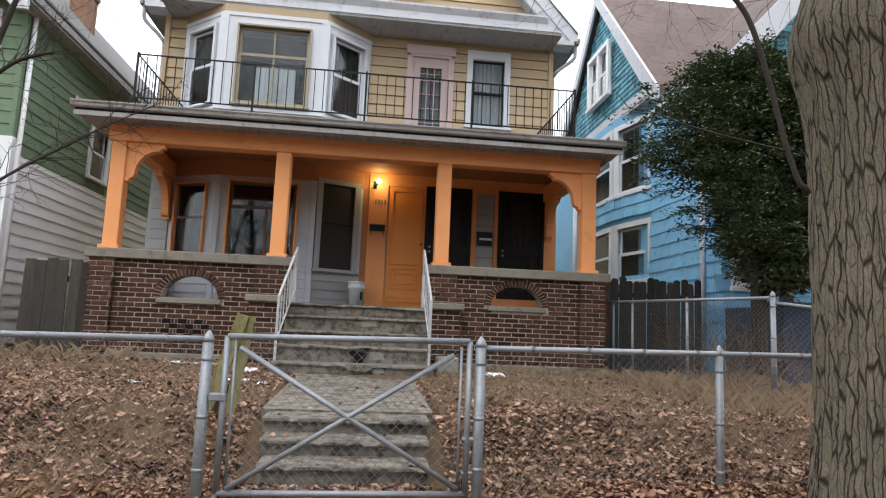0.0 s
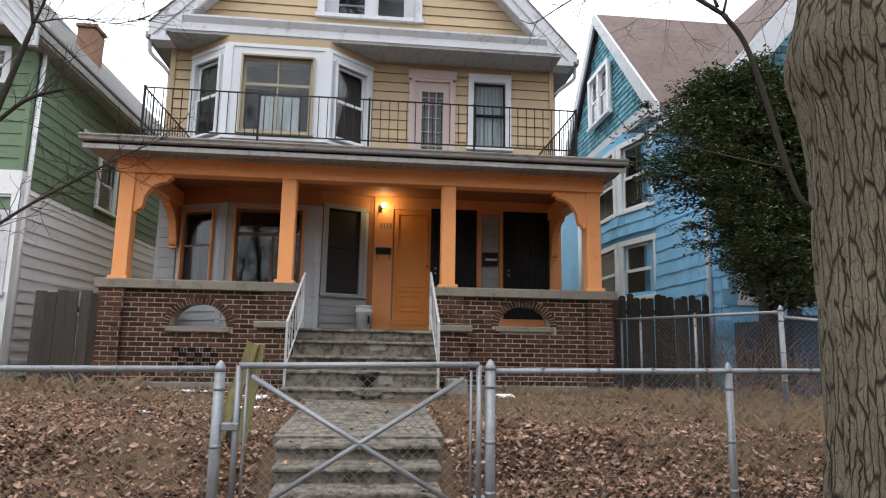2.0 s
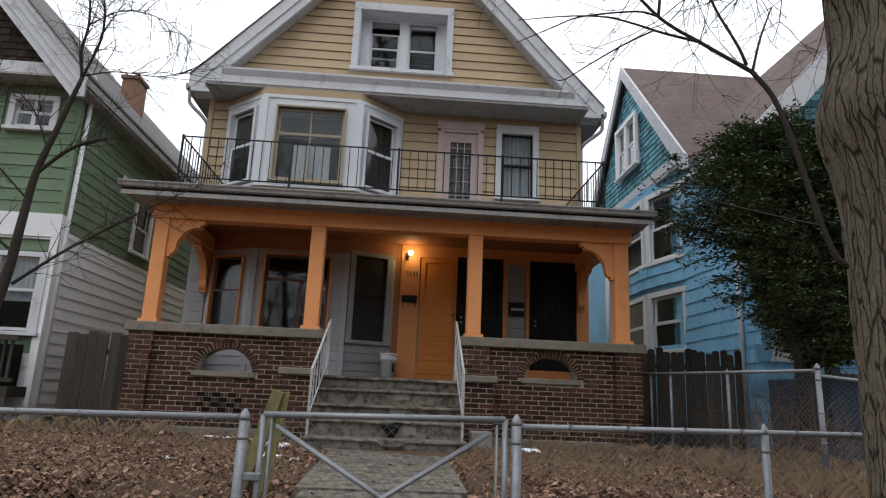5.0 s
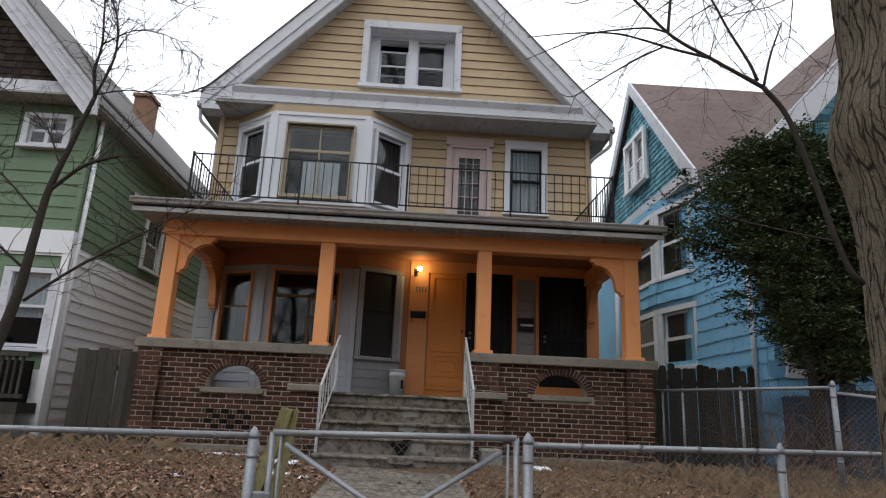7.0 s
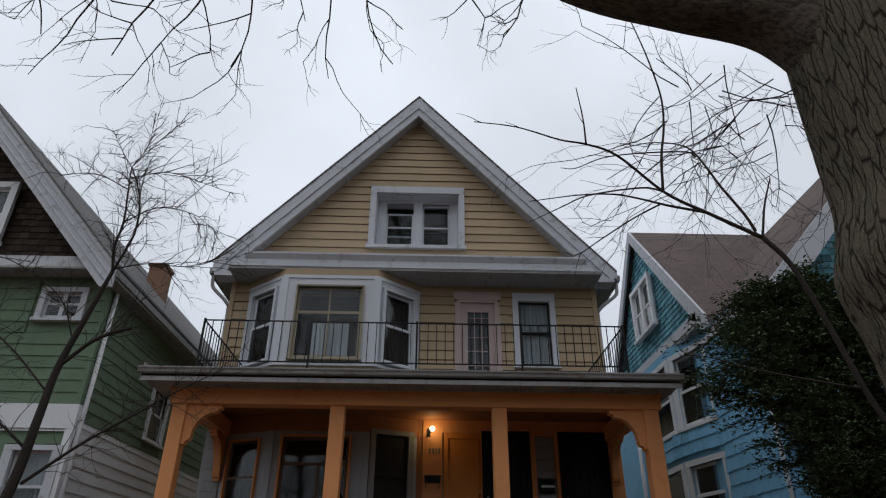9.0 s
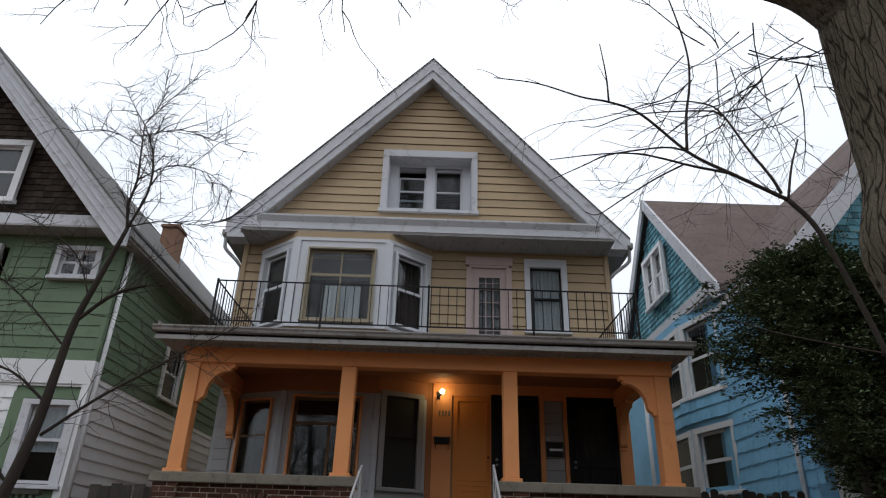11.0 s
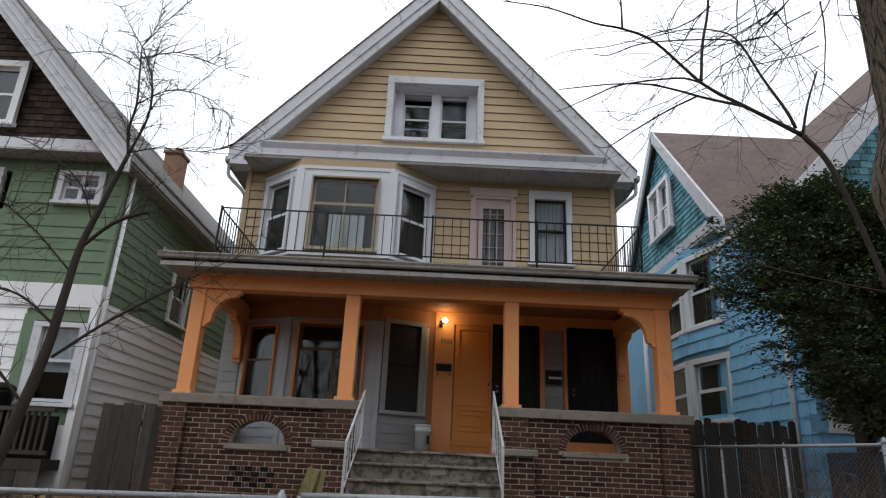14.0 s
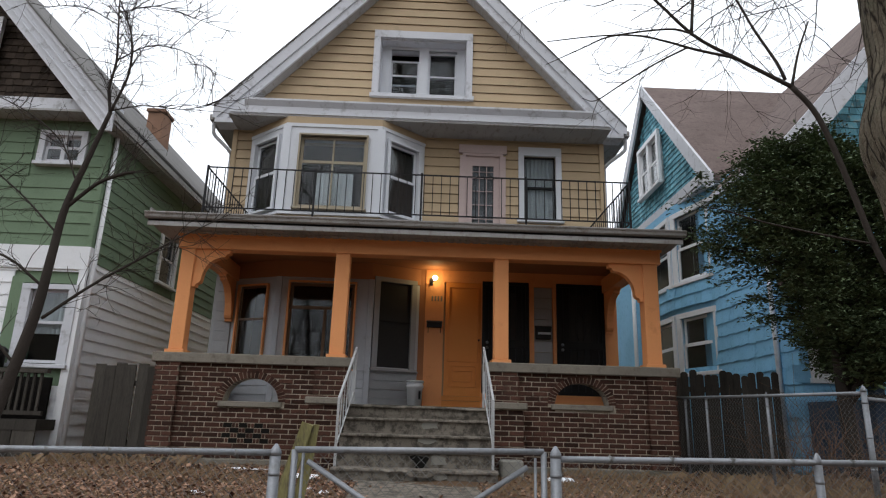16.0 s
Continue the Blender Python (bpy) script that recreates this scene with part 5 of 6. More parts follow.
gm = pose(-12.4, GYF, 0)
lap_wall(green, gm, 6.8, 4.12, 6.45, 0.20, GREEN, [(12.4 - 6.84, 12.4 - 5.93, 5.48, 6.2), (3.7, 4.9, 5.3, 6.2)])
lap_wall(green, gm, 6.8, 0.9, 3.74, 0.20, OFFWHITE, [(12.4 - 6.72, 12.4 - 5.62, 1.9, 3.6), (3.7, 5.0, 1.9, 3.6)])
part("belt_board", boxed(-12.4, GXW, GYF - 0.04, GYF + 0.02, 3.74, 4.12), OFFWHITE, green)
for x0 in (-6.72, -8.7):
    for a, b, c, d in ((x0, x0 + 0.20, 1.9, 3.6), (x0 + 1.08, x0 + 1.10, 1.9, 3.6), (x0 + 0.20, x0 + 1.08, 3.50, 3.6)):
        part("green_surround", boxed(a, b, GYF - 0.03, GYF + 0.02, c, d), GREEN, green)
SIDE = pose(GXW, GYF, 0, 0, 0, 90)
lap_wall(green, SIDE, 13, 3.90, 6.4, 0.19, GREEN, [(2.55, 3.5, 4.05, 5.3), (7.6, 8.6, 4.1, 5.3)])
lap_wall(green, SIDE, 13, 0.95, 3.90, 0.19, OFFWHITE, [(7.0, 8.0, 1.9, 3.2)])
for y0, z0, w, h in ((13.15, 4.15, 0.75, 1.05), (18.2, 4.2, 0.75, 1.05), (17.6, 2.0, 0.75, 1.15)):
    window("side_window", pose(GXW + 0.02, y0, z0, 0, 0, 90), w, h, 0.09, 0.09, 0.05, OFFWHITE, OFFWHITE, green, 0.5, None, 0.04, plate=True)
for x0, z0, w, h, n in ((-6.64, 5.59, 0.60, 0.47, 1), (-8.4, 5.59, 0.60, 0.47, 1), (-6.38, 2.24, 0.60, 1.16, 0), (-8.35, 2.24, 0.65, 1.16, 0)):
    fw = window("front_window", pose(x0, GYF - 0.03, z0), w, h, 0.10 if n else 0.14, 0.08, 0.06, TRIM, TRIM, green, 0.55, (0, w, h * 0.4, h) if not n else None, 0.045)
    if n:
        part("mullion", boxed(w / 2 - 0.035, w / 2 + 0.035, 0.02, 0.10, 0, h), TRIM, fw)
part("corner_board", boxed(GXW - 0.05, GXW + 0.025, GYF - 0.03, GYF + 0.06, 4.12, 6.5), GREEN, green)
part("corner_board", boxed(GXW - 0.09, GXW + 0.03, GYF - 0.035, GYF + 0.10, 0.9, 4.118), OFFWHITE, green)
part("downspout", tube(bmesh.new(), [(GXW + 0.07, GYF + 0.12, 6.3), (GXW + 0.06, GYF + 0.10, 4.0), (GXW + 0.06, GYF + 0.10, 0.9)], 0.04, 8), OFFWHITE, green)
GS = 1.085
for s, ex in ((1, -5.33), (-1, -12.67)):
    ez = G_TOP - GS * abs(ex - G_RIDGE)
    part("roof", prism([(G_RIDGE, G_TOP), (ex, ez), (ex, ez - 0.12), (G_RIDGE, G_TOP - 0.12)], "y", 10.02, 24.3), DARKROOF, green, "dark shingled roof slope")
    part("rake_board", prism([(G_RIDGE, G_TOP), (ex, ez), (ex, ez - 0.36), (ex - s * 0.2, ez - 0.36), (G_RIDGE, G_TOP - 0.5)], "y", 9.96, 10.02), TRIM, green)
    for off in (0.20, 0.36):
        part("rake_bead", prism([(G_RIDGE, G_TOP - off), (ex - s * 0.05, ez - off + 0.054), (ex - s * 0.05, ez - off + 0.02), (G_RIDGE, G_TOP - off - 0.035)], "y", 9.935, 9.96), TRIM, green)
    part("shingle_edge", prism([(G_RIDGE, G_TOP + 0.075), (ex, ez + 0.075), (ex, ez + 0.03), (G_RIDGE, G_TOP + 0.03)], "y", 9.90, 24.3), DARKROOF, green)
    part("rake_moulding", prism([(G_RIDGE, G_TOP + 0.03), (ex, ez + 0.03), (ex, ez - 0.06), (G_RIDGE, G_TOP - 0.06)], "y", 9.92, 9.96), TRIM, green)
    part("eave_soffit", boxed(min(ex, GXW) if s > 0 else ex, max(ex, GXW) if s > 0 else -12.4, 10.03, 24, ez - 0.2, ez - 0.14), SOFFIT, green)
    part("eave_gutter", boxed(ex - 0.04, ex + 0.04, 10.0, 24.2, ez - 0.16, ez - 0.05), GUTTER, green)
part("gable_wall", prism([(-12.3, 6.6), (-5.7, 6.6), (G_RIDGE, 10.15)], "y", GYF + 0.02, GYF + 0.2), SHAKE, green)
part("gable_band", boxed(-12.5, -5.45, 10.12, GYF + 0.02, 6.38, 6.58), TRIM, green)
part("gable_soffit", boxed(-12.5, -5.45, 10.1, GYF + 0.02, 6.34, 6.375), SOFFIT, green)


def shingle_rows(u0, u1, z0, z1, w, h, inside, seed, wavy=0.0, gap=0.006):
    """Rows of small overlapping shingles in the x-z plane facing -y, as one joined mesh."""
    rr = random.Random(seed)
    verts, faces = [], []
    z, row = z0, 0
    while z < z1:
        u = u0 - rr.uniform(0, w)
        while u < u1:
            ww = w * rr.uniform(0.75, 1.3)
            if inside(u + ww / 2, z + h / 2):
                dz = rr.uniform(-wavy, wavy)
                j = len(verts)
                y0, y1 = -0.022 - rr.uniform(0, 0.006), -0.002
                a, b = u, u + ww - gap
                verts += [(a, y0, z + dz), (b, y0, z + dz * 0.4), (b, y1, z + h * 1.05), (a, y1, z + h * 1.05), (a, 0.0, z + dz), (b, 0.0, z + dz * 0.4)]
                faces += [(j, j + 1, j + 2, j + 3), (j + 4, j + 5, j + 1, j), (j + 4, j, j + 3), (j + 1, j + 5, j + 2)]
            u += ww
        z += h
        row += 1
    return verts, faces


v, f = shingle_rows(-10.5, -5.7, 6.6, 10.2, 0.14, 0.13, lambda u, z: z < G_TOP - 0.25 - GS * abs(u - G_RIDGE), 3, 0.01)
gs = from_lists("gable_shingles", v, f, SHAKE, green)
gs.matrix_world = pose(0, GYF + 0.015, 0)
tagged(gs, "weathered brown wooden shingles", kind="stuff")
green_attic = window("attic_window", pose(-8.45, GYF - 0.15, 7.0), 0.6, 1.1, 0.13, 0.12, 0.08, OFFWHITE, OFFWHITE, green, plate=True)
chim = part("chimney", boxed(-7.16, -6.76, 14.9, 15.4, 7.4, 8.77, 0.01), CHIMBRICK, green, "tan brick chimney")
part("chimney_cap", boxed(-7.19, -6.73, 14.86, 15.44, 8.77, 8.85), CHIMBRICK, chim)
gp = thing("side_porch", (-6.6, 10, 0.9), "low weathered wooden porch with a slatted rail", "porch")
part("deck", boxed(-8.6, -5.62, 9.95, 10.44, 1.25, 1.40), OLDWOOD, gp)
part("rail_cap", boxed(-8.6, -5.60, 9.95, 10.05, 2.06, 2.12), OLDWOOD, gp)
part("rail_foot", boxed(-8.6, -5.60, 9.97, 10.03, 1.46, 1.52), OLDWOOD, gp)
slat = mesh_of(boxed(0, 0.035, 9.985, 10.015, 1.52, 2.06), "slat", OLDWOOD)
for k in range(30):
    b = new("slat", slat)
    b.parent, b.location = gp, (-8.55 + k * 0.098, 0, 0)
# near-black sheet added behind the slats to darken the gaps
part("rail_dark_sheet", boxed(-8.6, -5.75, 10.34, 10.40, 1.40, 2.02), DARK, gp)
for k in range(9):
    part("skirt_board", boxed(-8.6 + k * 0.332, -8.28 + k * 0.332, 9.96, 9.985, 0.7, 1.25), OLDWOOD, gp)

# ---- blue house ----
blue = thing("blue_house", (9, 10, 0.9), "blue shingled house with brown roofs and white trim", "house")
BX, BY = 6.0, 10.5
part("front_wall", wall_pieces(bmesh.new(), BX, 14.4, 0.6, 6.4, BY, BY + 0.2, [(6.27, 6.87, 2.38, 4.12)]), BLUE, blue)
part("side_wall", boxed(BX, BX + 0.2, BY + 0.2, 24, 0.6, 6.6), BLUE, blue)
part("side_wall", boxed(14.2, 14.4, BY + 0.2, 24, 0.6, 6.4), BLUE, blue)
part("rear_gable", prism([(6.1, 6.4), (14.3, 6.4), (10.2, 10.9)], "y", 23.8, 24), BLUE, blue)
part("rear_wall", boxed(BX + 0.2, 14.2, 23.8, 24, 0.6, 6.4), BLUE, blue)
# near-black sheet added so the window looks into darkness
part("unlit_backing", boxed(BX + 0.2, 14.2, 11.5, 11.6, 0.7, 6.3), DARK, blue)
B_RIDGE, B_TOP = 10.2, 11.2
BS = 1.10
for s, ex in ((-1, 5.50), (1, 14.9)):
    ez = B_TOP - BS * abs(ex - B_RIDGE)
    part("roof", prism([(B_RIDGE, B_TOP), (ex, ez), (ex, ez - 0.14), (B_RIDGE, B_TOP - 0.14)], "y", 9.46, 12.3), SHINGLE, blue, "brown shingled roof slope")
    inx = ex - s * 0.6
    part("roof", prism([(B_RIDGE, B_TOP), (inx, ez + 0.66), (inx, ez + 0.52), (B_RIDGE, B_TOP - 0.14)], "y", 12.3, 26), SHINGLE, blue, "brown shingled roof slope")
    part("rake_board", prism([(B_RIDGE, B_TOP + 0.02), (ex, ez + 0.02), (ex, ez - 0.30), (ex - s * 0.25, ez - 0.30), (B_RIDGE, B_TOP - 0.34)], "y", 9.40, 9.46), TRIM, blue)
    part("gutter", boxed(ex - 0.05, ex + 0.05, 9.46, 12.3, ez - 0.12, ez - 0.02), TRIM, blue)
part("gable_wall", prism([(5.9, 6.4), (14.5, 6.4), (B_RIDGE, 11.0)], "y", BY, BY + 0.2), TEAL, blue)
v, f = shingle_rows(0, 8.4, 6.4, 11.0, 0.16, 0.14, lambda u, z: z < B_TOP - 0.3 - BS * abs(u + BX - B_RIDGE), 5, 0.012)
from_lists("gable_shingles", v, f, TEAL, blue).matrix_world = pose(BX, BY, 0)
# side gable towards the yellow house
SGX, SGY, SGZ = 5.80, 16.35, 10.88
for s, ey in ((-1, 12.57), (1, 20.1)):
    ez = SGZ - BS * abs(ey - SGY)
    part("roof", prism([(SGY, SGZ), (ey, ez), (ey, ez - 0.14), (SGY, SGZ - 0.14)], "x", SGX + 0.04, B_RIDGE + 0.3), SHINGLE, blue, "brown shingled roof slope")
    part("rake_board", prism([(SGY, SGZ + 0.02), (ey, ez + 0.02), (ey, ez - 0.26), (ey - s * 0.2, ez - 0.28), (SGY, SGZ - 0.36)], "x", SGX - 0.02, SGX + 0.04), TRIM, blue)
part("gable_wall", prism([(12.9, 6.7), (19.8, 6.7), (SGY, 10.6)], "x", BX + 0.02, BX + 0.2), TEAL, blue)
SM = pose(BX, 20.0, 0, 0, 0, -90)
v, f = shingle_rows(0, 7.2, 6.95, 10.7, 0.15, 0.135, lambda u, z: z < SGZ - 0.32 - BS * abs(20.0 - u - SGY), 6, 0.012)
from_lists("gable_shingles", v, f, TEAL, blue).matrix_world = SM
part("eave_return", boxed(SGX + 0.04, BX + 0.3, 12.62, 12.95, 6.52, 6.76), TRIM, blue)
part("gable_band", boxed(SGX - 0.02, BX + 0.1, 12.96, 19.9, 6.72, 6.95), TRIM, blue)
part("gable_soffit", boxed(SGX, BX + 0.2, 12.8, 19.9, 6.66, 6.715), TRIM, blue)
gw = window("gable_window", pose(BX - 0.15, 16.95, 7.75, 0, 0, -90), 1.35, 1.30, 0.12, 0.12, 0.08, OFFWHITE, OFFWHITE, blue, 0.5, None, 0.06, plate=True)
part("mullion", boxed(0.60, 0.75, -0.02, 0.10, 0, 1.30), OFFWHITE, gw)
# two-storey bay
BP = [(6.0, 17.6), (5.72, 16.6), (5.72, 14.75), (6.06, 13.25)]
for a, b in zip(BP, BP[1:]):
    ln = math.hypot(b[0] - a[0], b[1] - a[1])
    panel(blue, "bay_panel", a, b, 0.8, 6.7, [(0.2, ln - 0.2, 1.95, 3.15), (0.2, ln - 0.2, 4.0, 5.55)], BLUE, 0.12)
    for z0, h in ((2.75, 1.2), (4.80, 1.55)):
        m = facing(a, b, z0) @ Matrix.Translation((0.2, -0.01, 0))
        ww = window("bay_window", m, ln - 0.4, h, 0.16, 0.12, 0.08, OFFWHITE, OFFWHITE, blue, 0.5, (0.1, ln - 0.5, 0.2, h) if z0 > 4 else None, 0.06, plate=True)
    v, f = shingle_rows(0, ln, 4.2, 4.72, 0.28, 0.26, lambda u, z: True, 8, 0.02)
    from_lists("bay_shingles", v, f, BLUE, blue).matrix_world = facing(a, b, 0) @ Matrix.Translation((0, -0.04, 0))
    v, f = shingle_rows(0, ln, 1.0, 2.6, 0.28, 0.26, lambda u, z: True, 8, 0.02)
    from_lists("bay_shingles", v, f, BLUE, blue).matrix_world = facing(a, b, 0)
rk = random.Random(9)
shakes = []
for k in range(6):
    d0, d1 = rk.uniform(-0.02, 0.02), rk.uniform(-0.02, 0.02)
    me = bpy.data.meshes.new("shake")
    me.from_pydata([(0, -0.024, d0), (1, -0.024, d1), (1, -0.002, 0.285), (0, -0.002, 0.285), (0, 0, d0), (1, 0, d1)], [], [(0, 1, 2, 3), (4, 5, 1, 0), (4, 0, 3), (1, 5, 2)])
    me.materials.append(BLUE)
    shakes.append(me)
shake_wall = part("shake_wall", boxed(BX - 0.004, BX - 0.001, BY, 13.25, 0.95, 6.0), BLUE, blue)
z = 0.95
while z < 6.0:
    y = 13.25 + rk.uniform(0, 0.2)
    while y > BY + 0.02:
        ww = rk.uniform(0.22, 0.38)
        b = new("shake", shakes[rk.randrange(6)])
        b.parent = shake_wall
        b.matrix_world = pose(BX - 0.005, y, z, 0, 0, -90) @ Matrix.Diagonal((min(ww, y - BY) - 0.006, 1, 1, 1))
        y -= ww
    z += 0.27
v, f = shingle_rows(0, 8.4, 0.95, 6.2, 0.30, 0.27, lambda u, z: not (0.1 < u < 1.45 and 2.2 < z < 4.4), 10, 0.022)
fs = from_lists("shake_rest", v, f, BLUE, blue)
fs.matrix_world = pose(BX, BY, 0)
tagged(fs, kind="stuff")
window("front_window", pose(6.27, BY - 0.02, 2.40), 0.60, 1.7, 0.14, 0.12, 0.08, OFFWHITE, OFFWHITE, blue, 0.5, None, 0.06)
part("downspout", tube(bmesh.new(), [(5.93, 11.05, 5.8), (5.93, 11.05, 1.0)], 0.045, 8), OFFWHITE, blue)
part("downspout", tube(bmesh.new(), [(5.9, 18.2, 6.6), (5.9, 18.2, 1.0)], 0.06, 8), OFFWHITE, blue)

# porch added to darken this front: roof blocks light, blue carries painted shade
bp = thing("blue_porch", (7.5, 9.4, 0.9), "added front porch of the neighbouring house, its blue darkened as shade", "porch")
part("porch_roof", boxed(5.75, 10.2, 8.75, BY - 0.01, 3.85, 4.02), SHINGLE, bp)
part("fascia", boxed(5.72, 10.23, 8.70, 8.75, 3.80, 4.04), TRIM, bp)
part("side_wall", boxed(6.02, 6.10, 8.95, BY - 0.01, 0.75, 2.0), SHADEBLUE, bp)
part("front_rail_wall", boxed(6.10, 10.0, 8.95, 9.03, 0.75, 2.0), SHADEBLUE, bp)
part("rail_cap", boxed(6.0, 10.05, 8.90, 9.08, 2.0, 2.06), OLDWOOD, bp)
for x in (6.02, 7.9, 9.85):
    part("post", boxed(x, x + 0.14, 8.92, 9.06, 2.06, 3.8), SHADEBLUE, bp)
part("deck", boxed(6.1, 10.0, 9.03, BY - 0.01, 1.2, 1.3), OLDWOOD, bp)

# plain unseen row added behind the camera to block low sky and darken reflections
for k in range(9):
    x = -58 + k * 13.2
    bm = prism([(x, 0), (x + 8.6, 0), (x + 8.6, 5.6), (x + 4.3, 9.4), (x, 5.6)], "y", -34, -24)
    tagged(part("backdrop_light_block", bm, STONE), "plain unseen gabled block added to limit low sky light", "backdrop", kind="structure")

# ---- trees ----
def twig(bm, at, d, ln, r, depth, rr, droop=0.0, flat=0.5, fork=(2, 4)):
    """A crooked twig with side shoots."""
    seg = 5
    pts = [Vector(at)]
    d = Vector(d).normalized()
    for i in range(seg):
        d = (d + Vector((rr.gauss(0, 0.16), rr.gauss(0, 0.16) * flat, rr.gauss(0, 0.16) - droop))).normalized()
        pts.append(pts[-1] + d * ln / seg)
    tube(bm, pts, taper(len(pts), r, r * 0.45), 4 if r > 0.004 else 3, False)
    if depth > 0:
        for k in range(rr.randint(*fork)):
            i = rr.randint(1, seg)
            base = (pts[i] - pts[i - 1]).normalized()
            side = Vector((rr.gauss(0, 1), rr.gauss(0, 1) * flat, rr.gauss(0, 1))).normalized()
            twig(bm, pts[i], base * 0.75 + side * 0.7, ln * rr.uniform(0.4, 0.7), r * 0.6, depth - 1, rr, droop, flat, fork)


def limb(bm, pts, r0, r1, n=8, sides=10):
    line = bent(pts, n)
    tube(bm, line, taper(len(line), r0, r1), sides)
    return line


# big street tree
street_tree = thing("street_tree", (2.64, 3.3, 0.2), "large bare street tree with deeply furrowed grey bark", "tree")
TX, TY = 2.77, 3.30


def trunk_mesh():
    bm = bmesh.new()
    uv = bm.loops.layers.uv.new("bark")
    rows, n = 170, 150
    rings = []
    for j in range(rows + 1):
        z = 0.1 + 6.9 * j / rows
        flare = 0.18 * math.exp(-(z - 0.1) * 2.2)
        lean = 0.015 * math.sin(z * 1.1) + 0.05 * smooth(3.25, 3.7, z)
        ring = []
        for k in range(n):
            a = 2 * math.pi * k / n
            q = Vector((math.cos(a) * 3.2, math.sin(a) * 3.2, z * 0.42))
            w = noise.noise(q * 0.9) * 0.8
            ridge = abs(noise.noise(Vector((math.cos(a) * 9 + w, math.sin(a) * 9 + w, z * 0.9))))
            swell = 0.09 * max(0, -math.cos(a)) * math.exp(-((z - 3.12) / 0.26) ** 2)
            r = 0.415 + flare + swell + 0.03 * noise.noise(q * 0.5) + 0.028 * min(ridge * 2.6, 1) - 0.014
            ring.append(bm.verts.new((TX + lean + r * math.cos(a), TY + r * math.sin(a), z)))
        rings.append(ring)
    for j, (a, b) in enumerate(zip(rings, rings[1:])):
        z0, z1 = 0.1 + 6.9 * j / rows, 0.1 + 6.9 * (j + 1) / rows
        for k in range(n):
            f = bm.faces.new((a[k], a[(k + 1) % n], b[(k + 1) % n], b[k]))
            f.smooth = True
            u0, u1 = 2.7 * k / n, 2.7 * (k + 1) / n
            for loop, at in zip(f.loops, ((u0, z0), (u1, z0), (u1, z1), (u0, z1))):
                loop[uv].uv = at
    bm.faces.new(rings[-1])
    return bm


part("trunk", trunk_mesh(), BARK, street_tree, "furrowed grey trunk")
bm = bmesh.new()
limb(bm, [(2.80, 3.3, 4.55), (2.32, 3.3, 5.06), (1.66, 3.3, 5.22), (1.05, 3.3, 5.36), (0.2, 3.2, 5.66), (-1.2, 3.1, 5.95), (-3.0, 3.0, 6.1)], 0.27, 0.06, 6, 14)
part("limb", bm, LIMBBARK, street_tree, "heavy overhanging limb")
# the crown above, which the upper panes mirror
rc = random.Random(41)
for k in range(9):
    a = 2 * math.pi * k / 9 + 0.3
    bm = bmesh.new()
    reach = rc.uniform(2.4, 4.2)
    line = limb(bm, [(2.87, 3.3, 6.3), (2.87 + 0.35 * reach * math.cos(a), 2.6 + 0.30 * math.sin(a), 8.2), (2.2 + reach * math.cos(a), 1.8 + 1.3 * math.sin(a), 11.5), (1.4 + 1.5 * reach * math.cos(a), 1.0 + 2.0 * math.sin(a), 17.5)], 0.17, 0.035, 7, 9)
    for i in range(6, len(line)):
        for _ in range(3):
            twig(bm, line[i], (rc.gauss(0, 1), rc.gauss(-0.2, 0.4), rc.uniform(0.1, 0.9)), rc.uniform(1.3, 2.4), 0.034, 3, rc, -0.03, 0.6)
    part("upper_limb", bm, LIMBBARK, street_tree)
rt = random.Random(11)
bm = bmesh.new()
limb(bm, [(2.26, 3.32, 2.25), (2.23, 3.3, 2.265), (2.19, 3.3, 2.31), (2.13, 3.3, 2.48), (2.07, 3.3, 2.72), (1.99, 3.3, 3.01), (1.92, 3.3, 3.19), (1.82, 3.3, 3.32)], 0.0155, 0.014, 5, 8)
part("side_shoot", bm, TWIG, street_tree, "smooth thin side shoot")
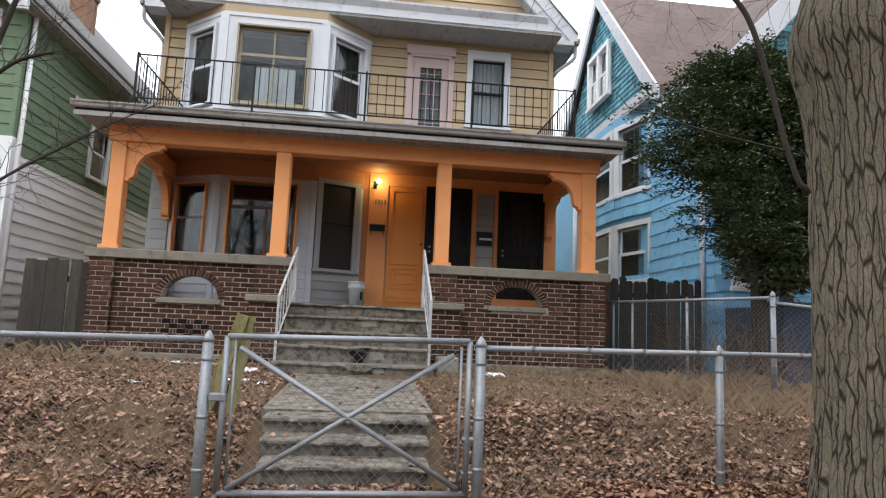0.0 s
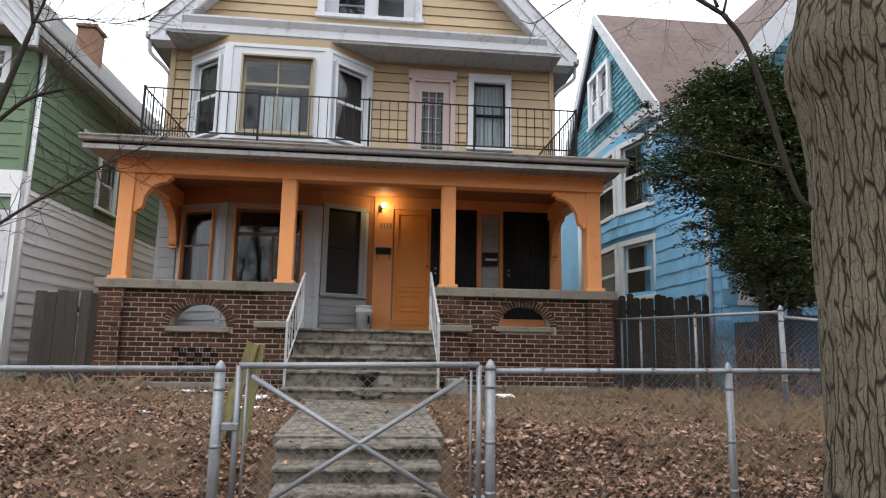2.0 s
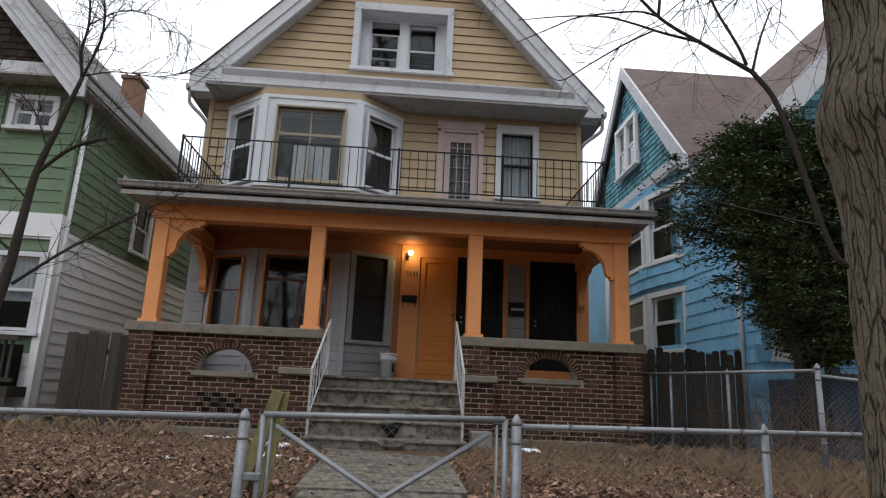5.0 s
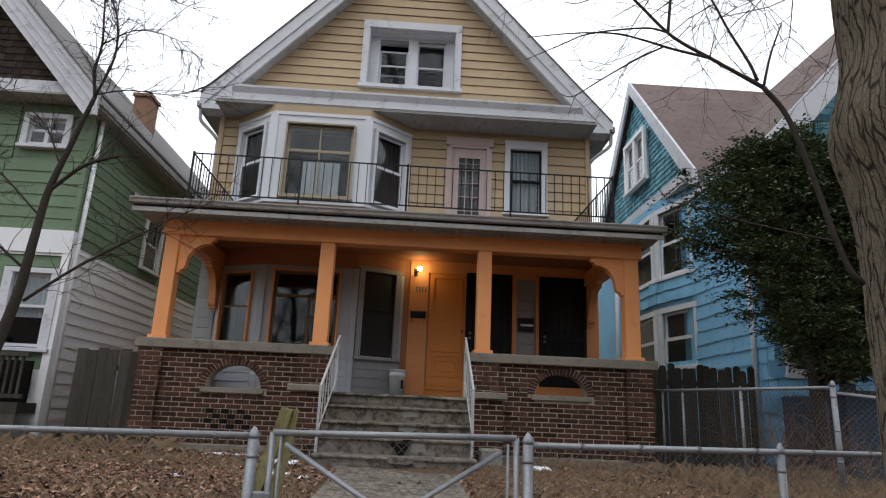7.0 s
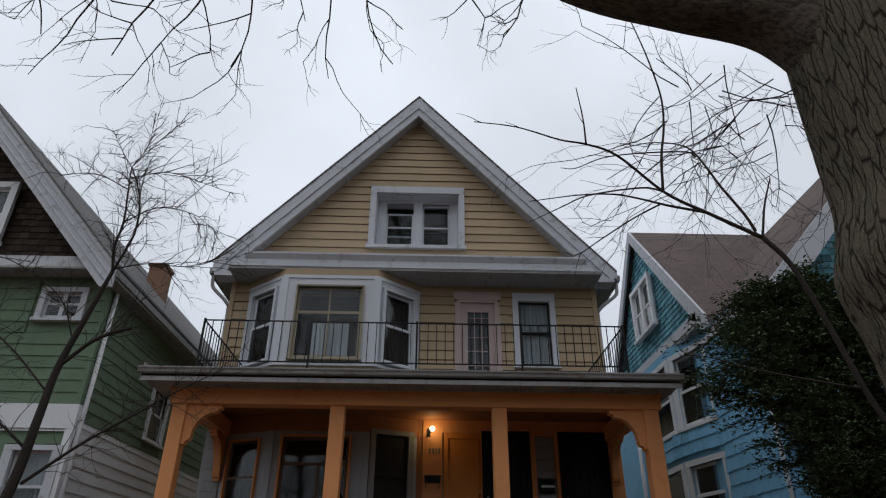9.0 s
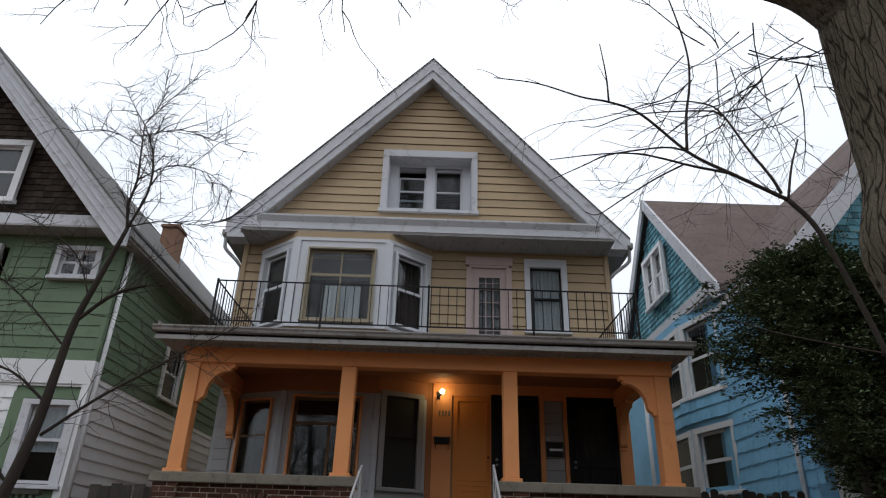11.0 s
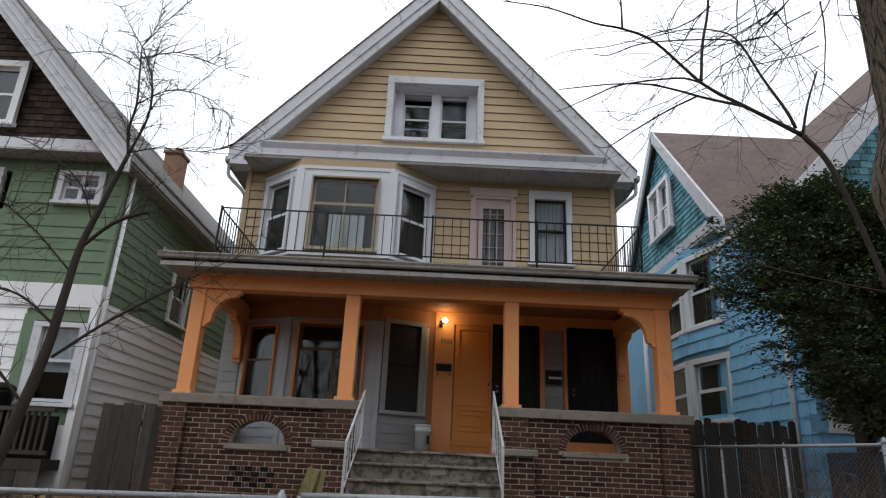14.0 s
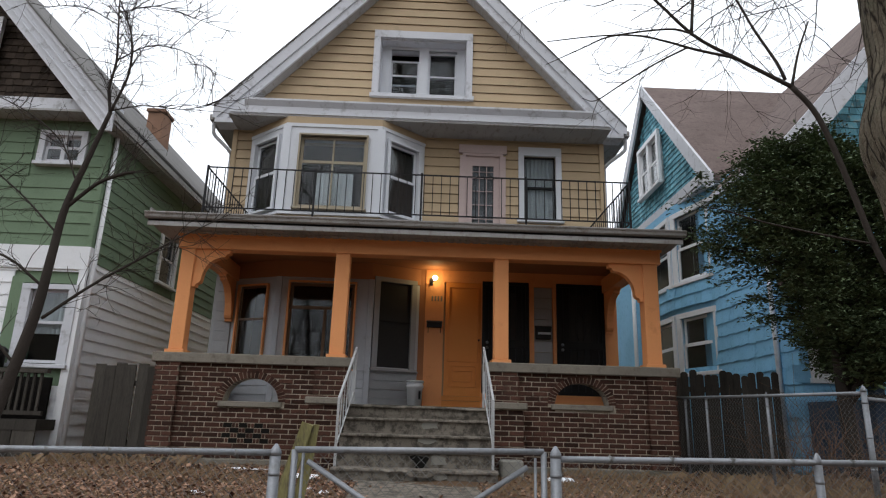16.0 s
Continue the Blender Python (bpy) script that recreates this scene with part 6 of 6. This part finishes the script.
for pts, r0, r1 in (
        ([(1.82, 3.3, 3.32), (1.71, 3.3, 3.38), (1.53, 3.3, 3.48), (1.31, 3.3, 3.61), (1.06, 3.3, 3.87), (0.88, 3.3, 3.95), (0.72, 3.3, 3.98), (0.46, 3.3, 4.07), (0.2, 3.32, 4.12)], 0.013, 0.003),
        ([(1.79, 3.3, 3.36), (1.75, 3.3, 3.47), (1.65, 3.3, 3.66), (1.55, 3.3, 3.88), (1.46, 3.3, 3.96), (1.26, 3.3, 3.97), (1.0, 3.3, 3.89)], 0.010, 0.0025),
        ([(1.54, 3.3, 3.87), (1.48, 3.3, 3.91), (1.19, 3.3, 3.89), (0.97, 3.3, 3.85), (0.8, 3.3, 3.77), (0.71, 3.3, 3.77)], 0.006, 0.002),
        ([(1.53, 3.3, 3.48), (1.32, 3.3, 3.52), (1.17, 3.3, 3.56), (1.01, 3.3, 3.59), (0.8, 3.3, 3.58), (0.51, 3.3, 3.53)], 0.009, 0.0025),
        ([(1.27, 3.3, 3.53), (1.1, 3.3, 3.43), (0.9, 3.3, 3.29), (0.76, 3.3, 3.19), (0.69, 3.3, 3.2)], 0.0055, 0.002),
        ([(1.30, 3.3, 3.62), (1.17, 3.3, 3.64), (0.86, 3.3, 3.58), (0.7, 3.3, 3.5), (0.5, 3.3, 3.39)], 0.007, 0.002),
        ([(1.30, 3.3, 3.62), (1.33, 3.3, 3.87), (1.38, 3.3, 4.1), (1.40, 3.3, 4.35), (1.36, 3.3, 4.69), (1.3, 3.3, 5.0)], 0.009, 0.004),
        ([(1.82, 3.3, 3.32), (1.88, 3.3, 3.53), (1.96, 3.3, 3.73)], 0.008, 0.004),
        ([(0.88, 3.3, 3.95), (0.88, 3.3, 4.15), (0.86, 3.3, 4.4)], 0.006, 0.003),
        ([(2.13, 3.3, 2.46), (1.93, 3.3, 2.49), (1.6, 3.3, 2.55), (1.38, 3.3, 2.61), (1.25, 3.3, 2.62)], 0.006, 0.002)):
    bm = bmesh.new()
    line = limb(bm, pts, r0, r1, 5, 6)
    for i in range(4, len(line) - 1, 5):
        if rt.random() < 0.45:
            d = (line[i + 1] - line[i]).normalized() + Vector((rt.gauss(0, 0.8), 0.2 * rt.gauss(0, 1), rt.gauss(0, 0.8)))
            twig(bm, line[i], d, rt.uniform(0.10, 0.22), 0.003, 0, rt)
    part("branch", bm, TWIG, street_tree)
# dense fine twigs that hang below the limb
for k in range(36):
    bm = bmesh.new()
    at = (rt.uniform(1.6, 2.75), rt.uniform(3.5, 4.3), rt.uniform(4.45, 5.05))
    twig(bm, at, (rt.gauss(-0.55, 0.4), rt.gauss(0, 0.25), rt.gauss(-0.55, 0.35)), rt.uniform(0.55, 1.0), 0.0052, 3, rt, 0.015, 0.6, (2, 3))
    part("twig_spray", bm, TWIG, street_tree)
for x, z, ln, dx in ((-2.75, 5.3, 0.6, 0.1), (-3.0, 5.2, 0.7, 0.3), (-1.6, 5.35, 0.7, -0.5), (-2.5, 5.35, 0.7, 0.45), (-1.05, 5.4, 0.5, 0.3), (-2.3, 5.3, 0.7, -0.2), (-1.95, 5.3, 0.75, -0.2), (-1.75, 5.3, 0.6, 0.5), (-1.36, 5.3, 0.75, 0.12), (-0.78, 5.3, 0.75, 0.0), (-0.55, 5.3, 0.75, 0.15), (0.12, 5.35, 0.4, 0.25), (0.58, 5.35, 0.55, -0.1)):
    bm = bmesh.new()
    twig(bm, (x, 3.3, z), (dx, 0, -1), ln, 0.008, 3, rt, 0.02, 0.35, (2, 3))
    part("twig_spray", bm, TWIG, street_tree)

# young bare tree in the yard
sapling = thing("young_tree", (-3.9, 6, 0.8), "young bare tree with a dark slender crooked trunk", "tree")
bm = bmesh.new()
trunk = limb(bm, [(-3.95, 6, 0.7), (-3.78, 6, 1.25), (-3.66, 6, 1.75), (-3.54, 6, 2.37), (-3.50, 6, 2.88), (-3.46, 6, 3.35), (-3.34, 6, 3.83), (-3.21, 6, 4.33)], 0.063, 0.020, 6, 12)
part("trunk", bm, TWIG, sapling, "dark crooked trunk")
rs = random.Random(5)
stems = [([(-3.21, 6, 4.33), (-3.26, 6, 4.6), (-3.24, 6, 4.9), (-3.28, 6, 5.25), (-3.32, 6, 5.59)], 0.026, 0.010),
         ([(-3.21, 6, 4.33), (-3.10, 6, 4.75), (-3.12, 6, 5.1), (-3.20, 6, 5.35), (-3.32, 6, 5.60)], 0.022, 0.009),
         ([(-3.32, 6, 5.59), (-3.5, 6, 5.85), (-3.66, 6, 6.12)], 0.009, 0.003),
         ([(-3.32, 6, 5.59), (-3.1, 6, 5.95), (-2.87, 6, 6.26)], 0.009, 0.003),
         ([(-3.32, 6, 5.59), (-3.2, 6, 5.9), (-3.22, 6, 6.25)], 0.008, 0.003),
         ([(-3.24, 6, 4.9), (-2.9, 5.95, 5.05), (-2.5, 5.9, 4.95), (-2.2, 5.9, 4.72)], 0.012, 0.003),
         ([(-3.30, 6, 5.45), (-2.9, 5.95, 5.5), (-2.5, 5.9, 5.35), (-2.1, 5.9, 5.2)], 0.010, 0.003),
         ([(-3.28, 6, 5.3), (-3.7, 6, 5.5), (-4.1, 6, 5.45)], 0.009, 0.003),
         ([(-3.22, 6, 4.35), (-2.9, 6, 4.42), (-2.5, 6, 4.40), (-2.2, 6, 4.5)], 0.012, 0.003),
         ([(-3.48, 6, 2.32), (-3.07, 6, 2.65), (-2.61, 6, 2.95), (-2.40, 6, 3.09), (-1.94, 6, 3.35)], 0.025, 0.006),
         ([(-3.46, 6, 3.35), (-3.21, 6, 3.60), (-3.0, 6, 3.70), (-2.88, 6, 3.73)], 0.032, 0.018),
         ([(-3.52, 6, 2.6), (-3.85, 5.9, 2.85), (-4.3, 5.8, 2.95), (-4.8, 5.7, 3.3)], 0.022, 0.006),
         ([(-3.49, 6, 3.1), (-3.9, 5.9, 3.5), (-4.3, 5.8, 3.75), (-4.7, 5.8, 3.7)], 0.016, 0.004),
         ([(-3.4, 6, 3.6), (-3.6, 5.95, 4.0), (-4.0, 5.9, 4.3), (-4.5, 5.9, 4.5)], 0.014, 0.004),
         ([(-3.62, 6, 1.9), (-4.0, 5.9, 2.3), (-4.5, 5.8, 2.6), (-4.9, 5.8, 3.1)], 0.022, 0.008)]
for pts, r0, r1 in stems:
    bm = bmesh.new()
    line = limb(bm, pts, r0 * 0.62, r1 * 0.7, 6, 7)
    for i in range(2, len(line) - 1):
        for _ in range(rs.choice((1, 1, 2, 2))):
            d = (line[i + 1] - line[i]).normalized() * 0.6 + Vector((rs.gauss(0, 0.7), rs.gauss(0, 0.4), rs.gauss(0.15, 0.6)))
            twig(bm, line[i], d, rs.uniform(0.2, 0.55) if line[i].z < 5.6 else rs.uniform(0.12, 0.3), 0.0042, 2, rs, -0.01, 0.5, (1, 3))
    part("branch", bm, TWIG, sapling)

# evergreen beside the blue house
bush = thing("evergreen_tree", (5.4, 8.6, 0.85), "dense dark green broad-leaved evergreen tree", "tree")
bm = bmesh.new()
limb(bm, [(5.5, 8.7, 0.6), (5.45, 8.7, 1.8), (5.4, 8.65, 3.0), (5.3, 8.6, 4.6), (5.2, 8.6, 5.4)], 0.11, 0.03, 5, 10)
part("trunk", bm, TWIG, bush)
re = random.Random(8)


def crown_mesh():
    """Boughs that leave the stem and carry flat, layered tufts of small leaves, denser towards their tips."""
    verts, faces = [], []
    wood = bmesh.new()

    def tuft(c, out, size, n, big):
        side = out.cross(Vector((0, 0, 1))).normalized()
        for _ in range(n):
            a, r = re.uniform(0, 2 * math.pi), size * math.sqrt(re.random())
            p = c + Vector((math.cos(a) * r, math.sin(a) * r, re.gauss(0, size * 0.22) - 0.25 * r))
            ld = (out * re.uniform(0.1, 1) + side * re.uniform(-1, 1) + Vector((0, 0, re.uniform(-0.45, 0.35)))).normalized()
            w = ld.cross(Vector((re.gauss(0, 0.45), re.gauss(0, 0.45), 1))).normalized()
            s = re.uniform(0.045, 0.085) * big
            j = len(verts)
            verts.extend((p, p + ld * s * 0.5 + w * s * 0.23 + Vector((0, 0, 0.006)), p + ld * s, p + ld * s * 0.5 - w * s * 0.23 + Vector((0, 0, 0.006))))
            faces.extend(((j, j + 1, j + 2), (j, j + 2, j + 3)))

    made = 0
    while made < 330:
        th, ph = re.uniform(0, 2 * math.pi), math.acos(re.uniform(-0.9, 1))
        d = Vector((math.cos(th) * math.sin(ph), math.sin(th) * math.sin(ph), math.cos(ph)))
        lump = 0.97 + 0.22 * noise.noise(d * 2.4) + 0.15 * noise.noise(d * 6.5) + 0.30 * max(0, -d.x) * max(0, d.z)
        tip = Vector((5.68 + 1.95 * lump * d.x, 8.6 + 1.1 * lump * d.y, 3.84 + 1.64 * lump * d.z))
        low = 2.30 + max(0, 5.5 - tip.x) * 0.95
        if tip.z < low:
            if re.random() < 0.6:
                continue
            tip.z = low + re.uniform(0, 0.5)
        root = Vector((5.5, 8.65, min(5.0, max(1.9, tip.z - re.uniform(0.1, 0.7)))))
        mid = root.lerp(tip, 0.55) + Vector((0, 0, re.uniform(0.05, 0.22)))
        line = bent([root, mid, tip], 6)
        tube(wood, line, taper(len(line), 0.016, 0.003), 4, False)
        made += 1
        out = (tip - mid).normalized()
        out = Vector((out.x, out.y, out.z * 0.35)).normalized()
        for k in range(3, len(line)):
            f = k / (len(line) - 1)
            for _ in range(2):
                c = line[k] + Vector((re.gauss(0, 0.11), re.gauss(0, 0.11), re.gauss(0, 0.05)))
                tuft(c, out, re.uniform(0.10, 0.19), 15 if f > 0.5 else 11, 1.0 if f > 0.5 else 1.5)
    tagged(part("twig_wood", wood, TWIG, bush), kind="stuff")
    ob = from_lists("crown", verts, faces, EVERGREEN, bush)
    tagged(ob, "small dark green leaves", kind="stuff")


crown_mesh()

# bare street trees behind the camera, mirrored in the window panes
rq = random.Random(77)
for x, y, h in ((-13, -15, 13), (-7.5, -17, 15), (-3.0, -14, 12.5), (1.8, -16, 15), (6.5, -14, 13), (12, -16, 15)):
    mt = thing("mirrored_tree", (x, y, 0), "tall bare street tree across the road", "tree", "bare trees across the street")
    bm = bmesh.new()
    line = limb(bm, [(x, y, 0), (x + 0.3, y, h * 0.35), (x - 0.2, y, h * 0.7), (x, y, h)], 0.24, 0.04, 5, 8)
    for i in range(4, len(line)):
        for _ in range(3):
            twig(bm, line[i], (rq.gauss(0, 1), rq.gauss(0, 0.6), rq.uniform(0.2, 0.9)), rq.uniform(2.2, 4.0), 0.075, 3, rq, -0.02, 0.7)
    part("bare_crown", bm, TWIG, mt)

# bare trees far behind, between the houses
for x, y, h, seed in ((7.4, 40, 9.5, 1), (9.2, 44, 10.5, 2), (8.2, 50, 10, 3)):
    ft = thing("distant_tree", (x, y, 0.8), "bare tree far behind the houses", "tree", "bare trees behind the houses")
    rf = random.Random(seed)
    bm = bmesh.new()
    line = limb(bm, [(x, y, 0.8), (x + 0.2, y, h * 0.5), (x, y, h)], 0.2, 0.05, 4, 7)
    for i in range(2, len(line)):
        for k in range(3):
            twig(bm, line[i], (rf.gauss(0, 1), rf.gauss(0, 0.5), 0.7), rf.uniform(1.6, 3), 0.05, 2, rf, -0.05)
    part("bare_crown", bm, TWIG, ft)

# ---- leaf litter, dead grass, snow ----
def scatter_leaves():
    rl = np.random.RandomState(3)
    pr = random.Random(9)
    verts, faces = [], []
    count = 0
    while count < 118000:
        x, y = pr.uniform(-5.2, 5.2), 3.3 + 6.2 * pr.random() ** 1.5
        if -0.80 < x < 0.57 and 4.5 < y < 8.0 and pr.random() < 0.982:
            continue
        if -1.2 < x < 0.9 and y > 7.9 or y > 9.3 and x > -3.95 and x < 3.6:
            continue
        patch = noise.noise((x * 0.9, y * 0.9, 1.7))
        thick = 0.62 + 0.9 * patch - 0.10 * (y - 5)
        if x > 0.6 and y > 5.6:
            thick -= 0.42
        if pr.random() > max(0.15 if x > 0.6 and y > 5.6 else 0.2, thick):
            continue
        count += 1
        on_walk = -0.80 < x < 0.57 and 4.5 < y < 8.0
        if on_walk:
            z = 0.56 if y < 4.83 else 0.67 if y < 5.11 else 0.78 if y < 5.42 else 0.79 + (y - 5.42) * 0.028
            z += 0.004
        else:
            z = ground_z(x, y) + pr.uniform(0.004, 0.04)
        s = pr.uniform(0.008, 0.021) if pr.random() < 0.9 else pr.uniform(0.024, 0.038)
        a = pr.uniform(0, 6.283)
        tilt = Vector((pr.gauss(0, 0.5), pr.gauss(0, 0.5), 1)).normalized()
        u = tilt.orthogonal().normalized()
        v = tilt.cross(u)
        u, v = u * math.cos(a) + v * math.sin(a), v * math.cos(a) - u * math.sin(a)
        c = Vector((x, y, z))
        curl = pr.uniform(-0.1, 0.6) * s
        slim = pr.uniform(0.45, 0.9)
        lobes = ((1.25, 0, 1), (0.7, slim * 0.55, 0.4), (0.25, slim * 0.95, 0.7), (-0.45, slim * 0.8, 0.5), (-1.05, pr.uniform(-0.2, 0.2), 0.2), (-0.5, -slim * 0.8, 0.5), (0.2, -slim, 0.8), (0.65, -slim * 0.5, 0.3))
        if y > 6.2:
            lobes = lobes[::2] if pr.random() < 0.5 else lobes[1::2]
        j = len(verts)
        for p, q, k in lobes:
            verts.append(c + u * p * s + v * q * s + tilt * k * curl)
        faces.append(tuple(range(j, j + len(lobes))))
    ob = from_lists("leaf_litter", verts, faces, LEAFLITTER)
    tagged(ob, "curled brown and tan fallen leaves on the yard", "leaves", kind="stuff")


def scatter_grass():
    pr = random.Random(21)
    verts, faces = [], []
    count = 0
    while count < 27000:
        x, y = pr.uniform(-5.2, 5.4), 3.9 + 5.6 * pr.random() ** 1.2
        if -0.85 < x < 0.62 and 4.3 < y < 8.0 or -1.2 < x < 0.9 and y > 7.8 or y > 9.36 and -3.95 < x < 3.6:
            continue
        n = noise.noise((x * 1.1 + 5, y * 1.1, 8.2))
        tall = 0
        if x > 3.2 and 5.2 < y < 9 and pr.random() < 0.4 or x < -3.0 and y > 8.8 and pr.random() < 0.3:
            tall = 0.16
        if not tall and pr.random() > 0.45 + n + (0.25 if x > 0.6 and y > 5.6 else 0):
            continue
        count += 1
        if 1.9 < x < 4.2 and y > 8.6 and noise.noise((x * 2, y * 3, 2)) > -0.1:
            tall = 0.08
        h = pr.uniform(0.02, 0.07) + tall * pr.random() ** 2
        a = pr.uniform(0, 6.283)
        lean = pr.uniform(0.2, 1.4) * h
        z = ground_z(x, y)
        w = 0.0028
        j = len(verts)
        verts += [(x - w * math.sin(a), y + w * math.cos(a), z), (x + w * math.sin(a), y - w * math.cos(a), z),
                  (x + lean * 0.4 * math.cos(a), y + lean * 0.4 * math.sin(a), z + h * 0.7), (x + lean * math.cos(a), y + lean * math.sin(a), z + h)]
        faces += [(j, j + 1, j + 2), (j + 1, j + 3, j + 2)]
    ob = from_lists("dead_grass", verts, faces, STRAW)
    tagged(ob, "thin dry straw-coloured grass blades", "grass", kind="stuff")


scatter_leaves()
scatter_grass()


def snow_patch(x, y, rx, ry, h, seed):
    bm = bmesh.new()
    bmesh.ops.create_grid(bm, x_segments=16, y_segments=12, size=1)
    bad = []
    for v in bm.verts:
        a, b = v.co.x, v.co.y
        k = 1 - (a * a + b * b) + 0.45 * noise.noise((a * 2 + seed, b * 2, seed))
        px, py = x + a * rx, y + b * ry
        v.co = (px, py, ground_z(px, py) + max(-0.05, h * min(1, k * 2)) + 0.008)
        if k < 0:
            bad.append(v)
    bmesh.ops.delete(bm, geom=bad, context="VERTS")
    for f in bm.faces:
        f.smooth = True
    solid("snow_patch", bm, SNOW, "small leftover patch of old snow on the grass", "snow", "snow patches")


for i, (x, y, rx, ry, h) in enumerate(((1.62, 8.35, 0.20, 0.12, 0.05), (-1.42, 8.2, 0.18, 0.25, 0.03), (-1.3, 7.2, 0.20, 0.16, 0.03), (-2.15, 6.6, 0.10, 0.08, 0.025), (-1.02, 7.0, 0.06, 0.25, 0.02), (-2.2, 8.8, 0.4, 0.05, 0.02))):
    snow_patch(x, y, rx, ry, h, i * 3.3)
# dead stalks and brush by the side fence
brush = bmesh.new()
rb2 = random.Random(31)
for k in range(95):
    x, y = rb2.uniform(4.4, 6.0), rb2.uniform(6.8, 9.4)
    twig(brush, (x, y, ground_z(x, y)), (rb2.gauss(0, 0.4), rb2.gauss(0, 0.3), 1), rb2.uniform(0.5, 1.1), 0.005, 1, rb2, 0.08)
ob = part("dry_brush", brush, mat("dry_stalk", (0.17, 0.105, 0.07), 0.9, 0.3, 10, 50, 0))
tagged(ob, "tangled dry brown stalks behind the side fence", "brush", kind="stuff")
